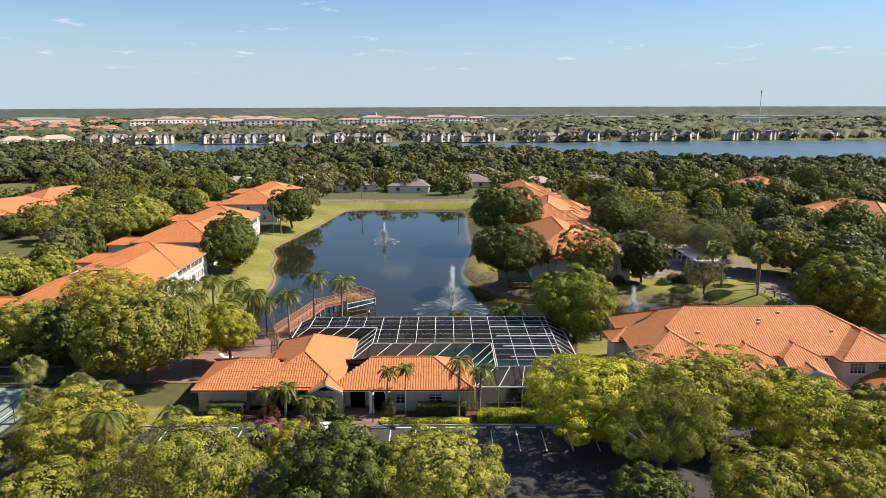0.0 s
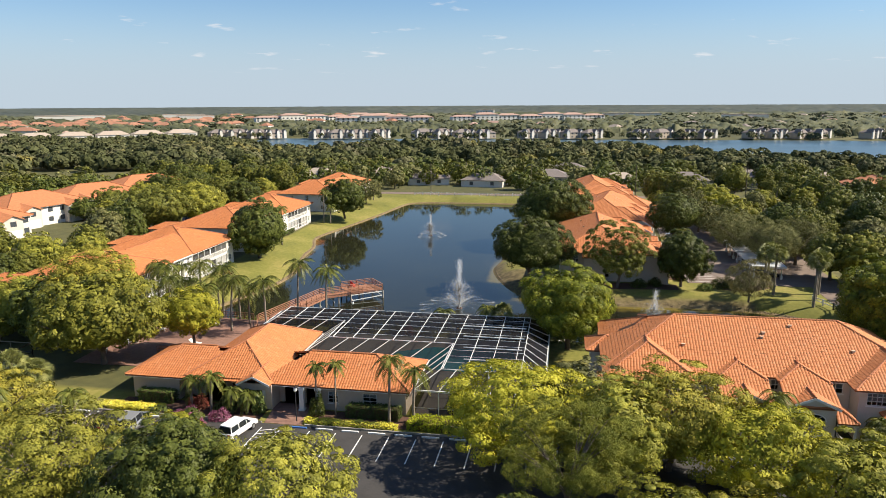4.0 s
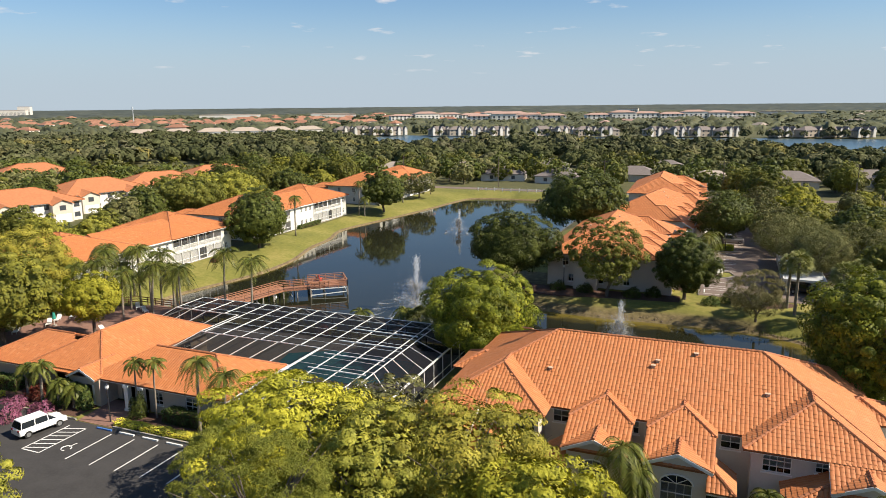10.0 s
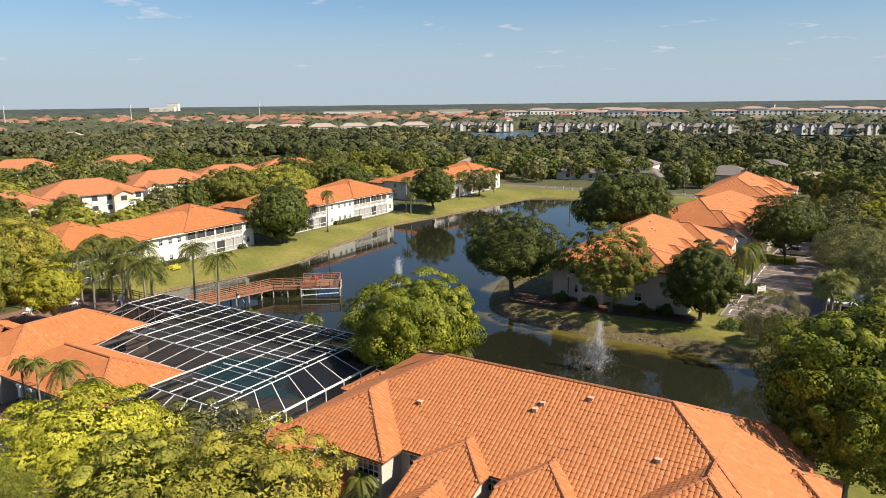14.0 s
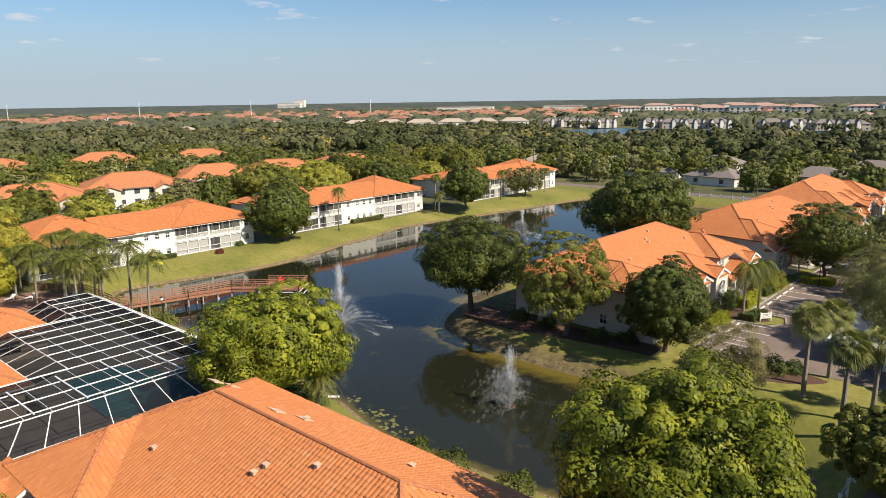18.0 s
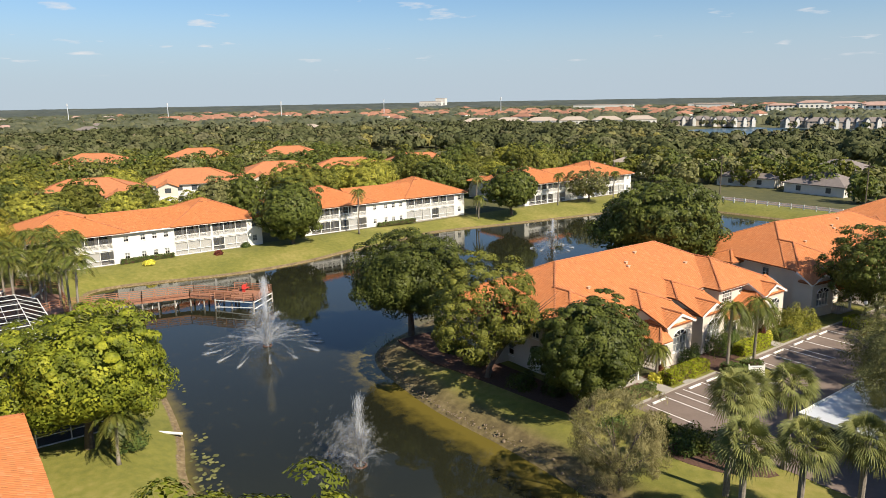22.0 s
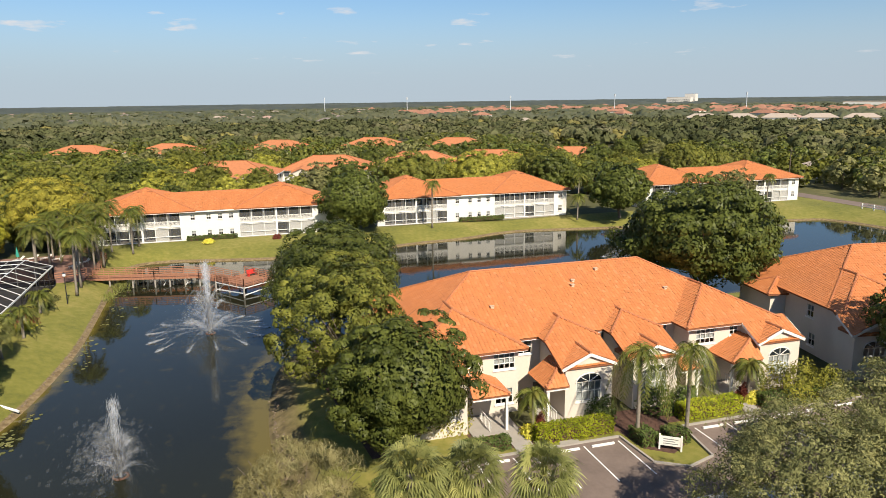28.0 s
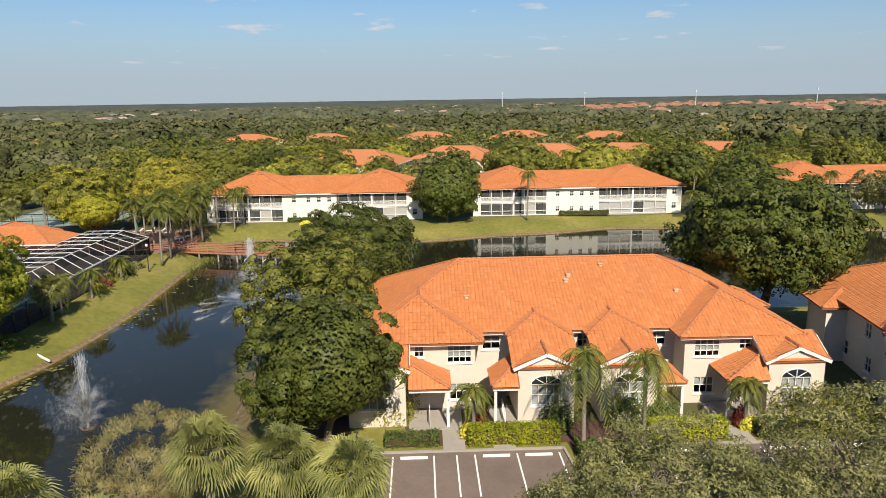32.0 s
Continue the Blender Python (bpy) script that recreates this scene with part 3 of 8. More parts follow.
paved("road", [(-96, 60), (-90, 60), (-90, 262), (-96, 262)], asphalt_worn, "shaded asphalt lane behind the lakeside blocks", "road", Z1 + 0.005)
paved("road", [(64, 118), (70, 118), (70, 300), (64, 300)], asphalt_worn, "shaded asphalt lane beside the carports", "road", Z1 + 0.005)
paved("pavement", [(-11.5, 74.7), (-7.2, 74.7), (-8.2, 79.8), (-12.2, 79.8)], paver, "brick-red entrance walk to the clubhouse", "walkway", Z1 + 0.01)
paved("pavement", [(-44, 87.5), (-22.8, 87.5), (-22.6, 97), (-24, 108), (-34, 109), (-44, 104)], paver, "reddish paved sun terrace beside the clubhouse", "terrace", Z1 + 0.06)
paved("pavement", [(-22, 89), (3.8, 89), (3.8, 79.3), (17.6, 79.3), (17.6, 104.6), (-22, 104.6)], concrete, "pale pool deck under the screen enclosure", "pool deck", Z1 + 0.02)
paved("court", [(-74, 62), (-50, 62), (-50, 86), (-74, 86)], court_mat, "faded green hard tennis court", "tennis court", Z1 + 0.01)
court_lines = MB()
for a, b in (((-72, 64), (-52, 64)), ((-72, 84), (-52, 84)), ((-72, 64), (-72, 84)), ((-52, 64), (-52, 84)), ((-62, 64), (-62, 84)), ((-72, 74), (-52, 74))):
    court_lines.bar((*a, Z1 + 0.016), (*b, Z1 + 0.016), 0.1, 0.006)
solo("court_lines", court_lines, paint_white, "white lines painted on the tennis court", "court lines", kind="structure")


def kerb(path, label="pale concrete kerb"):
    b = MB()
    for a, c in zip(path, path[1:]):
        b.bar((a[0], a[1], LEVEL + 0.06), (c[0], c[1], LEVEL + 0.06), 0.16, 0.2)
    solo("kerb", b, concrete, label, "kerb", kind="structure")


kerb([(-44, 74.75), (-11.8, 74.75)])
kerb([(-7.0, 74.75), (44, 74.75)])
kerb([(42.5, 143.4), (42.5, 156.2), (46.6, 156.5), (47.9, 158.5), (47.1, 160.9), (42.5, 161.6), (42.5, 178), (44.9, 230)])

# painted stalls and wheel stops
STOP = MB()
STOP.slab([(-0.9, -0.08), (0.9, -0.08), (0.9, 0.08), (-0.9, 0.08)], 0.0, 0.13)
stop_mesh = STOP.mesh("wheel_stop")


def wheel_stop(x, y, turn, blue=False):
    me = stop_mesh
    if blue:
        me = stop_mesh.copy()
        me.materials.clear()
    ob = part("wheel_stop", me, paint_blue if blue else paint_white)
    ob.matrix_world = pose(x, y, Z1, 0, 0, turn)
    tagged(ob, "blue painted concrete wheel stop" if blue else "white concrete wheel stop at a stall's head", "wheel stop", "wheel stops")


def line(a, b, w=0.11, z=Z1):
    return MB().bar((*a, z + 0.004), (*b, z + 0.004), w, 0.008)


def stall_line(a, b, label="white painted stall line on asphalt"):
    solo("stall_line", line(a, b), paint_white, label, "road marking", "stall lines", "structure")


for i in range(10):
    x = -6.0 + 2.82 * i
    stall_line((x, 73.6), (x - 0.5 * 0, 68.6))
    wheel_stop(x + 1.4, 74.1, 0, i == -1)
wheel_stop(-7.4, 74.1, 0, True)
for i in range(5):
    x = -20.0 - 2.82 * i
    stall_line((x, 73.6), (x, 68.6))
    wheel_stop(x - 1.4, 74.1, 0)
hatch = MB()
for i in range(6):
    y = 68.9 + i * 0.8
    hatch.bar((-11.2, y, Z1 + 0.004), (-9.3, y + 0.7, Z1 + 0.004), 0.11, 0.008)
hatch.bar((-11.3, 68.6, Z1 + 0.004), (-11.3, 73.6, Z1 + 0.004), 0.11, 0.008).bar((-9.2, 68.6, Z1 + 0.004), (-9.2, 73.6, Z1 + 0.004), 0.11, 0.008)
hatch.bar((-11.3, 68.6, Z1 + 0.004), (-9.2, 68.6, Z1 + 0.004), 0.11, 0.008)
solo("hatched_bay", hatch, paint_white, "white hatched access aisle on asphalt", "road marking", kind="structure")
badge = MB().tube([(-7.6 + 0.45 * math.cos(a), 70.1 + 0.45 * math.sin(a), Z1 + 0.004) for a in np.linspace(0, 5.2, 10)], [0.05] * 10, 4)
badge.bar((-7.6, 70.4, Z1 + 0.004), (-7.5, 71.2, Z1 + 0.004), 0.1, 0.008)
solo("wheelchair_marking", badge, paint_white, "white wheelchair marking painted on a stall", "road marking", kind="structure")
for i in range(13):
    stall_line((-6 + 2.82 * i, 59.5), (-6 + 2.82 * i, 54.5))
for y in (144.8, 147.5, 149.0, 150.2, 153.0, 155.8, 162.4, 165.2, 168.0, 169.3, 172.1, 174.9, 177.7):
    stall_line((43.0, y), (48.0, y))
for y in (146.2, 151.6, 154.4, 163.8, 166.6, 170.7, 173.5, 176.3):
    wheel_stop(43.3, y, 90)
for y in np.arange(180.5, 226, 2.8):
    stall_line((44.6, float(y)), (49.4, float(y)))
for x0, x1, y in ((34.5, 42.4, 148.9), (34.5, 42.4, 168.7), (39.5, 42.4, 152.3)):
    paved("pavement", [(x0, y - 0.75), (x1, y - 0.75), (x1, y + 0.75), (x0, y + 0.75)], concrete, "pale concrete front walk", "walkway", Z1 + 0.03)
# planted island with soil
paved("planting_bed", [(38.6, 145.5), (41.6, 145.5), (41.6, 156.6), (44.6, 157.0), (45.9, 158.6), (45.0, 160.1), (41.6, 160.9), (41.6, 178), (38.6, 178)], mulch, "dark mulch bed before the villas", "planting bed", LEVEL + 0.02)
paved("planting_bed", [(-30, 75.2), (-12.4, 75.2), (-12.4, 78.6), (-30, 78.6)], mulch, "mulch bed before the clubhouse", "planting bed", LEVEL + 0.02)
paved("planting_bed", [(-7, 75.6), (4, 75.6), (4, 78.6), (-7, 78.6)], mulch, "mulch bed before the clubhouse", "planting bed", LEVEL + 0.02)
paved("planting_bed", [(14, 137), (22, 136), (40, 138), (40, 141.6), (20, 141), (14, 142)], mulch, "shaded mulch under the peninsula trees", "planting bed", LEVEL + 0.015)

paved("planting_bed", rounded([(47.6, 139.6), (50.4, 138.6), (54.0, 139.6), (56.6, 142.4), (52.0, 143.3), (48.2, 142.8)], 3).tolist(), mulch, "dark mulch bed under the fan palms", "planting bed", LEVEL + 0.02)

# ---- roofs and walls ----
TILE_W, TILE_C = 0.31, 0.38


def tile_mesh(seg=4, w=TILE_W, c=TILE_C):
    """One barrel tile: an arched strip, thicker at its lower end."""
    v = []
    for y, lift in ((0.0, 0.042), (c * 1.12, 0.012)):
        for i in range(seg + 1):
            a = math.pi * i / seg
            v.append((-math.cos(a) * w * 0.5, y, lift + math.sin(a) * 0.040))
    f = [(i, i + 1, seg + 2 + i, seg + 1 + i) for i in range(seg)]
    return np.array(v), np.array(f)


def tile_spots(poly, eave):
    """Frames (origin, across, upslope, normal) for the tiles of one sloping face; eave: two indices of its lower edge."""
    p = [np.array(q, float) for q in poly]
    a, b = p[eave[0]], p[eave[1]]
    nrm = np.zeros(3)
    for i in range(len(p)):
        nrm += np.cross(p[i], p[(i + 1) % len(p)])
    nrm /= np.linalg.norm(nrm)
    if nrm[2] < 0:
        nrm = -nrm
    ux = (b - a) - nrm * ((b - a) @ nrm)
    ux /= np.linalg.norm(ux)
    uy = np.cross(nrm, ux)
    if uy[2] < 0:
        ux, uy = -ux, -uy
    q = np.array([((r - a) @ ux, (r - a) @ uy) for r in p])
    x0, x1, y0, y1 = q[:, 0].min(), q[:, 0].max(), q[:, 1].min(), q[:, 1].max()
    xs = np.arange(x0 + TILE_W / 2, x1, TILE_W)
    ys = np.arange(y0 - 0.05, y1 - TILE_C * 0.5, TILE_C)
    X, Y = np.meshgrid(xs, ys)
    X, Y = X.ravel(), Y.ravel()
    inside = np.zeros(len(X), bool)
    yc = Y + TILE_C / 2
    for i in range(len(q)):
        c, d = q[i], q[(i + 1) % len(q)]
        hit = (c[1] > yc) != (d[1] > yc)
        xc = c[0] + (yc - c[1]) * (d[0] - c[0]) / ((d[1] - c[1]) or 1e-9)
        inside ^= hit & (X < xc)
    org = a + X[inside, None] * ux + Y[inside, None] * uy
    return org, ux, uy, nrm


def spread_tiles(spots, tile, seed):
    v0, f0 = tile
    r = np.random.default_rng(seed)
    vs, fs, k = [], [], 0
    for org, ux, uy, nrm in spots:
        base = v0[:, :1] * ux + v0[:, 1:2] * uy + v0[:, 2:] * nrm
        jit = r.normal(0, 0.006, (len(org), 1, 3))
        vs.append((org[:, None] + base[None] + jit).reshape(-1, 3))
        fs.append((np.arange(len(org))[:, None, None] * len(v0) + f0[None] + k).reshape(-1, f0.shape[1]))
        k += len(org) * len(v0)
    return np.concatenate(vs), np.concatenate(fs)


def caps(b, a, c, r=0.13):
    """A run of half-round cap tiles along a ridge or hip."""
    a, c = Vector(a), Vector(c)
    n = max(1, int((c - a).length / 0.4))
    for i in range(n):
        p, q = a.lerp(c, i / n), a.lerp(c, (i + 1.12) / n)
        b.tube([p + Vector((0, 0, 0.05)), q + Vector((0, 0, 0.03))], [r, r * 0.86], 6)


def tiled_roof(parent, faces, ridges, singles=0, near=None, seg=4, seed=1):
    """faces: (polygon, eave edge). One plate, joined tiles and caps, and the nearest tiles as pieces of their own."""
    roof = part("roof", MB().plate(faces[0][0], 0.16), roof_base, parent, "clay barrel-tile roof")
    for poly, _ in faces[1:]:
        part("roof_slope", MB().plate(poly, 0.16), roof_base, parent)
    spots = [tile_spots(p, e) for p, e in faces]
    tile = tile_mesh(seg)
    if singles:
        one = quick_mesh("roof_tile", *tile)
        one.materials.append(tile_piece)
        left, made = [], 0
        for org, ux, uy, nrm in spots:
            pick = near(org) if made < singles else np.zeros(len(org), bool)
            if pick.sum() > singles - made:
                keep = np.flatnonzero(pick)[singles - made:]
                pick[keep] = False
            for o in org[pick]:
                t = new("roof_tile", one)
                t.parent = roof
                t.matrix_local = Matrix((
                    (ux[0], uy[0], nrm[0], o[0]), (ux[1], uy[1], nrm[1], o[1]), (ux[2], uy[2], nrm[2], o[2]), (0, 0, 0, 1)))
            made += int(pick.sum())
            left.append((org[~pick], ux, uy, nrm))
        spots = left
    tagged(part("tiles", quick_mesh("tiles", *spread_tiles(spots, tile, seed)), tile_joined, roof), "orange clay barrel tiles", kind="stuff")
    if ridges:
        b = MB()
        for a, c in ridges:
            caps(b, a, c)
        tagged(part("ridge_capping", b, cap_mat, roof), "darker half-round ridge tiles", kind="stuff")
    return roof


def hip(x0, x1, y0, y1, ze, slope):
    """Faces and ridge lines of a hipped roof over a rectangle."""
    w, d = x1 - x0, y1 - y0
    if w >= d:
        h = d / 2
        a, b = (x0 + h, y0 + h, ze + h * slope), (x1 - h, y0 + h, ze + h * slope)
    else:
        h = w / 2
        a, b = (x0 + h, y0 + h, ze + h * slope), (x0 + h, y1 - h, ze + h * slope)
    A, B, C, D = (x0, y0, ze), (x1, y0, ze), (x1, y1, ze), (x0, y1, ze)
    if w >= d:
        faces = [([A, B, b, a], (0, 1)), ([B, C, b], (0, 1)), ([C, D, a, b], (0, 1)), ([D, A, a], (0, 1))]
        lines = [(A, a), (D, a), (B, b), (C, b), (a, b)]
    else:
        faces = [([A, B, a], (0, 1)), ([B, C, b, a], (0, 1)), ([C, D, b], (0, 1)), ([D, A, a, b], (0, 1))]
        lines = [(A, a), (B, a), (C, b), (D, b), (a, b)]
    return faces, lines


def wall(b, p, q, z0, z1, holes=(), t=0.22):
    """A wall from p to q (plan), with rectangular openings (s0, s1, z0, z1) going right through it."""
    p, q = Vector((*p, 0)), Vector((*q, 0))
    L = (q - p).length
    d = (q - p) / L
    n = Vector((d.y, -d.x, 0))
    ss = sorted({0.0, L, *[v for h in holes for v in h[:2]]})
    zs = sorted({z0, z1, *[v for h in holes for v in h[2:4]]})
    solid = lambda i, j: not (0 <= i < len(ss) - 1) or not any(h[0] < (ss[i] + ss[i + 1]) / 2 < h[1] and h[2] < (zs[j] + zs[j + 1]) / 2 < h[3] for h in holes)
    for i, (s0, s1) in enumerate(zip(ss, ss[1:])):
        for j, (a, c) in enumerate(zip(zs, zs[1:])):
            if not solid(i, j):
                continue
            k = len(b.v)
            for z in (a, c):
                for s, o in ((s0, 0), (s1, 0), (s1, -t), (s0, -t)):
                    w = p + d * s + n * o
                    b.v.append((w.x, w.y, z))
            sides = [(0, 1, 5, 4), (2, 3, 7, 6)]      # reveals only where an opening or an edge shows them
            if j == 0 or not solid(i, j - 1):
                sides.append((0, 3, 2, 1))
            if j == len(zs) - 2 or not solid(i, j + 1):
                sides.append((4, 5, 6, 7))
            if not solid(i + 1, j):
                sides.append((1, 2, 6, 5))
            if not solid(i - 1, j):
                sides.append((3, 0, 4, 7))
            b.f += [tuple(k + e for e in f) for f in sides]


def window(parent, p, q, s0, s1, z0, z1, cols=2, rows=2, arch=False, blind=0.5, sill=True):
    """A window set in a wall's opening: frame with bars, glass and blind."""
    p, q = Vector((*p, 0)), Vector((*q, 0))
    d = (q - p).normalized()
    n = Vector((d.y, -d.x, 0))

    def at(s, z, o):
        w = p + d * s + n * o
        return (w.x, w.y, z)

    f = MB()
    o = -0.07
    us, zs = [s0 - 0.045, s0 + 0.045], [z0 - 0.045, z0 + 0.045]
    for i in range(1, cols):
        s = s0 + (s1 - s0) * i / cols
        us += [s - 0.022, s + 0.022]
    for i in range(1, rows):
        z = z0 + (z1 - z0) * i / rows
        zs += [z - 0.022, z + 0.022]
    us += [s1 - 0.045, s1 + 0.045]
    zs += [z1 - 0.045, z1 + 0.045]
    nu, nz = len(us), len(zs)
    f.v = [at(u, z, o + e) for e in (0.045, -0.045) for z in zs for u in us]
    bar = lambda i, k: 0 <= i < nu - 1 and 0 <= k < nz - 1 and (i % 2 == 0 or k % 2 == 0)
    ix = lambda i, k, e: e * nu * nz + k * nu + i
    for k in range(nz - 1):
        for i in range(nu - 1):
            if not bar(i, k):
                continue
            f.f.append((ix(i, k, 0), ix(i + 1, k, 0), ix(i + 1, k + 1, 0), ix(i, k + 1, 0)))
            for di, dk, a, c in ((-1, 0, (i, k + 1), (i, k)), (1, 0, (i + 1, k), (i + 1, k + 1)), (0, -1, (i, k), (i + 1, k)), (0, 1, (i + 1, k + 1), (i, k + 1))):
                if not bar(i + di, k + dk):
                    f.f.append((ix(*c, 0), ix(*a, 0), ix(*a, 1), ix(*c, 1)))
    if arch:
        c, r, h = (s0 + s1) / 2, (s1 - s0) / 2 + 0.05, (s1 - s0) * 0.32
        o = 0.035      # the fanlight's frame stands proud of the wall
        pts = [at(c - r * math.cos(a), z1 + h * math.sin(a), o) for a in np.linspace(0, math.pi, 9)]
        f.tube(pts, [0.06] * 9, 4)
        for a in (0.25, 0.5, 0.75):
            f.bar(at(c, z1, o), at(c - r * math.cos(a * math.pi), z1 + h * math.sin(a * math.pi), o), 0.045, 0.05, up=n)
    w = part("window", f, trim_white, parent)
    g = MB()
    outline = [at(s0, z0, -0.1), at(s1, z0, -0.1), at(s1, z1, -0.1)]
    outline.append(at(s0, z1, -0.1))
    g.poly(outline)
    part("pane", g, pane_mat, w).visible_shadow = False
    if arch:
        part("fanlight", MB().poly([at(c + r * math.cos(a), z1 + 0.05 + h * math.sin(a), 0.012) for a in np.linspace(0, math.pi, 11)]), car_glass, w, "dark arched fanlight")
        zb = z0 + (z1 - z0) * 0.62
        part("shutter", MB().poly([at(s0, z0, -0.13), at(s1, z0, -0.13), at(s1, zb, -0.13), at(s0, zb, -0.13)]), trim_white, w)
    if blind:
        zb = z1 - (z1 - z0) * blind
        part("blind", MB().poly([at(s0, zb, -0.16), at(s1, zb, -0.16), at(s1, z1, -0.16), at(s0, z1, -0.16)]), blind_mat, w)
    if sill:
        part("sill", MB().bar(at(s0 - 0.08, z0 - 0.08, 0.03), at(s1 + 0.08, z0 - 0.08, 0.03), 0.12, 0.1), trim_white, w)
    return w


def fascia(b, pts, ze, h=0.22, close=True):
    """White boards under the eaves, one part each, on the thing b."""
    n = len(pts)
    for i in range(n if close else n - 1):
        a, c = pts[i], pts[(i + 1) % n]
        part("fascia", MB().bar((*a, ze - 0.13), (*c, ze - 0.13), 0.05, h), trim_white, b)


def villa(m, label):
    """A two-storey block of four homes: hipped main roof, hipped wings, low front gables, entry porches. Local x runs along the front, which faces -y."""
    v = thing("villa_block", m, label, "house", "villa blocks")
    ZE, S = 5.5, 0.475
    faces, lines = hip(-16.8, 16.8, -8.2, 8.2, ZE, S)
    for sx in (-1, 1):
        c = sx * 12.1
        f2, l2 = hip(c - 4.8, c + 4.8, -10.4, 4.0, ZE - 0.02, S)
        faces += f2[:2] + f2[3:]
        lines += [l2[0], l2[1], ((c, -5.6, ZE + 4.8 * S), (c, -3.2, ZE + 4.8 * S))]
        # low wing before the recess: a short hipped ridge, a long front slope, a small gable over the window
        g = sx * 3.0
        FL, FR, CL, CR = (g - 2.5, -12.6, 4.3), (g + 2.5, -12.6, 4.3), (g - 2.5, -9.5, 5.54), (g + 2.5, -9.5, 5.54)
        P, Q = (g, -6.9, 6.58), (g, -5.2, 6.58)
        faces += [([FL, FR, CR, P, CL], (0, 1)), ([(g - 2.5, -7.4, 5.54), CL, P, Q], (0, 1)), ([CR, (g + 2.5, -7.4, 5.54), Q, P], (0, 1))]
        lines += [(CL, P), (CR, P), (P, Q)]
        T, U = (g, -12.6, 5.32), (g, -10.05, 5.34)
        faces += [([(g - 2.45, -10.1, 4.36), (g - 2.45, -12.62, 4.36), T, U], (0, 1)), ([(g + 2.45, -12.62, 4.36), (g + 2.45, -10.1, 4.36), U, T], (0, 1))]
        lines.append((T, U))
        g = sx * 15.15
        faces.append(([(g - 2.4, -12.6, 4.3), (g + 2.4, -12.6, 4.3), (g + 2.4, -9.9, 5.7), (g - 2.4, -9.9, 5.7)], (0, 1)))
        T, U = (g, -12.6, 5.32), (g, -10.6, 5.34)
        faces += [([(g - 2.35, -10.6, 4.36), (g - 2.35, -12.62, 4.36), T, U], (0, 1)), ([(g + 2.35, -12.62, 4.36), (g + 2.35, -10.6, 4.36), U, T], (0, 1))]
        lines.append((T, U))
    for sx in (-1, 1):
        f2, l2 = hip(sx * 16.1 - 2.4, sx * 16.1 + 2.4, -1.4, 3.4, ZE - 0.55, S)
        faces += f2
        lines += l2
    tiled_roof(v, faces, lines, 200, lambda o: (np.abs(o[:, 0]) < 6.5) & (o[:, 1] < -5.6) & (o[:, 1] > -12.7), 4, 3)
    # walls
    b = MB()
    specs = []
    outer = [(-16.2, 7.6), (-16.2, -9.8), (-7.9, -9.8), (-7.9, -7.6), (-5.1, -7.6), (-0.9, -7.6), (0.9, -7.6), (5.1, -7.6), (7.9, -7.6), (7.9, -9.8), (16.2, -9.8), (16.2, 7.6), (-16.2, 7.6)]

    def run(p, q, z1, holes):
        wall(b, p, q, -0.2, z1, [h[:4] for h in holes])
        for h in holes:
            specs.append((p, q, h))

    H = lambda s, z, w=1.0, h=1.25, **k: (s - w / 2, s + w / 2, z, z + h, k)
    side = [H(3, 3.55), H(7, 3.55, 1.6, 1.3, cols=3), H(12.5, 3.55), H(4, 0.8), H(8.5, 0.8, 1.6, 1.3), H(13, 0.8)]
    run((-16.2, 7.6), (-16.2, -9.8), ZE, side)
    run((-16.2, -9.8), (-7.9, -9.8), ZE, [H(7.1, 3.75, 1.8, 1.35, cols=4, rows=3, blind=0.75), H(4.1, 4.25, 0.7, 0.9), H(7.1, 0.8, 1.5, 1.3, cols=3)])
    run((-7.9, -9.8), (-7.9, -7.6), ZE, [])
    run((-7.9, -7.6), (-0.9 - 4.2, -7.6), ZE, [H(1.4, 3.95, 1.4, 1.1, rows=2)])
    run((-5.1, -7.6), (5.1, -7.6), ZE, [H(4.4, 3.95, 0.9, 1.1), H(5.8, 3.95, 0.9, 1.1), H(5.1, 1.0, 1.6, 1.4)])
    run((5.1, -7.6), (7.9, -7.6), ZE, [H(1.4, 3.95, 1.4, 1.1, rows=2)])
    run((7.9, -7.6), (7.9, -9.8), ZE, [])
    run((7.9, -9.8), (16.2, -9.8), ZE, [H(1.7, 3.75, 1.9, 1.35, cols=4, rows=3, blind=0.75), H(4.6, 4.25, 0.9, 0.8), H(1.6, 0.8, 1.5, 1.3, cols=3)])
    run((16.2, -9.8), (16.2, 7.6), ZE, [H(5, 3.55), H(10, 3.55, 1.6, 1.3, cols=3), H(14.5, 3.55), H(4.5, 0.8), H(9, 0.8, 1.6, 1.3), H(13.5, 0.8)])
    run((16.2, 7.6), (-16.2, 7.6), ZE, [H(s, z, 1.6, 1.35, cols=3) for s in (3, 8, 13, 19.4, 24.4, 29.4) for z in (0.8, 3.55)])
    for g in (-15.15, -3.0, 3.0, 15.15):
        y0 = -12.45
        x0, x1 = g - 2.05, g + 2.05
        back = -9.7 if abs(g) > 10 else -7.5
        wall(b, (x0, back), (x0, y0), -0.2, 4.32)
        run((x0, y0), (x1, y0), 4.25, [(0.95, 3.15, 1.35, 2.95, {"arch": True, "cols": 4, "rows": 2, "blind": 0.6})])
        wall(b, (x1, y0), (x1, back), -0.2, 4.32)
        b.plate([(x0, y0 - 0.001, 4.24), (x1, y0 - 0.001, 4.24), (x1, y0 + 0.2, 4.24), (x0, y0 + 0.2, 4.24)], 0.05)
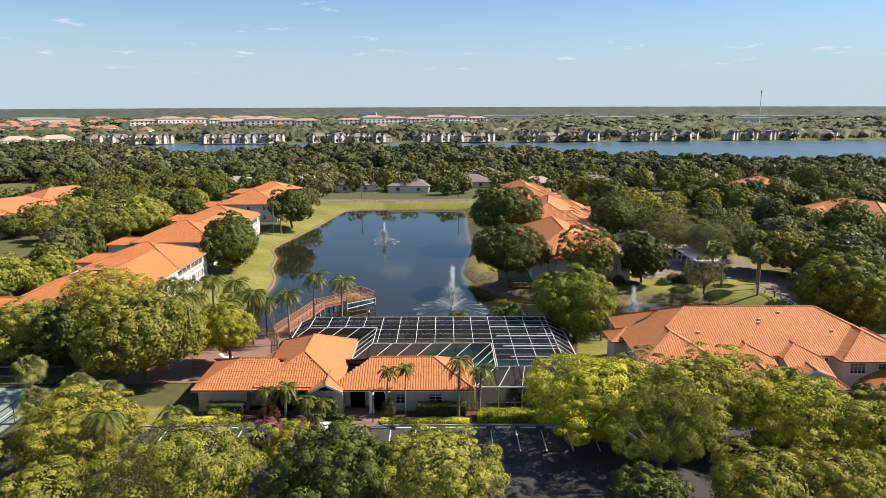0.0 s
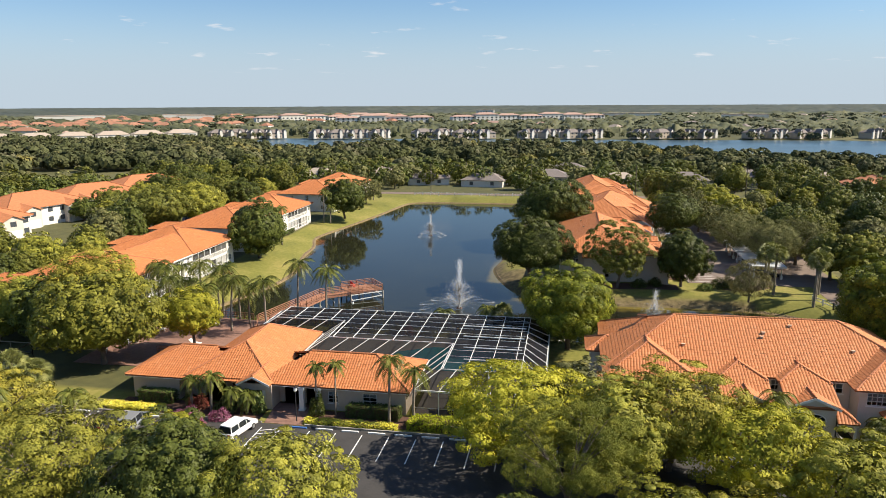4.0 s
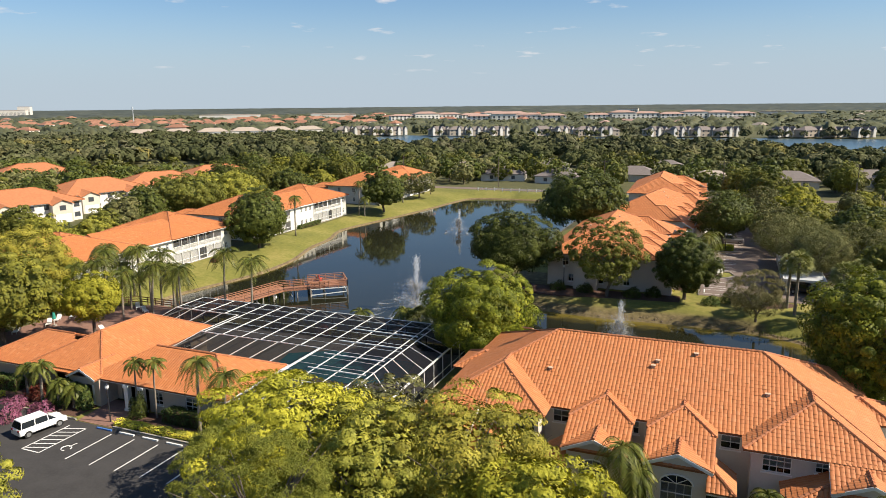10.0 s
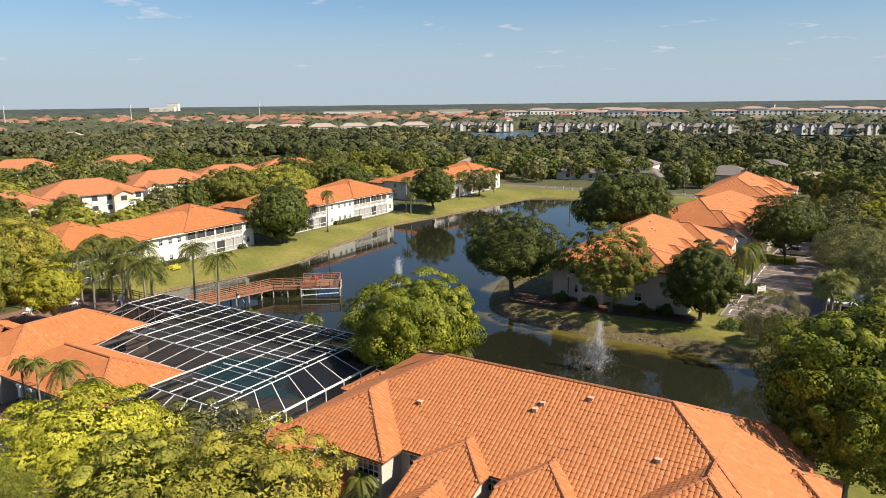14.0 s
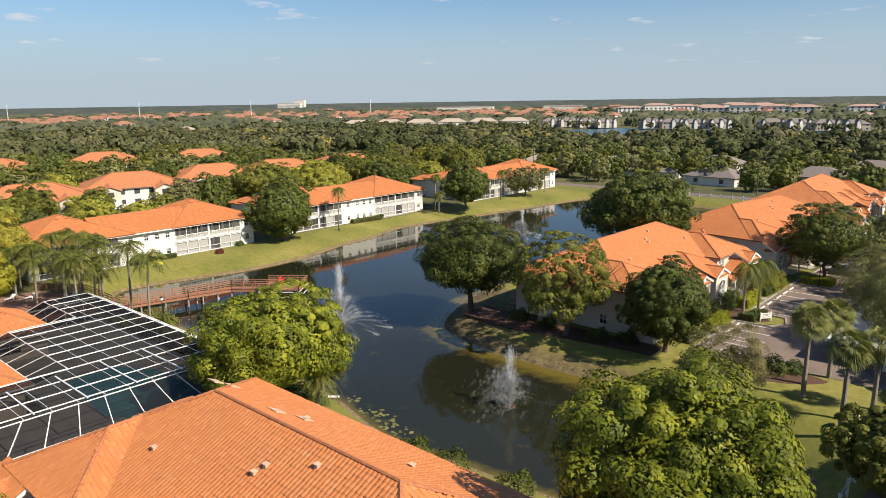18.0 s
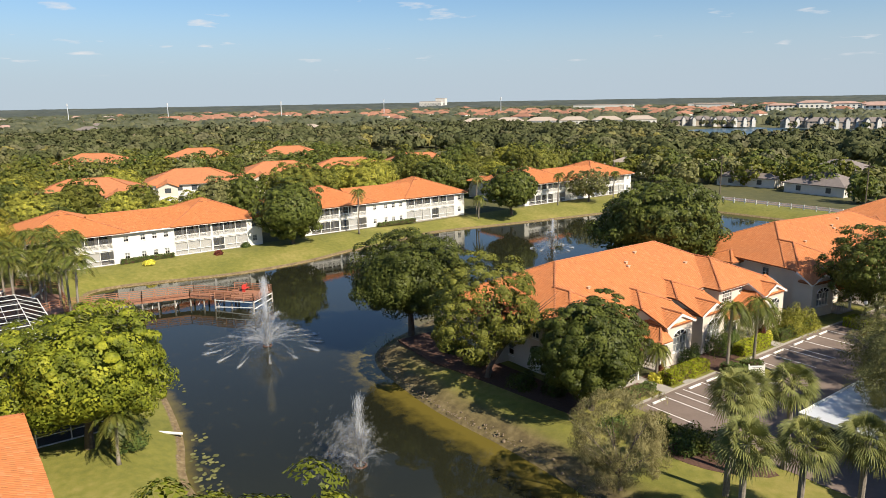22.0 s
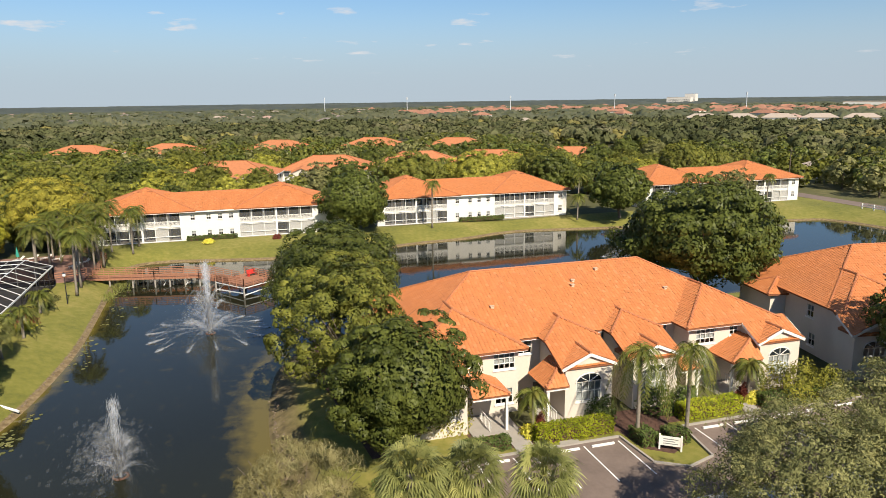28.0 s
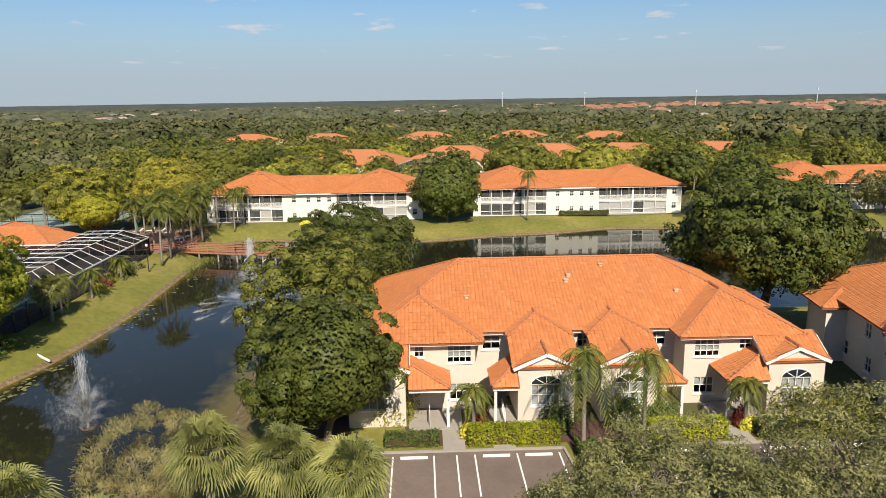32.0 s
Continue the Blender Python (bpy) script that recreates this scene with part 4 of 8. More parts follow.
        for xs_ in (x0 + 0.1, x1 - 0.1):
            yb_ = -9.6 if abs(g) < 10 else -10.0
            k = len(b.v)
            for o in (-0.1, 0.1):
                b.v += [(xs_ + o, y0, 4.3), (xs_ + o, back, 4.3), (xs_ + o, back, 5.42), (xs_ + o, yb_, 5.42)]
            b.f += [(k, k + 1, k + 2, k + 3), (k + 7, k + 6, k + 5, k + 4), (k, k + 3, k + 7, k + 4)]
        k = len(b.v)
        b.v += [(x0, y0, 4.25), (x1, y0, 4.25), (g, y0, 5.1), (x0, y0 + 0.2, 4.25), (x1, y0 + 0.2, 4.25), (g, y0 + 0.2, 5.1)]
        b.f += [(k, k + 1, k + 2), (k + 5, k + 4, k + 3)]
    for sx in (-1, 1):
        b.box(sx * 17.0 - 0.9, sx * 17.0 + 0.9, -0.9, 2.9, -0.2, ZE - 0.6)
    part("wall", b.mesh("wall", True), stucco, v, "cream stucco walls")
    for p, q, h in specs:
        window(v, p, q, h[0], h[1], h[2], h[3], **h[4])
    # trim
    t = v
    fascia(t, [(-16.75, 8.15), (-16.75, -10.35), (-7.35, -10.35)], ZE, close=False)
    fascia(t, [(7.35, -10.35), (16.75, -10.35), (16.75, 8.15), (-16.75, 8.15)], ZE, close=False)
    fascia(t, [(-7.3, -8.15), (7.3, -8.15)], ZE, close=False)
    for g, back in ((-15.15, -10.1), (-3.0, -7.9), (3.0, -7.9), (15.15, -10.1)):
        for s in (-1, 1):
            part("bargeboard", MB().bar((g + s * 2.4, -12.64, 4.16), (g, -12.64, 5.22), 0.05, 0.24), trim_white, v)
            part("bargeboard", MB().bar((g + s * 2.38, -12.6, 4.16), (g + s * 2.38, -9.5 if abs(g) < 10 else -10.3, 5.42), 0.05, 0.22), trim_white, v)
    # porches beside the gables
    for x0, x1, post in ((-6.95, -5.0, -6.7), (5.0, 6.95, 6.7), (-12.9, -9.9, -10.1), (9.9, 12.9, 10.1)):
        yb = -9.7 if abs(x0) > 8 else -9.6
        ridge, eave = (x1, x0) if abs(x0) in (6.95, 9.9) else (x0, x1)
        if x0 > 0:
            ridge, eave = (x0, x1) if x0 == 5.0 else (x1, x0)
        A, B, C, D, E = (eave, -13.1, 3.1), (ridge, -13.1, 3.1), (ridge, -11.5, 4.45), (ridge, yb, 4.45), (eave, yb, 3.1)
        front = [A, B, C] if eave < ridge else [B, A, C]
        flank = [E, A, C, D] if eave < ridge else [A, E, D, C]
        sub = MB().plate(front, 0.14).plate(flank, 0.14)
        pr = part("porch_roof", sub, roof_base, v)
        caps(cb := MB(), A, C)
        tagged(part("hip_capping", cb, cap_mat, pr), kind="stuff")
        sp = [tile_spots(front, (0, 1)), tile_spots(flank, (0, 1))]
        tagged(part("porch_tiles", quick_mesh("porch_tiles", *spread_tiles(sp, tile_mesh(4), 5)), tile_joined, pr), kind="stuff")
        part("porch_post", MB().box(post - 0.1, post + 0.1, -12.95, -12.75, 0, 2.95), trim_white, v)
        part("porch_beam", MB().box(x0 + 0.05, x1 - 0.05, -13.02, -12.86, 2.78, 2.97), trim_white, v)
        part("porch_floor", MB().box(x0, x1, -13.2, yb, -0.2, 0.12), concrete, v)
        rail = MB()
        cx = (x0 + x1) / 2
        for i in range(9):
            y = -12.9 + i * 0.3
            rail.bar((cx, y, 0.12), (cx, y, 1.0), 0.03)
        rail.bar((cx, -12.95, 1.0), (cx, -10.4, 1.0), 0.05)
        part("porch_rail", rail, trim_white, v)
        part("front_door", MB().box(cx + 0.1 * (1 if x0 > 0 else -1) - 0.45, cx + 0.45, yb - 0.03, yb + 0.02, 0.12, 2.2), dark_room, v)
    for x, y in ((-8.2, -4.6), (0.2, -3.0), (0.5, -2.4), (9.0, -4.4), (3.5, -1.2), (-3.0, 3.0), (6.0, 3.4)):
        z = ZE + (8.2 - abs(y)) * S
        vent = MB().box(x - 0.14, x + 0.14, y - 0.12, y + 0.12, z - 0.05, z + 0.2).box(x - 0.2, x + 0.2, y - 0.17, y + 0.17, z + 0.2, z + 0.25)
        part("roof_vent", vent, vent_mat, v, "small pale roof vent")
    for x in (-16.55, 16.55):
        part("gutter_pipe", MB().tube([(x, -9.95, 5.3), (x, -9.95, 0)], [0.05, 0.05], 6), trim_white, v)
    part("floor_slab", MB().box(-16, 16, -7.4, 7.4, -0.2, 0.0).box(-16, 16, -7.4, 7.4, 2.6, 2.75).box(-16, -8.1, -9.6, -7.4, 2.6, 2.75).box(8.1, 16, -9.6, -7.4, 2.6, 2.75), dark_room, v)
    return v


def lakeside(m, label):
    """A long two-storey block with two pyramid roofs and screened porches on its front (-y)."""
    v = thing("lakeside_block", m, label, "house", "lakeside blocks")
    ZE, S = 5.5, 0.39
    faces, lines = [], []
    for c in (-12.5, 12.5):
        f2, l2 = hip(c - 9.1, c + 9.1, -0.7, 18.5, ZE, S)
        faces += f2
        lines += l2
    fm = [([(-9, -0.68, ZE), (9, -0.68, ZE), (9, 6.2, ZE + 6.9 * S), (-9, 6.2, ZE + 6.9 * S)], (0, 1)), ([(9, 13, ZE), (-9, 13, ZE), (-9, 6.2, ZE + 6.9 * S), (9, 6.2, ZE + 6.9 * S)], (0, 1))]
    faces += fm
    lines.append(((-7, 6.2, ZE + 6.9 * S), (7, 6.2, ZE + 6.9 * S)))
    for c in (-17, 17):
        f2, l2 = hip(c - 3.2, c + 3.2, 14, 25, 4.6, S)
        faces += f2
        lines += l2
    tiled_roof(v, faces, lines, 0, None, 2, 7)
    b, specs = MB(), []
    zone = [(-19.4, -6.2), (4.2, 17.9)]

    def run(p, q, holes, z1=ZE):
        wall(b, p, q, -0.2, z1, [h[:4] for h in holes])
        for h in holes:
            specs.append((p, q, h))

    H = lambda s, z, w=0.9, h=1.2, **k: (s - w / 2, s + w / 2, z, z + h, k)
    run((-20.9, 0), (-19.4, 0), [H(0.75, 0.9, 0.6)])
    run((-6.2, 0), (4.2, 0), [H(s, z, 0.8, 1.0) for s in (2.2, 5.0, 7.0, 9.0) for z in (0.75, 3.75)])
    run((17.9, 0), (20.9, 0), [H(1.5, 0.9), H(1.5, 3.7)])
    run((20.9, 0), (20.9, 17.8), [H(s, z) for s in (4, 9, 14) for z in (0.8, 3.6)])
    run((20.9, 17.8), (-20.9, 17.8), [H(s, z, 1.2) for s in (4, 12, 21, 30, 38) for z in (0.8, 3.6)])
    run((-20.9, 17.8), (-20.9, 0), [H(s, z) for s in (4, 9, 14) for z in (0.8, 3.6)])
    for c in (-17, 17):
        wall(b, (c + 2.7, 17.8), (c + 2.7, 24.4), -0.2, 4.6)
        wall(b, (c + 2.7, 24.4), (c - 2.7, 24.4), -0.2, 4.6)
        wall(b, (c - 2.7, 24.4), (c - 2.7, 17.8), -0.2, 4.6)
    for x0, x1 in zone:
        wall(b, (x0, 2.6), (x1, 2.6), -0.2, ZE)
        wall(b, (x0, 0), (x0, 2.6), -0.2, ZE)
        wall(b, (x1, 2.6), (x1, 0), -0.2, ZE)
    part("wall", b.mesh("wall", True), stucco_white, v, "white stucco walls")
    for p, q, h in specs:
        window(v, p, q, h[0], h[1], h[2], h[3], **h[4])
    fascia(v, [(-21.5, -0.66), (21.5, -0.66), (21.5, 18.4), (-21.5, 18.4)], ZE)
    for x0, x1 in zone:
        part("balcony", MB().box(x0, x1, -0.12, 2.5, 2.6, 2.82), trim_white, v, "white balcony slab")
        part("porch_floor", MB().box(x0, x1, -0.3, 2.5, -0.2, 0.06), concrete, v)
        n = 6
        fr = MB()
        for i in range(n + 1):
            x = x0 + (x1 - x0) * i / n
            wpost = 0.34 if i == n // 2 else 0.1
            fr.box(x - wpost / 2, x + wpost / 2, -0.1, 0.05, 0.0, ZE - 0.1)
        for z in (0.12, 2.45, 5.25, 0.95):
            fr.box(x0, x1, -0.07, 0.03, z - 0.05, z + 0.05)
        sf = part("screen_frame", fr, frame_white, v, "white screen framing")
        rl = MB()
        for z in (2.92, 3.75):
            rl.box(x0, x1, -0.14, -0.08, z - 0.04, z + 0.04)
        nb = int((x1 - x0) / 0.14)
        for i in range(nb):
            x = x0 + (x1 - x0) * (i + 0.5) / nb
            rl.box(x - 0.03, x + 0.03, -0.13, -0.09, 2.92, 3.75)
        part("railing", rl, trim_white, v, "white baluster railing")
        for i in range(n):
            a, c = x0 + (x1 - x0) * i / n + 0.05, x0 + (x1 - x0) * (i + 1) / n - 0.05
            for z0, z1 in ((0.17, 2.4), (2.85, 5.2)):
                part("screen", MB().poly([(a, -0.02, z0), (c, -0.02, z0), (c, -0.02, z1), (a, -0.02, z1)]), screen_grey, sf)
            if (x0 > 0 and i % 5 != 3) or (x0 < 0 and i == 4):
                part("shade", MB().box(a, c, 0.12, 0.15, 0.1, 2.5), trim_white, v, "drawn white roller shade")
            part("sliding_door", MB().box(a + 0.2, c - 0.2, 2.52, 2.58, 0.1, 2.2), car_glass, v)
            part("sliding_door", MB().box(a + 0.2, c - 0.2, 2.52, 2.58, 2.85, 4.9), car_glass, v)
    for c in (-12.5, 12.5):
        for d in (-0.9, 0.9):
            z = ZE + 9.1 * S - 0.55
            part("roof_vent", MB().box(c + d - 0.5, c + d + 0.5, 6.9, 7.2, z - 0.3, z + 0.14), roof_base, v)
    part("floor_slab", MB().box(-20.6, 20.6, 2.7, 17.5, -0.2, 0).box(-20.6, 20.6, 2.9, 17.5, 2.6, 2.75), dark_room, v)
    return v


villa_1 = villa(pose(40.75, 90.6, LEVEL, 0, 0, 0), "two-storey cream stucco villa block with an orange tiled roof")
for x, y, turn, text in ((26.1, 158.7, 90, "cream villa block with an orange tiled roof on the wooded peninsula"),
                         (29.9, 199.8, 81, "cream villa block with an orange tiled roof behind a dark tree"),
                         (27.5, 243.5, 92, "villa block with an orange tiled roof far along the lane")):
    tagged(copy_thing(villa_1, pose(x, y, LEVEL, 0, 0, turn)), text)
block_1 = lakeside(pose(-50.7, 126.2, LEVEL, 0, 0, 90), "long white two-storey block with screened porches facing the pond")
for x, y, turn in ((-52.6, 178.0, 90), (-52.3, 239.3, 90)):
    copy_thing(block_1, pose(x, y, LEVEL, 0, 0, turn))
for x, y in ((-4.5, 1.8), (-3.1, 2.9), (-11.2, 2.7), (-12.0, 1.9)):      # paler mended spots on the rear slope
    z = 5.5 + (8.2 - y) * 0.475 + 0.13
    mend = MB().plate([(x - 0.5, y - 0.35, z + 0.166), (x + 0.5, y - 0.35, z + 0.166), (x + 0.5, y + 0.35, z - 0.166), (x - 0.5, y + 0.35, z - 0.166)], 0.08)
    part("roof_patch", mend, vent_mat, villa_1, "pale mended patch of tiles")



def far_block(m, label):
    """The same kind of block as seen from afar, with fewer parts."""
    v = thing("estate_block", m, label, "house", "blocks among the trees")
    ZE, S = 5.5, 0.39
    f2, l2 = hip(-13.6, 13.6, -0.7, 17.0, ZE, S)
    b = MB()
    for p, _ in f2:
        b.plate(p, 0.2)
    r_ = part("roof", b, far_roof, v, "orange tiled hipped roof")
    b = MB()
    for a, e in l2:
        caps(b, a, e)
    tagged(part("ridge_capping", b, cap_mat, r_), kind="stuff")
    for c in (-7.0, 7.0):
        g_ = MB().plate([(c - 3, -2.4, 4.9), (c, -2.4, 6.2), (c, 4, 7.0), (c - 3, 1, 5.8)], 0.15).plate([(c, -2.4, 6.2), (c + 3, -2.4, 4.9), (c + 3, 1, 5.8), (c, 4, 7.0)], 0.15)
        part("gable_roof", g_, far_roof, v)
        w_ = MB().box(c - 2.6, c + 2.6, -2.0, 0.3, -0.2, 4.9)
        w_.poly([(c - 2.6, -2.0, 4.9), (c + 2.6, -2.0, 4.9), (c, -2.0, 6.0)])
        part("gable_wall", w_, stucco, v)
        part("garage_door", MB().box(c - 2.1, c + 2.1, -2.06, -1.98, 0, 2.3), trim_white, v)
        part("window", MB().box(c - 0.8, c + 0.8, -2.05, -1.95, 3.3, 4.6), far_glass, v)
    part("wall", MB().box(-12.9, 12.9, 0, 16.3, -0.2, ZE), stucco_white, v)
    for i, x in enumerate(np.linspace(-11.6, 11.6, 7)):
        for z in (0.9, 3.6):
            if abs(abs(x) - 7.0) > 2.8:
                part("window", MB().box(x - 0.75, x + 0.75, -0.04, 0.05, z, z + 1.3), far_glass, v)
    for y in (4, 9, 13):
        part("window", MB().box(12.85, 12.95, y - 0.6, y + 0.6, 3.5, 4.8), far_glass, v)
    fascia(v, [(-13.6, -0.66), (13.6, -0.66), (13.6, 16.9), (-13.6, 16.9)], ZE)
    return v


ESTATE = ((-121, 156, 75), (-112, 127, 75), (-125, 185, 78), (-219, 146, 60), (-215, 103, 62), (-222, 69, 63), (-218, 187, 62), (-198, 219, 62), (-122, 234, 60), (-122, 206, 62), (112, 196, -60), (128, 262, 80))


def on_estate(x, y, before=-5.5):
    """Whether a place lies on one of the blocks or its forecourt."""
    hit = np.zeros(np.shape(x), bool)
    for ex, ey, turn in ESTATE:
        a = radians(turn)
        lx, ly = (x - ex) * math.cos(a) + (y - ey) * math.sin(a), (y - ey) * math.cos(a) - (x - ex) * math.sin(a)
        hit |= (np.abs(lx) < 15) & (ly > before - (9 if (ex, ey) in ((-121, 156), (-125, 185), (-219, 146), (-218, 187)) else 0)) & (ly < 20)
    return hit


far_1 = far_block(pose(ESTATE[0][0], ESTATE[0][1], LEVEL, 0, 0, ESTATE[0][2]), "white two-storey block with an orange roof among trees")
for x, y, turn in ESTATE[1:]:
    copy_thing(far_1, pose(x, y, LEVEL, 0, 0, turn))

# ---- clubhouse, pool enclosure, dock ----
club = thing("clubhouse", pose(0, 0, LEVEL), "single-storey cream clubhouse with an orange tiled roof and an arched entry", "clubhouse")
ZE, S = 2.9, 0.46
f1, l1 = hip(-30.0, -16, 78.3, 88.0, ZE, S)
f2, l2 = hip(-14, 3.6, 78.3, 88.2, ZE, S)
f3, l3 = hip(-22.6, -12.3, 78.6, 95.6, ZE + 0.25, S + 0.04)
faces = f1[:1] + f1[2:] + f2[:3] + f3
lines = l1[:2] + l1[4:] + l2[2:] + l3
gx0, gx1 = -15.9, -12.0
gp = (gx0 + gx1) / 2
faces += [([(gx0, 82.0, ZE + 0.1), (gx0, 77.5, ZE + 0.1), (gp, 77.5, ZE + 1.05), (gp, 82.0, ZE + 1.05)], (0, 1)), ([(gx1, 77.5, ZE + 0.1), (gx1, 82.0, ZE + 0.1), (gp, 82.0, ZE + 1.05), (gp, 77.5, ZE + 1.05)], (0, 1))]
lines.append(((gp, 77.5, ZE + 1.05), (gp, 82, ZE + 1.05)))
tiled_roof(club, faces, lines, 300, lambda o: (o[:, 0] > -12) & (o[:, 1] < 82.5), 4, 11)
b, specs = MB(), []


def club_run(p, q, holes):
    wall(b, p, q, -0.2, ZE, [h[:4] for h in holes])
    for h in holes:
        if len(h) > 4:
            specs.append((p, q, h))


W = lambda s, w=1.1, z=0.9, h=1.3: (s - w / 2, s + w / 2, z, z + h, {"cols": 2, "rows": 3, "blind": 0.3})
club_run((-29.4, 78.9), (-23.6, 78.9), [])
club_run((-23.6, 78.9), (-23.6, 80.4), [])
club_run((-23.6, 80.4), (-16.2, 80.4), [(2.5, 5.0, -0.2, 2.3), W(6.2)])
club_run((-16.2, 80.4), (-16.2, 78.0), [])
club_run((-16.2, 78.0), (-12.0, 78.0), [(0.7, 1.9, -0.2, 2.2), (2.3, 3.5, -0.2, 2.2)])
club_run((-12.0, 78.0), (-12.0, 80.2), [])
club_run((-12.0, 80.2), (-6.4, 80.2), [(0.6, 2.4, -0.2, 2.3), (3.2, 5.0, -0.2, 2.3)])
club_run((-6.4, 80.2), (-6.4, 78.9), [])
club_run((-6.4, 78.9), (3.0, 78.9), [W(1.2), W(5.4, 1.6)])
club_run((3.0, 78.9), (3.0, 87.6), [W(4.4, 2.2)])
club_run((3.0, 87.6), (-12.9, 87.6), [W(3, 2.2), W(8, 2.2), W(12.5, 2.2)])
club_run((-12.9, 87.6), (-12.9, 95.0), [W(3.6, 2.2)])
club_run((-12.9, 95.0), (-22.0, 95.0), [W(4.5, 2.2)])
club_run((-22.0, 95.0), (-22.0, 87.4), [W(3.6, 2.0)])
club_run((-22.0, 87.4), (-29.4, 87.4), [W(3.6, 2.0)])
club_run((-29.4, 87.4), (-29.4, 78.9), [W(4.2, 1.6)])
part("wall", b.mesh("wall", True), stucco_warm, club, "warm beige stucco walls")
for p, q, h in specs:
    window(club, p, q, h[0], h[1], h[2], h[3], **h[4])
t = club
fascia(t, [(-30, 88), (-30, 78.33), (-22.6, 78.33)], ZE, close=False)
fascia(t, [(-12.3, 78.33), (3.57, 78.33), (3.57, 88.2), (-12.3, 88.2), (-12.3, 95.57), (-22.6, 95.57), (-22.6, 88)], ZE, close=False)
for gx_ in (gx0, gx1):
    part("bargeboard", MB().bar((gx_, 77.46, ZE), (gp, 77.46, ZE + 0.95), 0.05, 0.22), trim_white, club)
for x in (-12.9, -8.6, -6.7, -15.8):
    part("column", MB().box(x - 0.25, x + 0.25, 78.1, 78.6, -0.1, 2.7).box(x - 0.33, x + 0.33, 78.02, 78.68, 2.5, 2.75).box(x - 0.33, x + 0.33, 78.02, 78.68, -0.1, 0.25), trim_white, club, "pale stucco column")
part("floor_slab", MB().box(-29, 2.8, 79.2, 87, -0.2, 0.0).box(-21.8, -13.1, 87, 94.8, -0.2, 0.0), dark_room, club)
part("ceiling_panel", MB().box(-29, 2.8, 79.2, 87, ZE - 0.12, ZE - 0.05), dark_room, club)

# screened pool enclosure: white beams over black mesh
cage = thing("pool_enclosure", pose(0, 0, LEVEL), "black-screened pool enclosure with white aluminium beams behind the clubhouse", "pool enclosure")
EZ, TZ, IN = 2.85, 4.45, 2.6
OUT = [(-22.0, 104.9), (-22.0, 95.7), (-12.2, 95.7), (-12.2, 88.3), (3.8, 88.3), (3.8, 79.2), (17.8, 79.2), (17.8, 104.9)]
TOP = [(-19.4, 102.3), (-19.4, 97.2), (-9.6, 97.2), (-9.6, 90.4), (6.4, 90.4), (6.4, 81.8), (15.2, 81.8), (15.2, 102.3)]
n = len(OUT)
for i in range(n):
    a, c, d, e = OUT[i], OUT[(i + 1) % n], TOP[(i + 1) % n], TOP[i]
    part("slope_screen", MB().poly([(*a, EZ), (*c, EZ), (*d, TZ), (*e, TZ)]), screen_dark, cage)
    beam = MB().bar((*a, EZ), (*c, EZ), 0.12, 0.18).bar((*e, TZ), (*d, TZ), 0.08, 0.1).bar((*a, EZ), (*e, TZ), 0.08, 0.1)
    length = math.hypot(c[0] - a[0], c[1] - a[1])
    m_ = max(1, round(length / 2.6))
    for k in range(1, m_):
        s = k / m_
        beam.bar((a[0] + (c[0] - a[0]) * s, a[1] + (c[1] - a[1]) * s, EZ), (e[0] + (d[0] - e[0]) * s, e[1] + (d[1] - e[1]) * s, TZ), 0.07, 0.12)
    part("eave_beam", beam, frame_white, cage)
    if i in (0, 5, 6, 7):
        part("wall_screen", MB().poly([(*a, 0), (*c, 0), (*c, EZ), (*a, EZ)]), screen_dark, cage)
        for k in range(m_ + 1):
            s = k / m_
            x, y = a[0] + (c[0] - a[0]) * s, a[1] + (c[1] - a[1]) * s
            part("post", MB().box(x - 0.05, x + 0.05, y - 0.05, y + 0.05, 0, EZ), car_dark if i == 7 else frame_white, cage)
        part("wall_rail", MB().bar((*a, 0.9), (*c, 0.9), 0.05, 0.05).bar((*a, 0.06), (*c, 0.06), 0.06, 0.12), car_dark if i == 7 else frame_white, cage)
for pts in ([TOP[0], TOP[1], TOP[2], (-9.6, 102.3)], [(-9.6, 102.3), TOP[2], TOP[3], TOP[4], (6.4, 102.3)], [(6.4, 102.3), TOP[4], TOP[5], TOP[6], TOP[7]]):
    part("top_screen", MB().poly([(*p, TZ) for p in pts]), screen_dark, cage)


def south_edge(x):
    return 97.2 if x < -9.6 else (90.4 if x < 6.4 else 81.8)


xs = np.arange(-16.8, 15.3, 2.6)
for x in xs:
    part("beam", MB().bar((x, south_edge(x), TZ + 0.06), (x, 102.3, TZ + 0.03), 0.065, 0.09), frame_white, cage, "white aluminium roof beam")
for y in np.arange(84.0, 102, 2.05):
    x0 = -19.4 if y > 97.2 else (-9.6 if y > 90.4 else 6.4)
    part("purlin", MB().bar((x0, y, TZ + 0.02), (15.2, y, TZ + 0.02), 0.035, 0.04), frame_white, cage)
for k, y in enumerate((84.2, 88.2, 92.3, 96.4)):
    part("gutter_beam", MB().bar((8.5 - k * 0.6, y + 0.6, TZ + 0.16), (14.9, y + 0.6, TZ + 0.16), 0.12, 0.1), frame_white, cage, "broad white gutter beam")
pool = MB().slab([(-2, 93), (9, 92), (14, 95), (13, 100.5), (2, 100.8), (-3, 98)], LEVEL - 0.1, LEVEL + 0.07)
solo("swimming_pool", pool, pool_water, "turquoise swimming pool under the dark screen", "pool")

# boardwalk dock with a square end platform
dock = thing("boardwalk_dock", pose(0, 0, 0), "red-brown stained timber boardwalk on grey posts over the water", "dock")
DZ = 1.55
run_pts = [(-26.6, 108.5), (-24.2, 118.0), (-22.6, 124.6), (-17.0, 129.0)]
half = 1.1


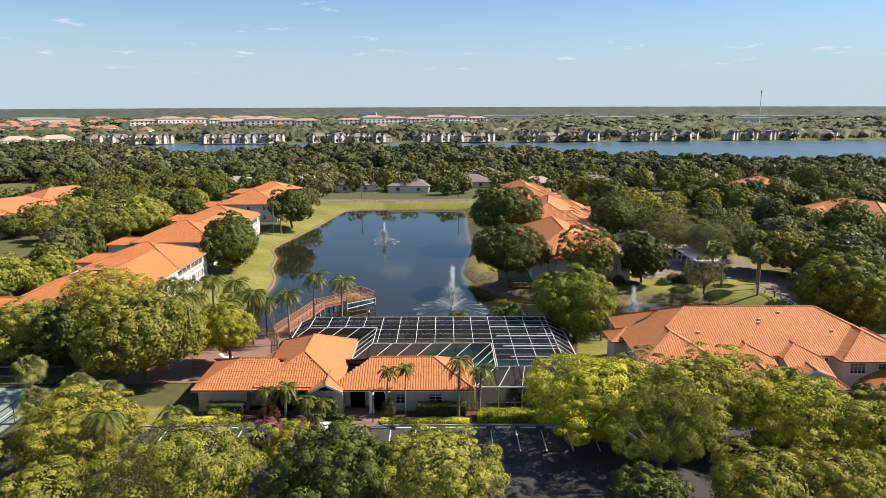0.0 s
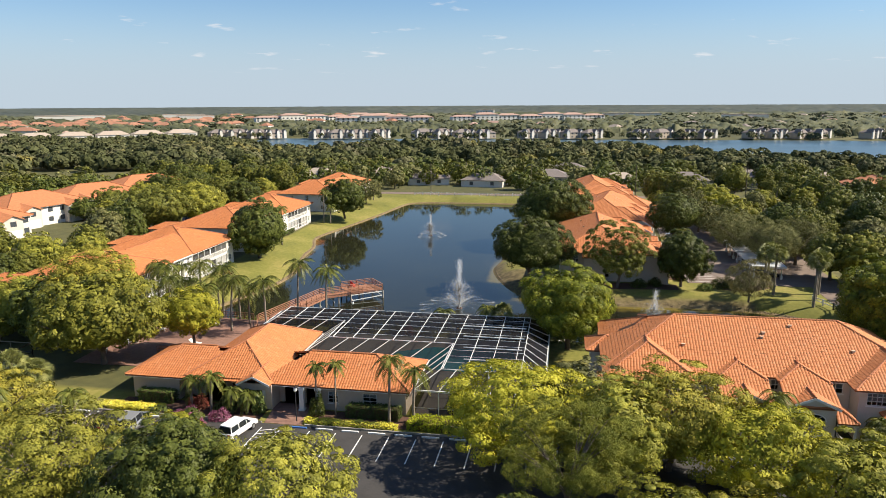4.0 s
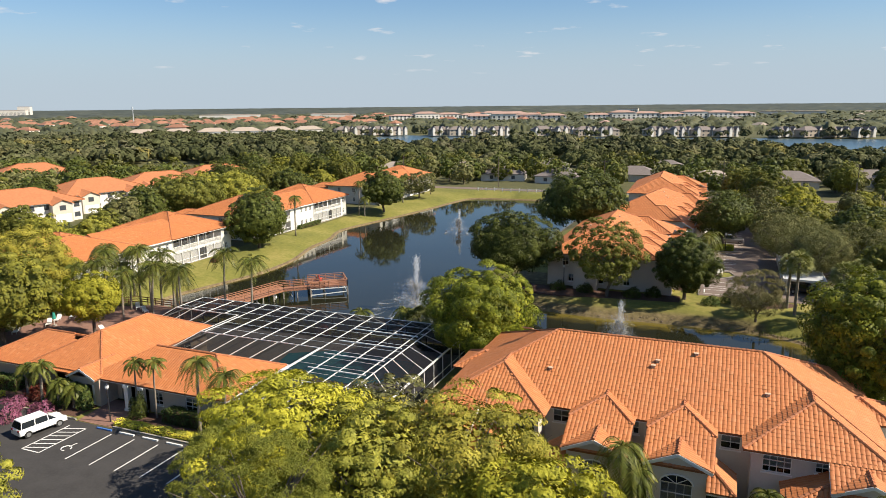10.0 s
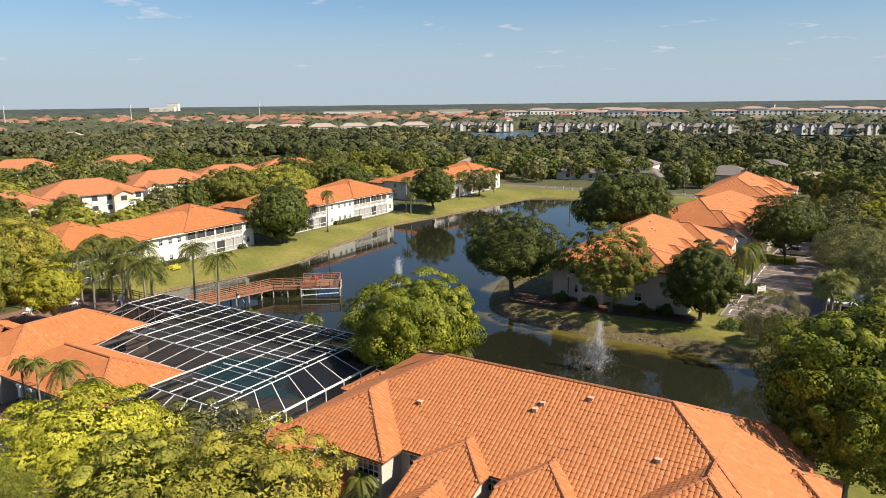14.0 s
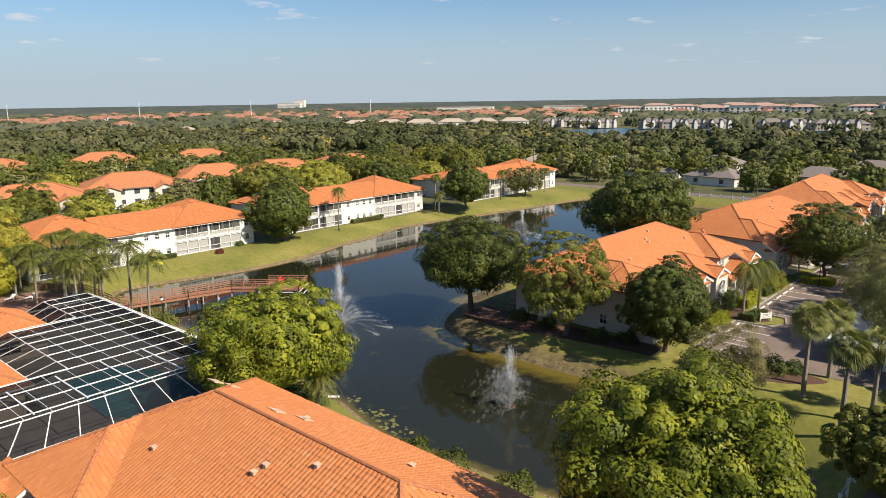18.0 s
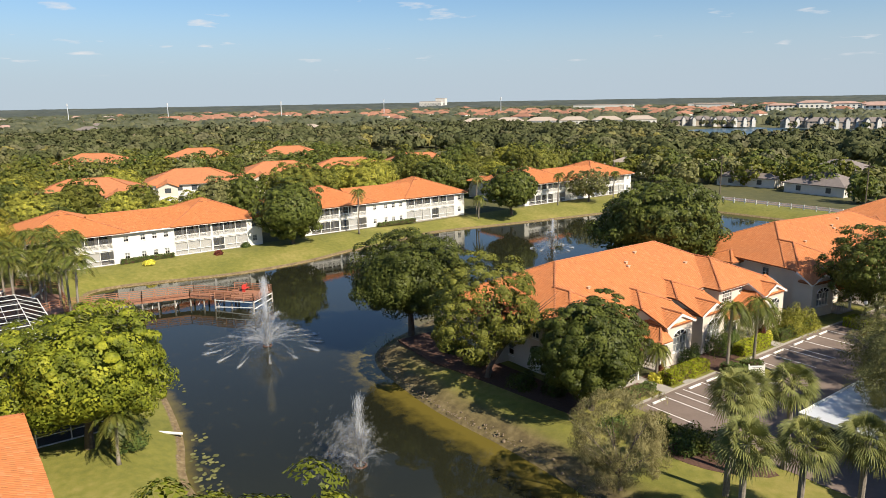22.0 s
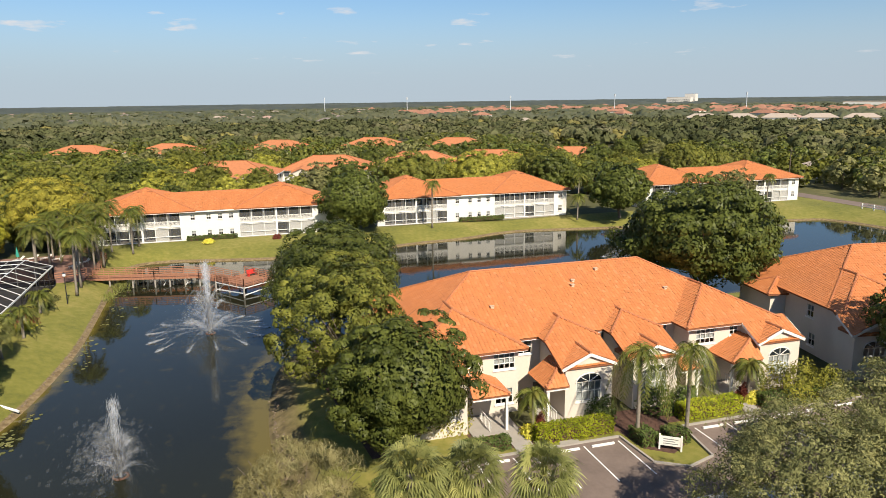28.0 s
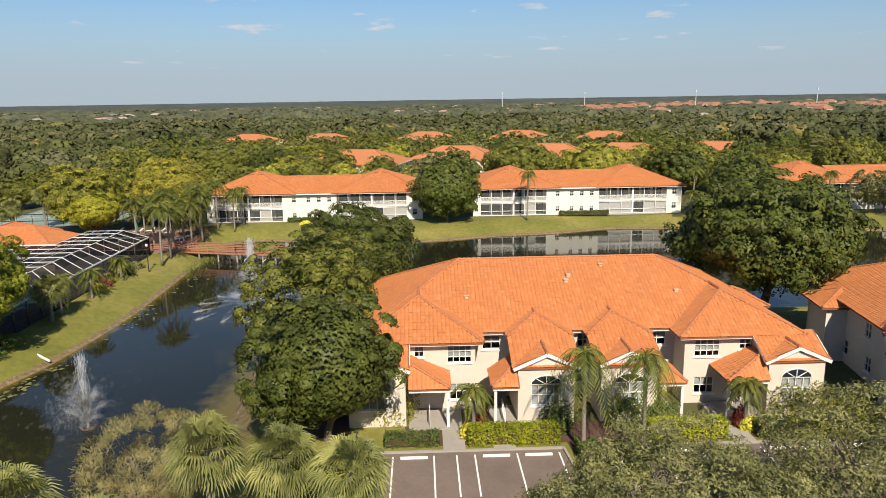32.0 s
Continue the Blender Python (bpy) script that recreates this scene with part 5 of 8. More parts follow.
def offset_line(pts, w):
    out = []
    for i in range(len(pts)):
        a, c = np.array(pts[max(i - 1, 0)]), np.array(pts[min(i + 1, len(pts) - 1)])
        d = (c - a) / np.linalg.norm(c - a)
        out.append((pts[i][0] - d[1] * w, pts[i][1] + d[0] * w))
    return out


L_, R_ = offset_line(run_pts, half), offset_line(run_pts, -half)
for i in range(len(run_pts) - 1):
    a, c = np.array(run_pts[i]), np.array(run_pts[i + 1])
    n_ = int(np.linalg.norm(c - a) / 0.15)
    for k in range(n_):
        s0, s1 = (k + 0.04) / n_, (k + 0.96) / n_
        lerp = lambda p, q, s: (p[0] + (q[0] - p[0]) * s, p[1] + (q[1] - p[1]) * s)
        part("deck_board", MB().slab([lerp(R_[i], R_[i + 1], s0), lerp(R_[i], R_[i + 1], s1), lerp(L_[i], L_[i + 1], s1), lerp(L_[i], L_[i + 1], s0)], DZ - 0.04, DZ), deck_wood, dock)
    part("joist", MB().bar((*L_[i], DZ - 0.17), (*L_[i + 1], DZ - 0.17), 0.08, 0.24).bar((*R_[i], DZ - 0.17), (*R_[i + 1], DZ - 0.17), 0.08, 0.24), deck_wood, dock)
pc, pa = np.array((-17.2, 130.4)), radians(38)
ex, ey = np.array((math.cos(pa), math.sin(pa))), np.array((-math.sin(pa), math.cos(pa)))
PL = [pc + ex * sx * 3.1 + ey * sy * 2.6 for sx, sy in ((-1, -1), (1, -1), (1, 1), (-1, 1))]
for k in range(34):
    s0, s1 = (k + 0.04) / 34, (k + 0.96) / 34
    lerp = lambda p, q, s: tuple(p + (q - p) * s)
    part("deck_board", MB().slab([lerp(PL[0], PL[1], s0), lerp(PL[0], PL[1], s1), lerp(PL[3], PL[2], s1), lerp(PL[3], PL[2], s0)], DZ - 0.035, DZ + 0.005), deck_wood, dock)


def deck_rail(a, c):
    a, c = np.array(a), np.array(c)
    n_ = max(1, round(np.linalg.norm(c - a) / 1.7))
    for k in range(n_ + 1):
        p = a + (c - a) * k / n_
        part("rail_post", MB().box(p[0] - 0.05, p[0] + 0.05, p[1] - 0.05, p[1] + 0.05, DZ - 0.3, DZ + 1.05), deck_wood, dock)
    b = MB().bar((*a, DZ + 1.07), (*c, DZ + 1.07), 0.16, 0.05)
    for z in (0.22, 0.5, 0.78):
        b.bar((*a, DZ + z), (*c, DZ + z), 0.04, 0.11)
    part("handrail", b, deck_wood, dock)


for side in (L_, R_):
    for a, c in zip(side[:-1], side[1:]):
        deck_rail(a, c)
for a, c in ((PL[0], PL[1]), (PL[1], PL[2]), (PL[2], PL[3])):
    deck_rail(a, c)
posts = [p for side in (offset_line(run_pts, 0.9), offset_line(run_pts, -0.9)) for p in side[1:]]
posts += [tuple(np.array(a) * (1 - s) + np.array(c) * s) for side in (offset_line(run_pts, 0.9), offset_line(run_pts, -0.9)) for a, c in zip(side, side[1:]) for s in (0.33, 0.67)]
posts += [tuple(p) for p in PL]
for p in posts:
    part("dock_post", MB().tube([(p[0], p[1], -1.6), (p[0], p[1], DZ - 0.05)], [0.13, 0.12], 8), deck_post, dock)
for i in (1, 2):
    for s in (0.2, 0.7):
        a = tuple(np.array(L_[i]) * (1 - s) + np.array(L_[i + 1]) * s)
        c = tuple(np.array(R_[i]) * (1 - s) + np.array(R_[i + 1]) * s)
        part("brace", MB().bar((*a, 0.3), (*c, DZ - 0.3), 0.06, 0.12).bar((*c, 0.3), (*a, DZ - 0.3), 0.06, 0.12), frame_white, dock, "pale cross brace")
for a, c in ((PL[0], PL[1]), (PL[1], PL[2])):
    part("brace", MB().bar((*a, 0.3), (*c, 0.55), 0.06, 0.14).bar((*a, DZ - 0.25), (*c, DZ - 0.25), 0.06, 0.14), frame_white, dock, "pale cross brace")
bench = thing("bench", pose(-19.3, 131.6, DZ, 0, 0, 130), "red painted bench on the dock platform", "bench")
part("seat", MB().box(-0.8, 0.8, -0.25, 0.25, 0.4, 0.46), red_seat, bench)
part("backrest", MB().box(-0.8, 0.8, 0.22, 0.28, 0.5, 0.95), red_seat, bench)
for sx in (-0.7, 0.7):
    part("leg", MB().box(sx - 0.05, sx + 0.05, -0.22, 0.22, 0.0, 0.4), red_seat, bench)


# fountains
def droplets(n, path, spread, size, seed, long=3.0, ends=0.0):
    """Small elongated drops strung along a path, ever wider towards its end; ends: how strongly they gather there."""
    r = np.random.default_rng(seed)
    path = np.array(path, float)
    u = r.random(n)
    s = (u ** (1 / (1 + ends))) * (len(path) - 1.001)
    i = s.astype(int)
    along = path[i + 1] - path[i]
    c = path[i] + along * (s - i)[:, None]
    c = c + r.normal(0, 1, (n, 3)) * (spread * (0.2 + s / (len(path) - 1)))[:, None]
    c[:, 2] = np.maximum(c[:, 2], 0.02)
    d = along / (np.linalg.norm(along, axis=1)[:, None] + 1e-9) + r.normal(0, 0.18, (n, 3))
    d /= np.linalg.norm(d, axis=1)[:, None]
    e = np.cross(d, r.normal(0, 1, (n, 3))); e /= np.linalg.norm(e, axis=1)[:, None]
    w = size * r.uniform(0.5, 1.5, (n, 1))
    v = np.stack([c - d * w * long, c + e * w, c + d * w * long, c - e * w], 1).reshape(-1, 3)
    return quick_mesh("spray", v, np.arange(4 * n).reshape(-1, 4))


def fountain(x, y, height, plume, inner, outer, jets, low, label):
    """plume: the column's width; inner and outer: how far the high and the low jets reach."""
    f = thing("fountain", pose(x, y, 0), label, "fountain", "pond fountains")
    ring = MB().tube([(0.5 * math.cos(a), 0.5 * math.sin(a), 0.0) for a in np.linspace(0, 2 * math.pi, 17)], [0.1] * 17, 6, False)
    part("float_ring", ring, mulch, f, "dark floating fountain base")
    part("nozzle", MB().tube([(0, 0, -0.1), (0, 0, 0.35)], [0.12, 0.09], 8), metal_grey, f)
    up = [(0, 0, 0.2), (0.01, 0, height * 0.4), (0.03, 0.01, height * 0.75), (0.05, 0.03, height)]
    down = [(0.05, 0.02, height), (0.05, -0.1, height * 0.75), (0.0, -0.3, height * 0.4), (-0.05, -0.55, 0.2)]
    k_ = height / 8.4
    tagged(part("jet_column", droplets(int(2600 * k_ ** 3), up, plume * 0.2, 0.013, 4, 20), spray_thick, f), kind="stuff")
    tagged(part("column_spray", droplets(int(2200 * k_ ** 2), down, plume * 0.45, 0.011, 5, 18), spray_streak, f, "falling white plume"), kind="stuff")
    tagged(part("mist", droplets(1500, [(0, 0, 0.2), (0.0, -0.1, height * 0.5), (-0.3, -0.9, height * 0.4), (-0.6, -2.4, 0.4)], plume * 1.0, 0.15, 8, 1.5), spray_mist, f, "fine drifting mist"), kind="stuff")
    rf = np.random.default_rng(jets + 3)
    for k in range(jets):      # a fan of rising jets, each fraying as it slows
        a = 2 * math.pi * k / jets + rf.uniform(-0.12, 0.12)
        steep = rf.random()
        h, reach = height * (0.12 + 0.46 * steep), inner * (1.1 - 0.7 * steep)
        at = lambda s: (math.cos(a) * reach * s, math.sin(a) * reach * s, 0.25 + 4 * h * s * (1 - s))
        jet = tagged(part("jet", droplets(int(170 * k_ ** 2), [at(s) for s in np.linspace(0, 0.5, 8)], 0.10, 0.011, 20 + k, 24), spray_streak, f), kind="stuff")
        tagged(part("fringe", droplets(90, [at(s) for s in np.linspace(0.35, 0.85, 8)], 0.26, 0.010, 60 + k, 16), spray_fine, jet), kind="stuff")
    for k in range(low):      # low jets ending in bright streaks
        a = 2 * math.pi * k / low + 0.13
        reach = outer * rf.uniform(0.85, 1.08)
        e = np.array((math.cos(a) * reach, math.sin(a) * reach, 0))
        jet = tagged(part("jet", droplets(240, [e * s + (0, 0, 0.25 + 0.4 * height * s * (1 - s)) for s in np.linspace(0, 1, 9)], 0.08, 0.014, 120 + k, 15), spray_fine, f), kind="stuff")
        tagged(part("splash", droplets(260, [e * 0.66 + (0, 0, 0.4), e * 0.88 + (0, 0, 0.16), e * 1.02 + (0, 0, 0.05)], 0.075, 0.016, 160 + k, 10, 0.8), spray_streak, jet), kind="stuff")
    return f


fountain(1.6, 126.1, 8.4, 1.15, 5.4, 7.4, 34, 13, "large pond fountain with a tall plume and arching jets")
fountain(33.7, 120.6, 5.9, 1.1, 2.9, 2.6, 18, 0, "slender pond fountain with a feathery plume")
fountain(-16.4, 192.4, 5.6, 0.8, 2.4, 4.0, 12, 8, "far pond fountain with a white plume")

# ---- trees ----
def leaves(centres, normals, size, r, droop=0.0, aspect=0.55, loose=0.55):
    """Pointed leaves at the given places, tilted at random round the given normals."""
    n = len(centres)
    nr = normals + r.normal(0, loose, (n, 3))
    nr /= np.linalg.norm(nr, axis=1)[:, None] + 1e-9
    d = np.cross(nr, r.normal(0, 1, (n, 3)))
    d /= np.linalg.norm(d, axis=1)[:, None] + 1e-9
    d[:, 2] -= droop
    d /= np.linalg.norm(d, axis=1)[:, None] + 1e-9
    e = np.cross(nr, d)
    w = (size * r.uniform(0.6, 1.4, n))[:, None]
    back = centres - d * w * 0.8
    v = np.stack([back + e * w * aspect, centres + d * w, back - e * w * aspect], 1)
    return v.reshape(-1, 3)


def crown_points(R, H, z0, clumps, per, r, lump=0.25, flat=0.85, gaps=0.06, core=0.16, frayed=0.78):
    """Places, outward normals and sizes of leaves: uneven clumps all over a rounded crown, and a loose filling inside."""
    cs, ns, ss = [], [], []
    ph = r.uniform(0, 6.3, 4)
    turn = r.uniform(0, 6.3)
    lobes = r.normal(0, 1, (11, 3)) + (0, 0, 0.35)
    lobes /= np.linalg.norm(lobes, axis=1)[:, None]
    for k in range(clumps):
        dz = 1 - 2 * (k + 0.5) / clumps
        a = 2.39996 * k + turn + r.normal(0, 0.12)
        dz = max(-0.97, min(0.99, dz + r.normal(0, 0.05)))
        if r.random() < gaps:
            continue
        w = math.sqrt(1 - dz * dz)
        d = np.array([math.cos(a) * w, math.sin(a) * w, dz])
        swell = 1 + 0.10 * math.sin(2 * a + ph[0]) + 0.07 * math.sin(3 * a + ph[1]) + 0.06 * math.sin(5 * a + ph[2] + 3 * dz)
        near = float(np.max(lobes @ d))
        rad = (r.uniform(0.90, 1.03) if r.random() < 0.7 else r.uniform(0.74, 0.88)) * swell * (1 - lump * 0.6) * (0.74 + 0.30 * math.exp(-((1 - near) / 0.15) ** 2))
        rad = min(rad, 0.97 - lump * 0.35)
        c = np.array([d[0] * R * rad, d[1] * R * rad, z0 + H * (0.40 + d[2] * rad * (0.56 if dz > 0 else 0.40))])
        cr = R * lump * r.uniform(0.55, 1.5)
        q = r.normal(0, 1, (per, 3))
        q /= np.linalg.norm(q, axis=1)[:, None]
        q += d * 0.7 + (0, 0, 0.5)
        q /= np.linalg.norm(q, axis=1)[:, None]
        rr = r.uniform(frayed, 1.06, (per, 1))
        cs.append(c + q * rr * cr * (1, 1, flat))
        ns.append(q)
        ss.append(np.full(per, 1.0))
    n = int(clumps * per * core * 1.6)
    if n:
        q = r.normal(0, 1, (n, 3))
        q /= np.linalg.norm(q, axis=1)[:, None]
        f = r.uniform(0.58, 0.84, (n, 1))
        up_ = np.where(q[:, 2:] > 0, 0.56, 0.38)
        cs.append(np.concatenate([q[:, :2] * f * R, z0 + H * (0.40 + q[:, 2:] * f * up_)], 1))
        ns.append(q)
        ss.append(np.full(n, 1.3))
    return np.concatenate(cs), np.concatenate(ns), np.concatenate(ss)


def limbs(R, H, z0, trunk, r, n=6):
    """A tapered trunk that forks into limbs reaching up into the crown."""
    b = MB()
    lean = r.normal(0, 0.25, 2)
    fork = z0 * 0.75 + 0.4
    b.tube([(0, 0, -0.2), (lean[0] * 0.3, lean[1] * 0.3, fork * 0.5), (lean[0], lean[1], fork)], [trunk * 1.25, trunk, trunk * 0.85], 9)
    for k in range(n):
        a = 2 * math.pi * k / n + r.uniform(-0.4, 0.4)
        reach, top = R * r.uniform(0.45, 0.75), z0 + H * r.uniform(0.3, 0.62)
        p = [(lean[0], lean[1], fork - 0.2), (lean[0] + math.cos(a) * reach * 0.35, lean[1] + math.sin(a) * reach * 0.35, fork + (top - fork) * 0.45), (lean[0] + math.cos(a) * reach, lean[1] + math.sin(a) * reach, top)]
        b.tube(p, [trunk * 0.6, trunk * 0.38, trunk * 0.1], 6)
        for s in (-0.5, 0.5):
            q = (p[2][0] + math.cos(a + s) * R * 0.22, p[2][1] + math.sin(a + s) * R * 0.22, p[2][2] + H * 0.12)
            b.tube([p[1], ((p[1][0] + q[0]) / 2, (p[1][1] + q[1]) / 2, (p[1][2] + q[2]) / 2 + 0.2), q], [trunk * 0.3, trunk * 0.18, trunk * 0.05], 5)
    return b


def tree(x, y, R, top, z0, mat, label, clumps=60, per=130, leaf=0.2, trunk=0.28, seed=1, droop=0.0, lump=0.25, group="", base=LEVEL, flat=0.85, aspect=0.68, gaps=0.06, core=0.16, loose=0.2, frayed=0.78):
    """A broad-leaved tree: top and z0 (crown's underside) above its foot."""
    r = np.random.default_rng(seed)
    t = thing("tree", pose(x, y, base, 0, 0, seed * 37 % 360), label, "tree", group)
    H = top - z0
    part("trunk", limbs(R, H, z0, trunk, r), bark, t)
    c, nn, ss = crown_points(R, H, z0, clumps, per, r, lump, flat, gaps, core, frayed)
    v = leaves(c, nn, leaf * ss, r, droop, aspect, loose)
    part("crown", quick_mesh("crown", v, np.arange(len(v)).reshape(-1, 3)), mat, t)
    return t


def frond_mesh(r, length, n_fronds, leaflets, width, rise, fall, spread=0.55):
    """Feather fronds arching out from one point."""
    vs = []
    for k in range(n_fronds):
        a = 2.4 * k + r.uniform(-0.2, 0.2)
        lift = rise * (1 - 1.5 * k / n_fronds) + r.uniform(-0.1, 0.1)
        L = length * r.uniform(0.85, 1.1)
        dx, dy = math.cos(a), math.sin(a)
        prev = np.array((0.0, 0.0, 0.0))
        pts = []
        for i in range(leaflets + 1):
            s = i / leaflets
            pts.append(np.array((dx * L * s * (1 - 0.18 * s), dy * L * s * (1 - 0.18 * s), L * (lift * s - fall * s * s))))
        side = np.array((-dy, dx, 0.0))
        for i in range(leaflets):
            p, q = pts[i], pts[i + 1]
            d = (q - p) / (np.linalg.norm(q - p) + 1e-9)
            w = width * math.sin(math.pi * min(0.98, (i + 0.8) / leaflets)) ** 0.6 * (1.1 - 0.3 * i / leaflets)
            for sgn in (-1, 1):
                tip = p + side * sgn * w + d * w * 0.7 - np.array((0, 0, w * spread * r.uniform(0.6, 1.4)))
                m_ = (p + tip) / 2 + d * 0.05
                vs.append([p, m_ + d * 0.05, tip, m_ - d * 0.07])
        for i in range(leaflets):
            up_ = np.array((0, 0, 0.03))
            vs.append([pts[i] - up_, pts[i + 1] - up_, pts[i + 1] + up_, pts[i] + up_])
    v = np.array(vs).reshape(-1, 3)
    return quick_mesh("fronds", v, np.arange(len(v)).reshape(-1, 4))


def palm(x, y, top, label, seed=1, length=2.4, n=16, lean=(0, 0), droop=0.75, shaft=True, base=LEVEL, mat=None, thick=0.15):
    r = np.random.default_rng(seed)
    t = thing("palm_tree", pose(x, y, base), label, "palm tree", "palms")
    h = top
    pts = [(lean[0] * s * s, lean[1] * s * s, h * s - 0.2 * (1 - s)) for s in np.linspace(0, 1, 9)]
    part("trunk", MB().tube(pts, [thick * 1.5] + [thick * (1.05 - 0.03 * i) for i in range(8)], 9), palm_bark, t, smooth=True)
    if shaft:
        part("crownshaft", MB().tube([(lean[0], lean[1], h - 0.5), (lean[0], lean[1], h + 0.35)], [thick * 1.05, thick * 0.55], 8), leaf_palm, t)
    f = part("fronds", frond_mesh(r, length, n, 22, 0.55 * length / 2.4, 0.85, droop), mat or leaf_palm, t)
    f.location = (lean[0], lean[1], h)
    return t


def fan_palm(x, y, top, label, seed=1, size=1.65, base=LEVEL):
    r = np.random.default_rng(seed)
    t = thing("palm_tree", pose(x, y, base), label, "palm tree", "fan palms")
    part("trunk", MB().tube([(0, 0, -0.2), (0.05, 0.02, top * 0.5), (0.08, 0.02, top)], [0.24, 0.19, 0.2], 9), palm_bark, t)
    vs = []
    for k in range(74):
        a, el = 2.4 * k, 1.35 - 2.25 * k / 74 + r.uniform(-0.15, 0.15)
        d = np.array((math.cos(a) * math.cos(el), math.sin(a) * math.cos(el), math.sin(el)))
        stalk = size * r.uniform(0.5, 0.72)
        c = d * stalk
        side = np.cross(d, (0, 0, 1.0)); side /= np.linalg.norm(side) + 1e-9
        upv = np.cross(side, d)
        tw = r.uniform(-1.1, 1.1)
        side, upv = side * math.cos(tw) + upv * math.sin(tw), upv * math.cos(tw) - side * math.sin(tw)
        vs.append([side * 0.02, c + side * 0.02, c - side * 0.02, -side * 0.02])
        for j in range(13):
            b_ = (j - 6) / 6 * 1.35
            w = d * math.cos(b_) + side * math.sin(b_)
            L = size * 0.66 * (1 - 0.25 * abs(j - 6) / 6) * r.uniform(0.9, 1.1)
            tip = c + w * L + upv * 0.1 * L - np.array((0, 0, 0.45 * L))
            m_ = c + w * L * 0.55 + upv * 0.06 * L
            nrm = np.cross(w, upv) * 0.042
            vs.append([c, m_ + nrm, tip, m_ - nrm])
    v = np.array(vs).reshape(-1, 3)
    f = part("fan_leaves", quick_mesh("fan_leaves", v, np.arange(len(v)).reshape(-1, 4)), leaf_sabal, t)
    f.location = (0.08, 0.02, top)
    return t


def hedge(x0, x1, y0, y1, h, mat, label, seed=1, leaf=0.09, density=150, name="hedge", category="hedge"):
    """A clipped hedge: a woody core under a skin of leaves."""
    r = np.random.default_rng(seed)
    t = thing(name, pose((x0 + x1) / 2, (y0 + y1) / 2, LEVEL), label, category)
    a, c = (x1 - x0) / 2, (y1 - y0) / 2
    part("core", MB().box(-a + 0.12, a - 0.12, -c + 0.12, c - 0.12, 0, h - 0.12), mulch, t)
    n = int(density * (4 * a * c + 2 * h * 2 * (a + c)))
    pick = r.random(n)
    top = pick < 4 * a * c / (4 * a * c + 4 * h * (a + c))
    p = np.stack([r.uniform(-a, a, n), r.uniform(-c, c, n), np.full(n, h)], -1)
    nn = np.tile((0.0, 0.0, 1.0), (n, 1))
    sides = ~top
    which = r.random(n) < a / (a + c)
    sg = np.where(r.random(n) < 0.5, -1.0, 1.0)
    on_y, on_x = sides & which, sides & ~which
    p[on_y, 1] = (c * sg)[on_y]; nn[on_y] = 0; nn[on_y, 1] = sg[on_y]
    p[on_x, 0] = (a * sg)[on_x]; nn[on_x] = 0; nn[on_x, 0] = sg[on_x]
    p[sides, 2] = r.uniform(0, h, sides.sum())
    p += r.normal(0, 0.05, (n, 3)) + 0.05 * np.sin(p * 2.1)[:, [1, 2, 0]]
    v = leaves(p, nn, leaf, r)
    part("leaves", quick_mesh("leaves", v, np.arange(len(v)).reshape(-1, 3)), mat, t)
    return t


def shrub(x, y, R, h, mat, label, seed=1, leaf=0.11, n=900, name="shrub", z=LEVEL):
    r = np.random.default_rng(seed)
    t = thing(name, pose(x, y, z), label, "shrub", "shrubs")
    part("stem", MB().tube([(0, 0, -0.1), (0.02, 0, h * 0.5)], [0.06, 0.03], 5).tube([(0, 0, 0), (R * 0.4, 0, h * 0.6)], [0.04, 0.02], 5).tube([(0, 0, 0), (-R * 0.3, R * 0.3, h * 0.6)], [0.04, 0.02], 5), bark, t)
    q = r.normal(0, 1, (n, 3)); q /= np.linalg.norm(q, axis=1)[:, None]
    q[:, 2] = np.abs(q[:, 2])
    p = q * (R, R, h) * r.uniform(0.7, 1.05, (n, 1)) * (1 + 0.15 * np.sin(5 * q[:, :1] + 3 * q[:, 1:2]))
    p[:, 2] += 0.05
    v = leaves(p, q, leaf, r)
    part("leaves", quick_mesh("leaves", v, np.arange(len(v)).reshape(-1, 3)), mat, t)
    return t


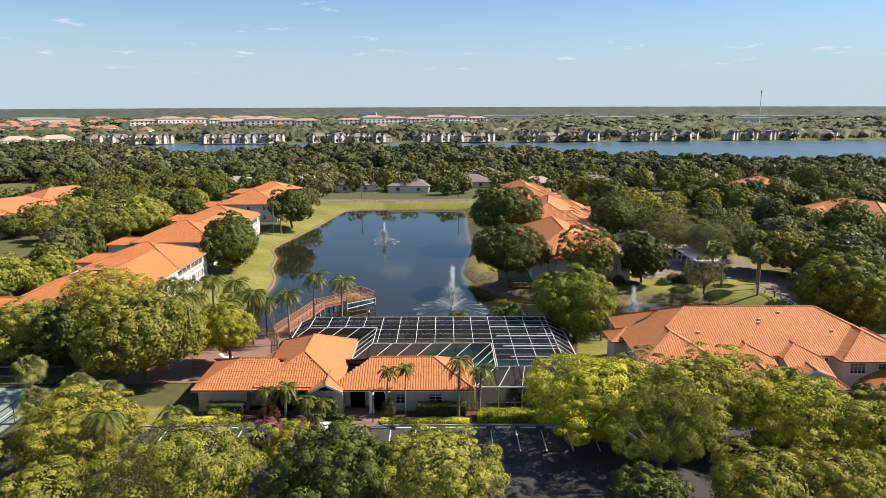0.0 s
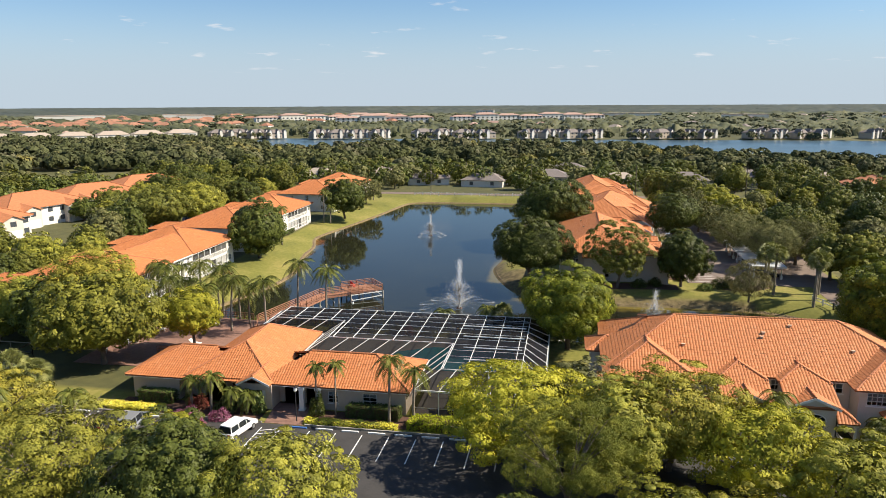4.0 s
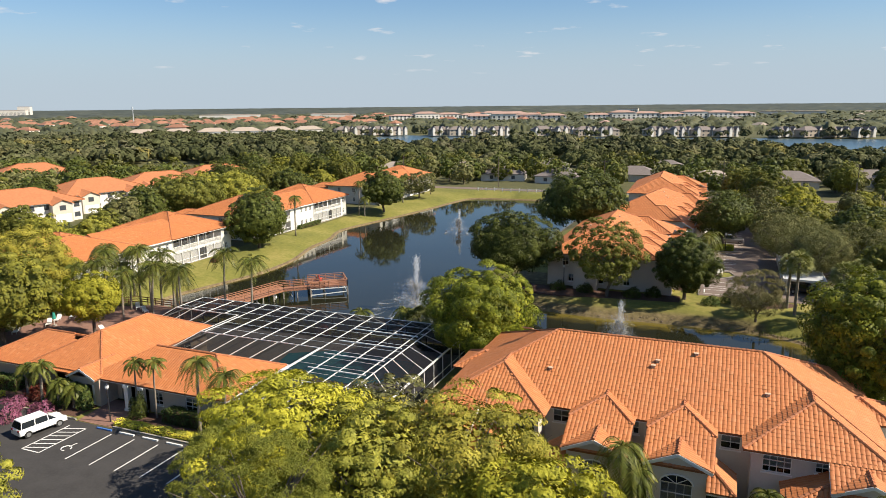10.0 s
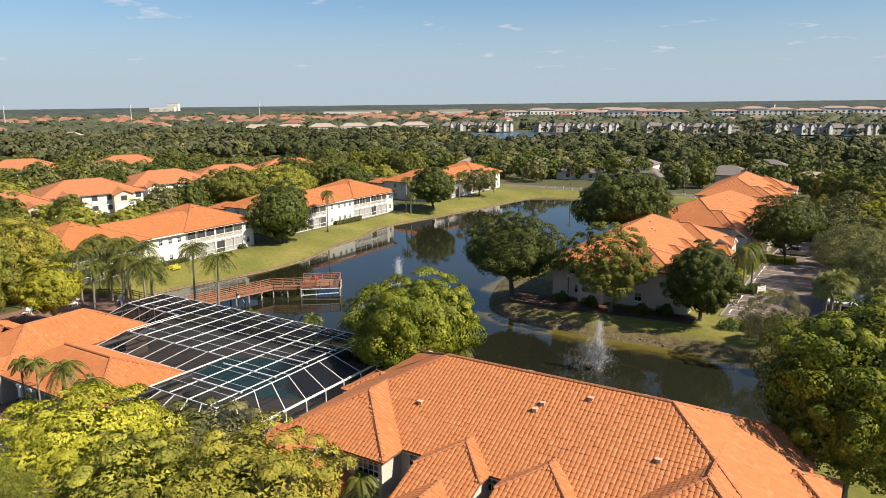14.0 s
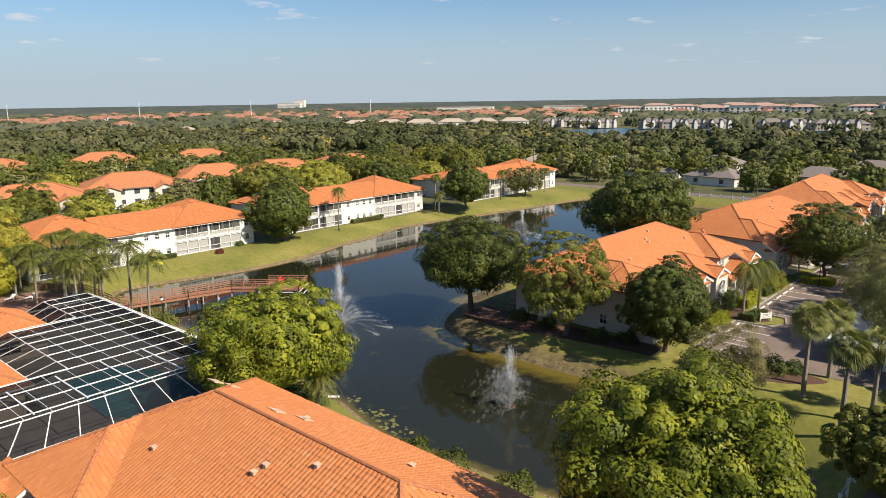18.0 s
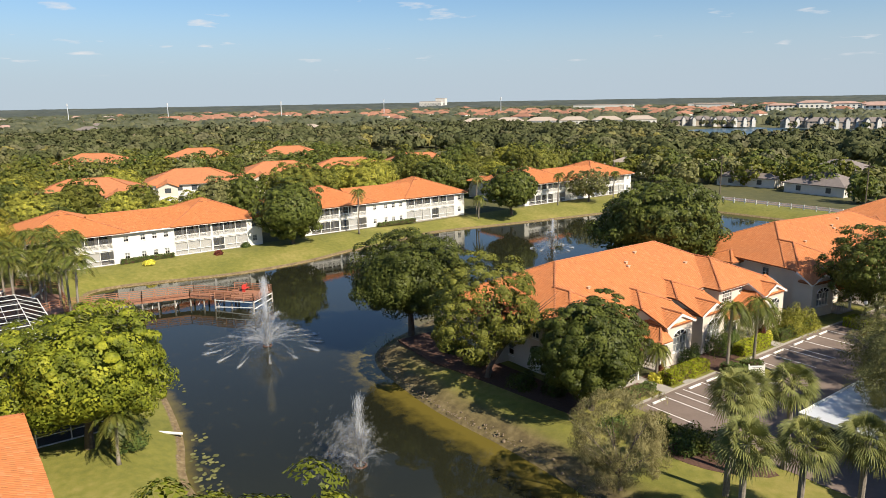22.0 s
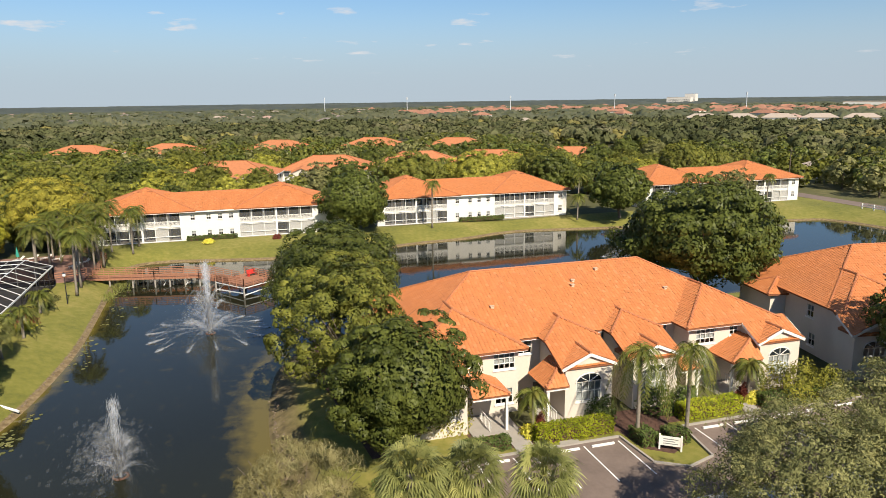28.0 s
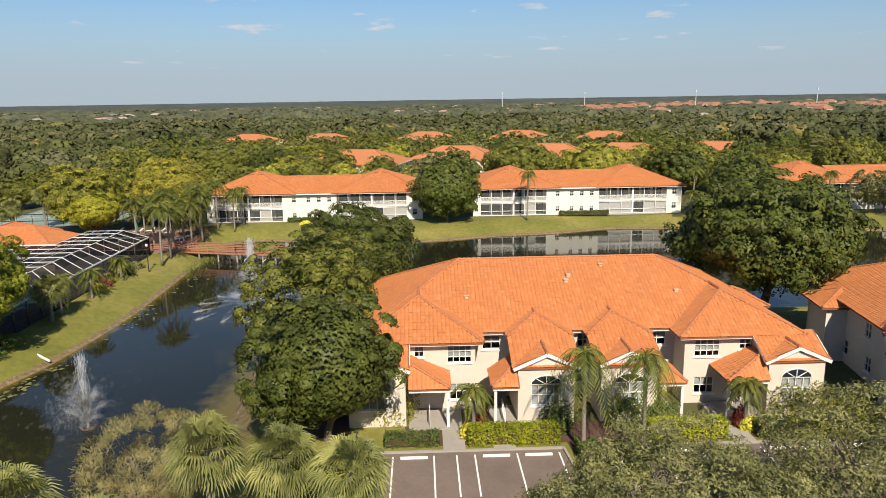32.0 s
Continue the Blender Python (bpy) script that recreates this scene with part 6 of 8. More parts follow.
NEAR = [   # x, y, radius, top, underside, leaves, clumps, leaves a clump, leaf, trunk, label
    (20.3, 103.2, 6.9, 12.2, 2.4, leaf_fresh, 105, 190, 0.19, 0.35, "broad round tree with dense bright-green leaves beside the pond"),
    (13.1, 139.5, 7.9, 12.4, 3.0, leaf_dark, 110, 190, 0.19, 0.36, "wide dark glossy tree at the peninsula's tip"),
    (29.1, 137.8, 6.2, 13.2, 2.4, leaf_mid, 90, 160, 0.19, 0.26, "open mid-green tree on the peninsula"),
    (40.6, 140.2, 5.2, 11.4, 1.6, leaf_dark, 95, 180, 0.17, 0.25, "compact round dark-green tree on mulch"),
    (15.7, 182.5, 9.8, 15.3, 4.0, leaf_dark, 130, 170, 0.24, 0.45, "very large dark spreading tree between villa blocks"),
    (59.2, 100.8, 6.9, 16.2, 2.6, leaf_fresh, 125, 190, 0.19, 0.36, "big bright-green tree with yellowing tufts at the villa's end"),
    (-47.0, 151.8, 7.0, 13.9, 1.4, leaf_dark, 85, 150, 0.24, 0.3, "tall dark tree at the white block's end"),
    (-45.3, 207.7, 7.0, 12.8, 1.4, leaf_dark, 60, 110, 0.3, 0.3, "dense dark tree on the far lawn"),
    (-47.2, 236.7, 5.9, 9.4, 1.6, leaf_grey, 50, 100, 0.28, 0.25, "pale grey-green tree on the far lawn"),
    (-29.8, 93.3, 4.4, 9.4, 3.2, leaf_lime, 60, 120, 0.18, 0.22, "small yellow-green tree on the terrace"),
    (-39.5, 87.6, 7.6, 12.8, 2.0, leaf_green, 95, 150, 0.22, 0.36, "large bright-green oak beside the terrace"),
    (-8.8, 53.4, 5.8, 11.3, 1.6, leaf_dark, 95, 190, 0.17, 0.30, "dark glossy tree with small white blossoms in the parking lot"),
    (-1.0, 53.8, 5.6, 10.9, 1.6, leaf_green, 90, 190, 0.17, 0.28, "bright green tree standing in the parking lot"),
    (15.6, 70.5, 7.2, 11.0, 1.6, leaf_lime, 95, 170, 0.19, 0.3, "bushy yellow-green tree beside the parking lot"),
    (20.4, 61.0, 5.6, 11.6, 3.4, leaf_pine, 90, 170, 0.19, 0.3, "tall pine with soft dark needles in the parking lot"),
    (24.5, 68.0, 5.2, 10.4, 1.6, leaf_green, 90, 170, 0.19, 0.3, "spreading green tree beside the parking lot"),
    (29.5, 71.5, 6.8, 10.8, 1.6, leaf_olive, 95, 170, 0.19, 0.3, "yellow-green tree before the villa"),
    (35.8, 67.2, 5.8, 9.4, 1.6, leaf_lime, 85, 160, 0.19, 0.28, "bright yellow-green tree before the villa"),
    (21.5, 75.5, 4.6, 9.6, 2.0, leaf_grey, 60, 140, 0.17, 0.24, "feathery grey-green tree beside the enclosure"),
    (42.5, 63.5, 5.6, 8.4, 1.5, leaf_green, 70, 140, 0.2, 0.26, "green tree beside the lane before the villa"),
    (48.5, 68.5, 5.0, 7.6, 1.4, leaf_grey, 65, 140, 0.18, 0.26, "grey-green tree before the villa"),
    (55.5, 71.5, 5.0, 7.4, 1.4, leaf_green, 60, 130, 0.19, 0.26, "green tree before the villa's end"),
    (-36.0, 63.7, 6.6, 9.2, 1.4, leaf_olive, 90, 160, 0.19, 0.3, "olive-green tree at the parking lot's edge"),
    (-22.4, 55.6, 6.8, 10.4, 1.4, leaf_green, 90, 170, 0.18, 0.3, "bright green tree in the parking lot"),
    (-14.6, 62.5, 3.4, 7.0, 1.2, leaf_lime, 40, 110, 0.17, 0.16, "small yellow-green tree in the parking lot"),
    (-33.5, 53.0, 4.6, 7.6, 1.2, leaf_green, 60, 130, 0.19, 0.24, "green tree at the parking lot's edge"),
    (-45.5, 57.0, 5.4, 8.4, 1.4, leaf_green, 60, 130, 0.2, 0.26, "green tree beside the court"),
    (17.0, 53.0, 4.0, 6.4, 1.2, leaf_dark, 70, 150, 0.18, 0.26, "dark glossy tree in the parking lot"),
    (26.8, 54.0, 5.0, 8.0, 1.4, leaf_green, 70, 150, 0.18, 0.26, "green tree in the parking lot"),
    (33.8, 55.0, 5.0, 8.0, 1.4, leaf_olive, 70, 150, 0.18, 0.26, "yellow-green tree in the parking lot"),
    (60.2, 156.9, 5.9, 10.6, 2.2, leaf_grey, 170, 330, 0.085, 0.34, "wide grey-green oak over the carport"),
    (57.5, 168.5, 6.6, 9.8, 2.0, leaf_grey, 140, 260, 0.10, 0.34, "wide grey-green oak beside the lot"),
    (66.5, 162.0, 6.6, 10.0, 2.0, leaf_grey, 80, 130, 0.17, 0.34, "grey-green oak beside the lane"),
    (45.5, 185.2, 6.6, 12.6, 2.4, leaf_dark, 80, 140, 0.19, 0.24, "dark tree leaning before the villa's end"),
    (69.0, 149.5, 5.4, 10.2, 2.0, leaf_mid, 60, 110, 0.22, 0.3, "green tree shading the lot from the lane"),
    (70.5, 172.0, 6.2, 10.8, 2.0, leaf_mid, 60, 110, 0.24, 0.3, "green tree shading the lot from the lane"),
    (70.0, 185.0, 6.2, 10.6, 2.0, leaf_dark, 60, 110, 0.24, 0.3, "dark tree shading the lot from the lane"),
    (56.5, 181.0, 6.2, 9.4, 2.0, leaf_grey, 60, 110, 0.24, 0.3, "grey-green oak shading the lot"),
    (61.5, 192.0, 6.4, 9.8, 2.0, leaf_green, 60, 110, 0.26, 0.3, "green oak shading the lot"),
    (53.5, 199.0, 6.0, 9.2, 2.0, leaf_grey, 60, 110, 0.26, 0.3, "grey-green oak shading the lot"),
    (60.0, 207.0, 6.4, 9.8, 2.0, leaf_lime, 60, 110, 0.26, 0.3, "yellow-green oak shading the lot"),
    (54.0, 217.0, 6.2, 9.6, 2.0, leaf_grey, 60, 110, 0.26, 0.3, "grey-green oak shading the lot"),
    (61.0, 225.0, 6.2, 10.0, 2.0, leaf_green, 60, 110, 0.26, 0.3, "green oak shading the lot"),
    (-49.0, 99.2, 7.6, 13.6, 2.4, leaf_olive, 90, 150, 0.19, 0.32, "feathery olive tree at the white block's end"),
    (-58.5, 97.0, 5.6, 9.6, 2.0, leaf_green, 70, 130, 0.2, 0.3, "green tree behind the terrace"),
    (-85.0, 172.0, 9.6, 12.6, 3.4, leaf_mid, 110, 120, 0.27, 0.45, "broad flat-topped tree behind the white blocks"),
    (-82.5, 189.0, 8.4, 12.0, 3.2, leaf_green, 100, 120, 0.27, 0.42, "broad spreading tree behind the white blocks"),
    (-78.0, 208.0, 6.4, 12.0, 2.4, leaf_dark, 70, 110, 0.28, 0.34, "dark round tree behind the white blocks"),
    (66.2, 121.0, 4.6, 8.2, 1.6, leaf_mid, 60, 130, 0.2, 0.24, "rounded green tree beside the footpath"),
    (70.5, 124.0, 5.4, 9.6, 1.8, leaf_mid, 70, 130, 0.2, 0.28, "green tree beside the footpath"),
    (73.5, 113.0, 5.6, 9.8, 1.8, leaf_green, 70, 130, 0.2, 0.28, "green tree beside the lane's end"),
    (80.0, 134.0, 7.6, 11.4, 1.6, leaf_dark, 80, 130, 0.24, 0.34, "big dark round tree beyond the footbridge"),
    (74.5, 146.0, 6.6, 10.0, 1.6, leaf_green, 80, 120, 0.24, 0.34, "green tree beside the lane"),
]
for i, (x, y, R, top, z0, mat, clumps, per, leaf, trunk, text) in enumerate(NEAR):
    airy = mat is leaf_grey
    leaf, per = (leaf * 0.76, int(per * 1.75)) if 0.12 < leaf < 0.21 else (leaf, int(per * 1.2))
    open_crown = "open" in text
    if mat is leaf_fresh:      # dense rounded tufts of small leaves
        tree(x, y, R * 1.06, top, z0 * 0.95, mat, text, int(clumps * 2.4), int(per * 0.62), leaf * 0.84, trunk, 11 + i, lump=0.13, loose=0.16, frayed=0.86, gaps=0.05, core=0.2, aspect=0.68)
    elif "pine" in text:      # brushes of fine needles on bare limbs
        tree(x, y, R, top, z0, mat, text, 190, 300, 0.17, trunk, 11 + i, lump=0.115, flat=0.8, gaps=0.3, core=0.03, aspect=0.09, loose=0.9)
    elif y < 76 and mat is not leaf_dark:      # spreading trees with leaves in flat, open layers
        tree(x, y, R * 1.08, top, z0 * 0.9, mat, text, int(clumps * 2.1), int(per * 0.62), leaf * 0.92, trunk, 11 + i, lump=0.145, flat=0.5, gaps=0.2, core=0.12, aspect=0.5)
    else:
        tree(x, y, R * 1.06, top, z0 * 0.95, mat, text, int(clumps * 2.6), int(per * 0.5), leaf * 0.88, trunk, 11 + i, lump=0.122, loose=0.5 if airy else 0.18, frayed=0.6 if airy else 0.8, gaps=0.26 if open_crown else (0.16 if airy else 0.06), core=0.03 if open_crown else (0.12 if airy else 0.3), aspect=0.42 if airy else 0.68)
tree(50.5, 132.2, 3.9, 7.7, 0.9, leaf_straw, "small greyish feathery weeping tree on the bank", 120, 190, 0.20, 0.16, 77, droop=0.9, aspect=0.10, lump=0.2, gaps=0.3, core=0.0)
for i, (x, y, top) in enumerate(((-20.9, 108.4, 9.6), (-16.4, 108.7, 8.6), (-23.5, 102.5, 8.2), (-29.2, 102.9, 8.2), (-33.0, 106.5, 7.0), (-28.0, 106.5, 6.0))):
    palm(x, y, top, "tall curved coconut palm by the boardwalk", 40 + i, 3.0, 20, (0.5 - 0.3 * (i % 3), 0.4 * (i % 2)), 0.85)
for i, (x, y, top) in enumerate(((-6.7, 77.6, 5.7), (-4.6, 77.9, 6.0))):
    palm(x, y, top, "slim palm before the clubhouse", 50 + i, 1.5, 14, (0.15, 0), 0.8, thick=0.09)
for i, (x, y, top) in enumerate(((1.7, 76.8, 7.2), (4.2, 77.4, 6.0), (-18.5, 76.5, 4.2), (-21.0, 76.8, 3.6), (-16.3, 76.6, 2.6), (-14.4, 76.8, 2.3))):
    palm(x, y, top, "feathery palm with yellowing fronds before the clubhouse", 60 + i, 2.4 if i < 2 else 1.9, 16, (0.2, 0.1), 1.0, mat=leaf_palm)
for i, (x, y, top) in enumerate(((39.9, 76.9, 5.9), (41.0, 76.4, 4.3), (49.6, 78.2, 3.4), (54.0, 80.0, 4.0), (31.5, 80.0, 4.0), (43.0, 157.4, 7.1), (43.6, 161.2, 6.9), (39.8, 150.4, 3.4), (40.0, 169.6, 3.4))):
    palm(x, y, top, "feathery palm before the villa front", 70 + i, 3.0 if top > 5 else 1.8, 18, (0.15, -0.1), 1.6 if top > 5 else 1.1)
for i, (x, y, top) in enumerate(((-48.2, 167.3, 9.0), (-48.0, 113.0, 7.0), (-46.6, 174.5 + 24, 5.0), (-49.0, 199.8, 9.0), (-48.0, 226.0, 8.0), (-47.5, 247.0, 7.0))):
    palm(x, y, top, "slim palm on the lawn before the white block", 80 + i, 2.3, 16, (0.2, 0.1), 1.0)
for i, (x, y, top) in enumerate(((54.9, 140.3, 6.6), (56.3, 143.6, 6.7), (55.7, 137.0, 7.6), (60.3, 130.7, 7.8), (61.8, 134.5, 7.2), (63.5, 138.5, 6.8), (10.8, 106.5, 3.6))):
    fan_palm(x, y, top, "stout fan palm with a shaggy round head", 90 + i)
for i, (x, y, top) in enumerate(((2.0, 106.8, 3.4), (8.5, 106.4, 4.4), (-8, 106.2, 2.6), (24.5, 104.5, 4.2), (18.5, 76.4, 6.6), (-36, 105.5, 5.0), (-41.5, 100.6, 7.5), (-39.8, 107.4, 6.4), (-44.6, 109, 8.5), (-47.2, 103, 7.2), (-42.6, 112.6, 7.4), (-45, 97, 6.6))):
    palm(x, y, top, "feathery palm beside the pool enclosure" if x > -20 else "palm in a grove beside the terrace", 110 + i, 2.3 if x > -20 else 3.1, 18, (0.2, 0.2), 1.05)

palm(-31.6, 60.4, 8.2, "bright feathery palm among the lot's trees", 130, 2.8, 20, (0.3, 0.1), 1.1)
palm(-27.5, 66.0, 6.0, "feathery palm at the lot's edge", 131, 2.4, 18, (0.2, 0.1), 1.1)
for i, (x, y, top) in enumerate(((-44.5, 71.5, 4.6), (-41.0, 74.0, 5.2), (-37.4, 73.0, 4.8), (-47.5, 76.0, 6.6))):
    fan_palm(x, y, top, "shaggy fan palm at the parking lot's edge", 140 + i)
for i, (x, y, top) in enumerate(((-33.8, 109.4, 8.2), (-36.8, 108.2, 9.0), (-38.6, 102.4, 8.0), (-32.2, 100.4, 7.4), (-41.4, 106.0, 8.8), (-30.6, 108.6, 6.6))):
    palm(x, y, top, "lush palm in a grove beside the terrace", 150 + i, 3.2, 20, (0.3 - 0.2 * (i % 3), 0.2), 0.8 + 0.08 * i)

# ---- scattered trees, distance ----
BLOCKS = [(-75, -46, 100, 152), (-78, -46, 154, 204), (-78, -46, 214, 264), (20, 60, 76, 101), (15, 44, 140, 178), (16, 46, 182, 222), (14, 44, 224, 264), (-32, 20, 70, 110),
          (-98, -88, 55, 264), (62, 72, 118, 300), (42, 64, 143, 230), (-250, 145, 260, 273), (-76, -48, 60, 88), (-46, 46, 48, 76), (-44, -22, 86, 110), (-118, -99, 142, 178)]


def free(x, y, gap=3.0):
    if any(a - gap < x < b + gap and c - gap < y < d + gap for a, b, c, d in BLOCKS):
        return False
    if on_estate(x, y):
        return False
    return shore_distance(np.array([x]), np.array([y]))[0] > 9


r = np.random.default_rng(77)
PROTO = []
for k, (mat, text) in enumerate(((leaf_mid, "dense mid-green tree"), (leaf_dark, "deep green tree"), (leaf_mid, "mid-green spreading tree"), (leaf_green, "light green tree"), (leaf_grey, "grey-green oak"), (leaf_mid, "tall green tree"), (leaf_dark, "dark spreading tree"))):
    PROTO.append(tree(-100.0 - 9 * k, 275.0 + 3 * (k % 2), 5.4, 9.6 + (k % 3), 1.2, mat, text + " among many others", 120, 48, 0.24, 0.28, 200 + k, group="trees round the estate", lump=0.165, core=0.35))
spots = []
for x0, x1, y0, y1, count in ((-88, -46, 56, 100, 30), (-140, -76, 60, 265, 150), (46, 60, 230, 262, 8), (70, 150, 125, 300, 100), (44, 62, 76, 128, 3), (-70, -46, 264, 275, 4), (9, 20, 222, 262, 6), (72, 100, 100, 130, 6)):
    made = 0
    for _ in range(count * 12):
        if made >= count:
            break
        x, y = r.uniform(x0, x1), r.uniform(y0, y1)
        if not free(x, y) or any((x - a) ** 2 + (y - c) ** 2 < 24 for a, c in spots):
            continue
        if 46 < x < 62 and 76 < y < 128:
            continue
        spots.append((x, y))
        s = r.uniform(0.62, 1.12)
        p = PROTO[int(r.integers(len(PROTO)))]
        q = copy_thing(p, pose(x, y, LEVEL, 0, 0, r.uniform(0, 360)))
        q.scale = (s, s, s * r.uniform(0.85, 1.1))
        made += 1
for ex, ey, turn in (ESTATE[1], ESTATE[4], ESTATE[5], *ESTATE[7:10]):      # trees standing close before the blocks
    m = pose(ex, ey, LEVEL, 0, 0, turn)
    for lx in (r.uniform(-15, -11), r.uniform(-6, 0), r.uniform(8, 13)):
        at = m @ Vector((lx, r.uniform(-9.5, -7.0), 0))
        s = r.uniform(0.8, 1.08)
        q = copy_thing(PROTO[int(r.integers(len(PROTO)))], pose(at.x, at.y, LEVEL, 0, 0, r.uniform(0, 360)))
        q.scale = (s, s, s * r.uniform(0.8, 0.95))
        spots.append((at.x, at.y))
for i in range(26):
    x, y = r.uniform(-140, -80), r.uniform(70, 260)
    if i > 16:
        x, y = r.uniform(72, 120), r.uniform(130, 260)
    if free(x, y, 1.0):
        palm(x, y, r.uniform(6, 9), "slim palm standing among the trees", 300 + i, 2.2, 14, (0.2, 0.1), 1.0)


# groves a little farther off: crowns of small leaves, joined
def grove(boxes, mat, label, seed):
    r = np.random.default_rng(seed)
    cs, ns, stems = [], [], MB()
    for x0, x1, y0, y1, count in boxes:
        made = 0
        for _ in range(count * 10):
            if made >= count:
                break
            x, y = r.uniform(x0, x1), r.uniform(y0, y1)
            if not free(x, y, 2.5) or any((x - a) ** 2 + (y - c) ** 2 < 24 for a, c in spots):
                continue
            spots.append((x, y))
            made += 1
            k = r.uniform(0.7, 1.15)
            c, q, _ = crown_points(4.8 * k, 8.6 * k, 0.6, 18, 30, r, 0.36)
            cs.append(c + (x, y, LEVEL)); ns.append(q)
            stems.tube([(x, y, LEVEL - 0.2), (x, y, LEVEL + 4 * k)], [0.3, 0.15], 5)
    c, q = np.concatenate(cs), np.concatenate(ns)
    v = leaves(c, q, 0.5, r, 0, 0.8, 0.2)
    w = solo("grove", quick_mesh("grove", v, np.arange(len(v)).reshape(-1, 3)), mat, label, "woods", kind="stuff")
    tagged(part("trunks", stems, bark, w), kind="stuff")


FAR_BOXES = ((-250, -140, 40, 270, 96), (-90, 130, 273, 330, 26), (-140, -60, 273, 330, 12), (150, 210, 140, 330, 30))
grove(FAR_BOXES, leaf_mid, "mixed green trees behind the estate", 51)
grove(FAR_BOXES, leaf_dark, "darker trees behind the estate", 52)
grove([(a, b_, c, d, n // 2) for a, b_, c, d, n in FAR_BOXES], leaf_grey, "grey-green oaks behind the estate", 53)


# the woods beyond: many small crowns in one mass
def wood(name, label, n, ring, quads, size, height, seed, mat, shore=0):
    r = np.random.default_rng(seed)
    d = np.sqrt(r.uniform(ring[0] ** 2, ring[1] ** 2, n))
    a = r.uniform(radians(-42), radians(130), n)
    x, y = 20 - d * np.sin(a), 110 + d * np.cos(a)
    ok = ~((x > -250) & (x < 150) & (y > 40) & (y < 330)) & ~far_lake_mask(x, y + 18) & ~far_lake_mask(x, y) & ~((y > 655 + 0.07 * x) & (y < 705 + 0.07 * x) & (x > -330) & (x < 600)) & ~((x > -300) & (x < -220) & (y > 60) & (y < 260) & (r.random(n) < 0.6))
    ok &= ~on_estate(x, y)
    ok |= (y > 677 + 0.07 * x) & (y < 683 + 0.07 * x) & (x > -330) & (x < 600) & (r.random(n) < 0.5)
    for k in ROOFS_CLEAR:
        ok &= ~((np.abs(x - k[0]) < k[2]) & (np.abs(y - k[1]) < k[2]))
    clump = 0.5 + 0.5 * np.sin(x / 61.0 + 1.3 * np.sin(y / 83.0)) * np.sin(y / 47.0)
    ok &= r.random(n) < 0.45 + 0.55 * clump
    sx = r.uniform(-335, 560, shore)      # garden trees before the townhouses
    x, y = np.append(x[ok], sx), np.append(y[ok], 679 + 0.07 * sx + r.uniform(-3, 4, shore))
    clump = np.append(clump[ok], np.zeros(shore))
    m_ = len(x)
    R = np.repeat((1.0, 0.55), (m_ - shore, shore)) * size * r.uniform(0.5, 1.0, m_) * r.uniform(0.9, 1.5, m_)
    hh = height * r.uniform(0.6, 1.0, m_) * (0.75 + 0.25 * R / size) * (0.85 + 0.3 * clump)
    lumps = 13 if quads > 200 else (9 if quads > 80 else 5)
    per = quads // lumps
    k = np.arange(lumps)
    up_ = 1 - 1.15 * (k + 0.5) / lumps
    az = 2.39996 * k[None] + r.uniform(0, 6.3, (m_, 1)) + r.normal(0, 0.25, (m_, lumps))
    w = np.sqrt(np.clip(1 - up_ ** 2, 0, 1))[None]
    d0 = np.stack([np.cos(az) * w, np.sin(az) * w, np.broadcast_to(up_[None], az.shape)], -1)[:, :, None, :]
    q = r.normal(0, 1, (m_, lumps, per, 3)); q /= np.linalg.norm(q, axis=-1)[..., None]
    q += d0 * 0.8 + (0, 0, 0.3); q /= np.linalg.norm(q, axis=-1)[..., None]
    p = d0 * r.uniform(0.48, 0.68, (m_, lumps, 1, 1)) + q * r.uniform(0.32, 0.42, (m_, lumps, 1, 1))
    p *= np.stack([R, R, hh * 0.56], -1)[:, None, None, :]
    p += np.stack([x, y, LEVEL + hh * 0.42], -1)[:, None, None, :]
    wide = np.broadcast_to((R * math.sqrt(5.4 / quads))[:, None, None], (m_, lumps, per)).ravel()
    v = leaves(p.reshape(-1, 3), q.reshape(-1, 3), wide, r, 0, 0.95, 0.13)
    me = quick_mesh(name, v, np.arange(len(v)).reshape(-1, 3))
    tone = np.clip(r.beta(1.5, 2.1, m_) + 0.16 * np.sin(x / 37.0) * np.sin(y / 29.0), 0, 1)
    at = me.attributes.new("tone", "FLOAT", "POINT")
    at.data.foreach_set("value", np.repeat(tone, lumps * per * 3).astype(np.float32))
    solo(name, me, mat, label, "woods", kind="stuff")


ROOFS_CLEAR = []


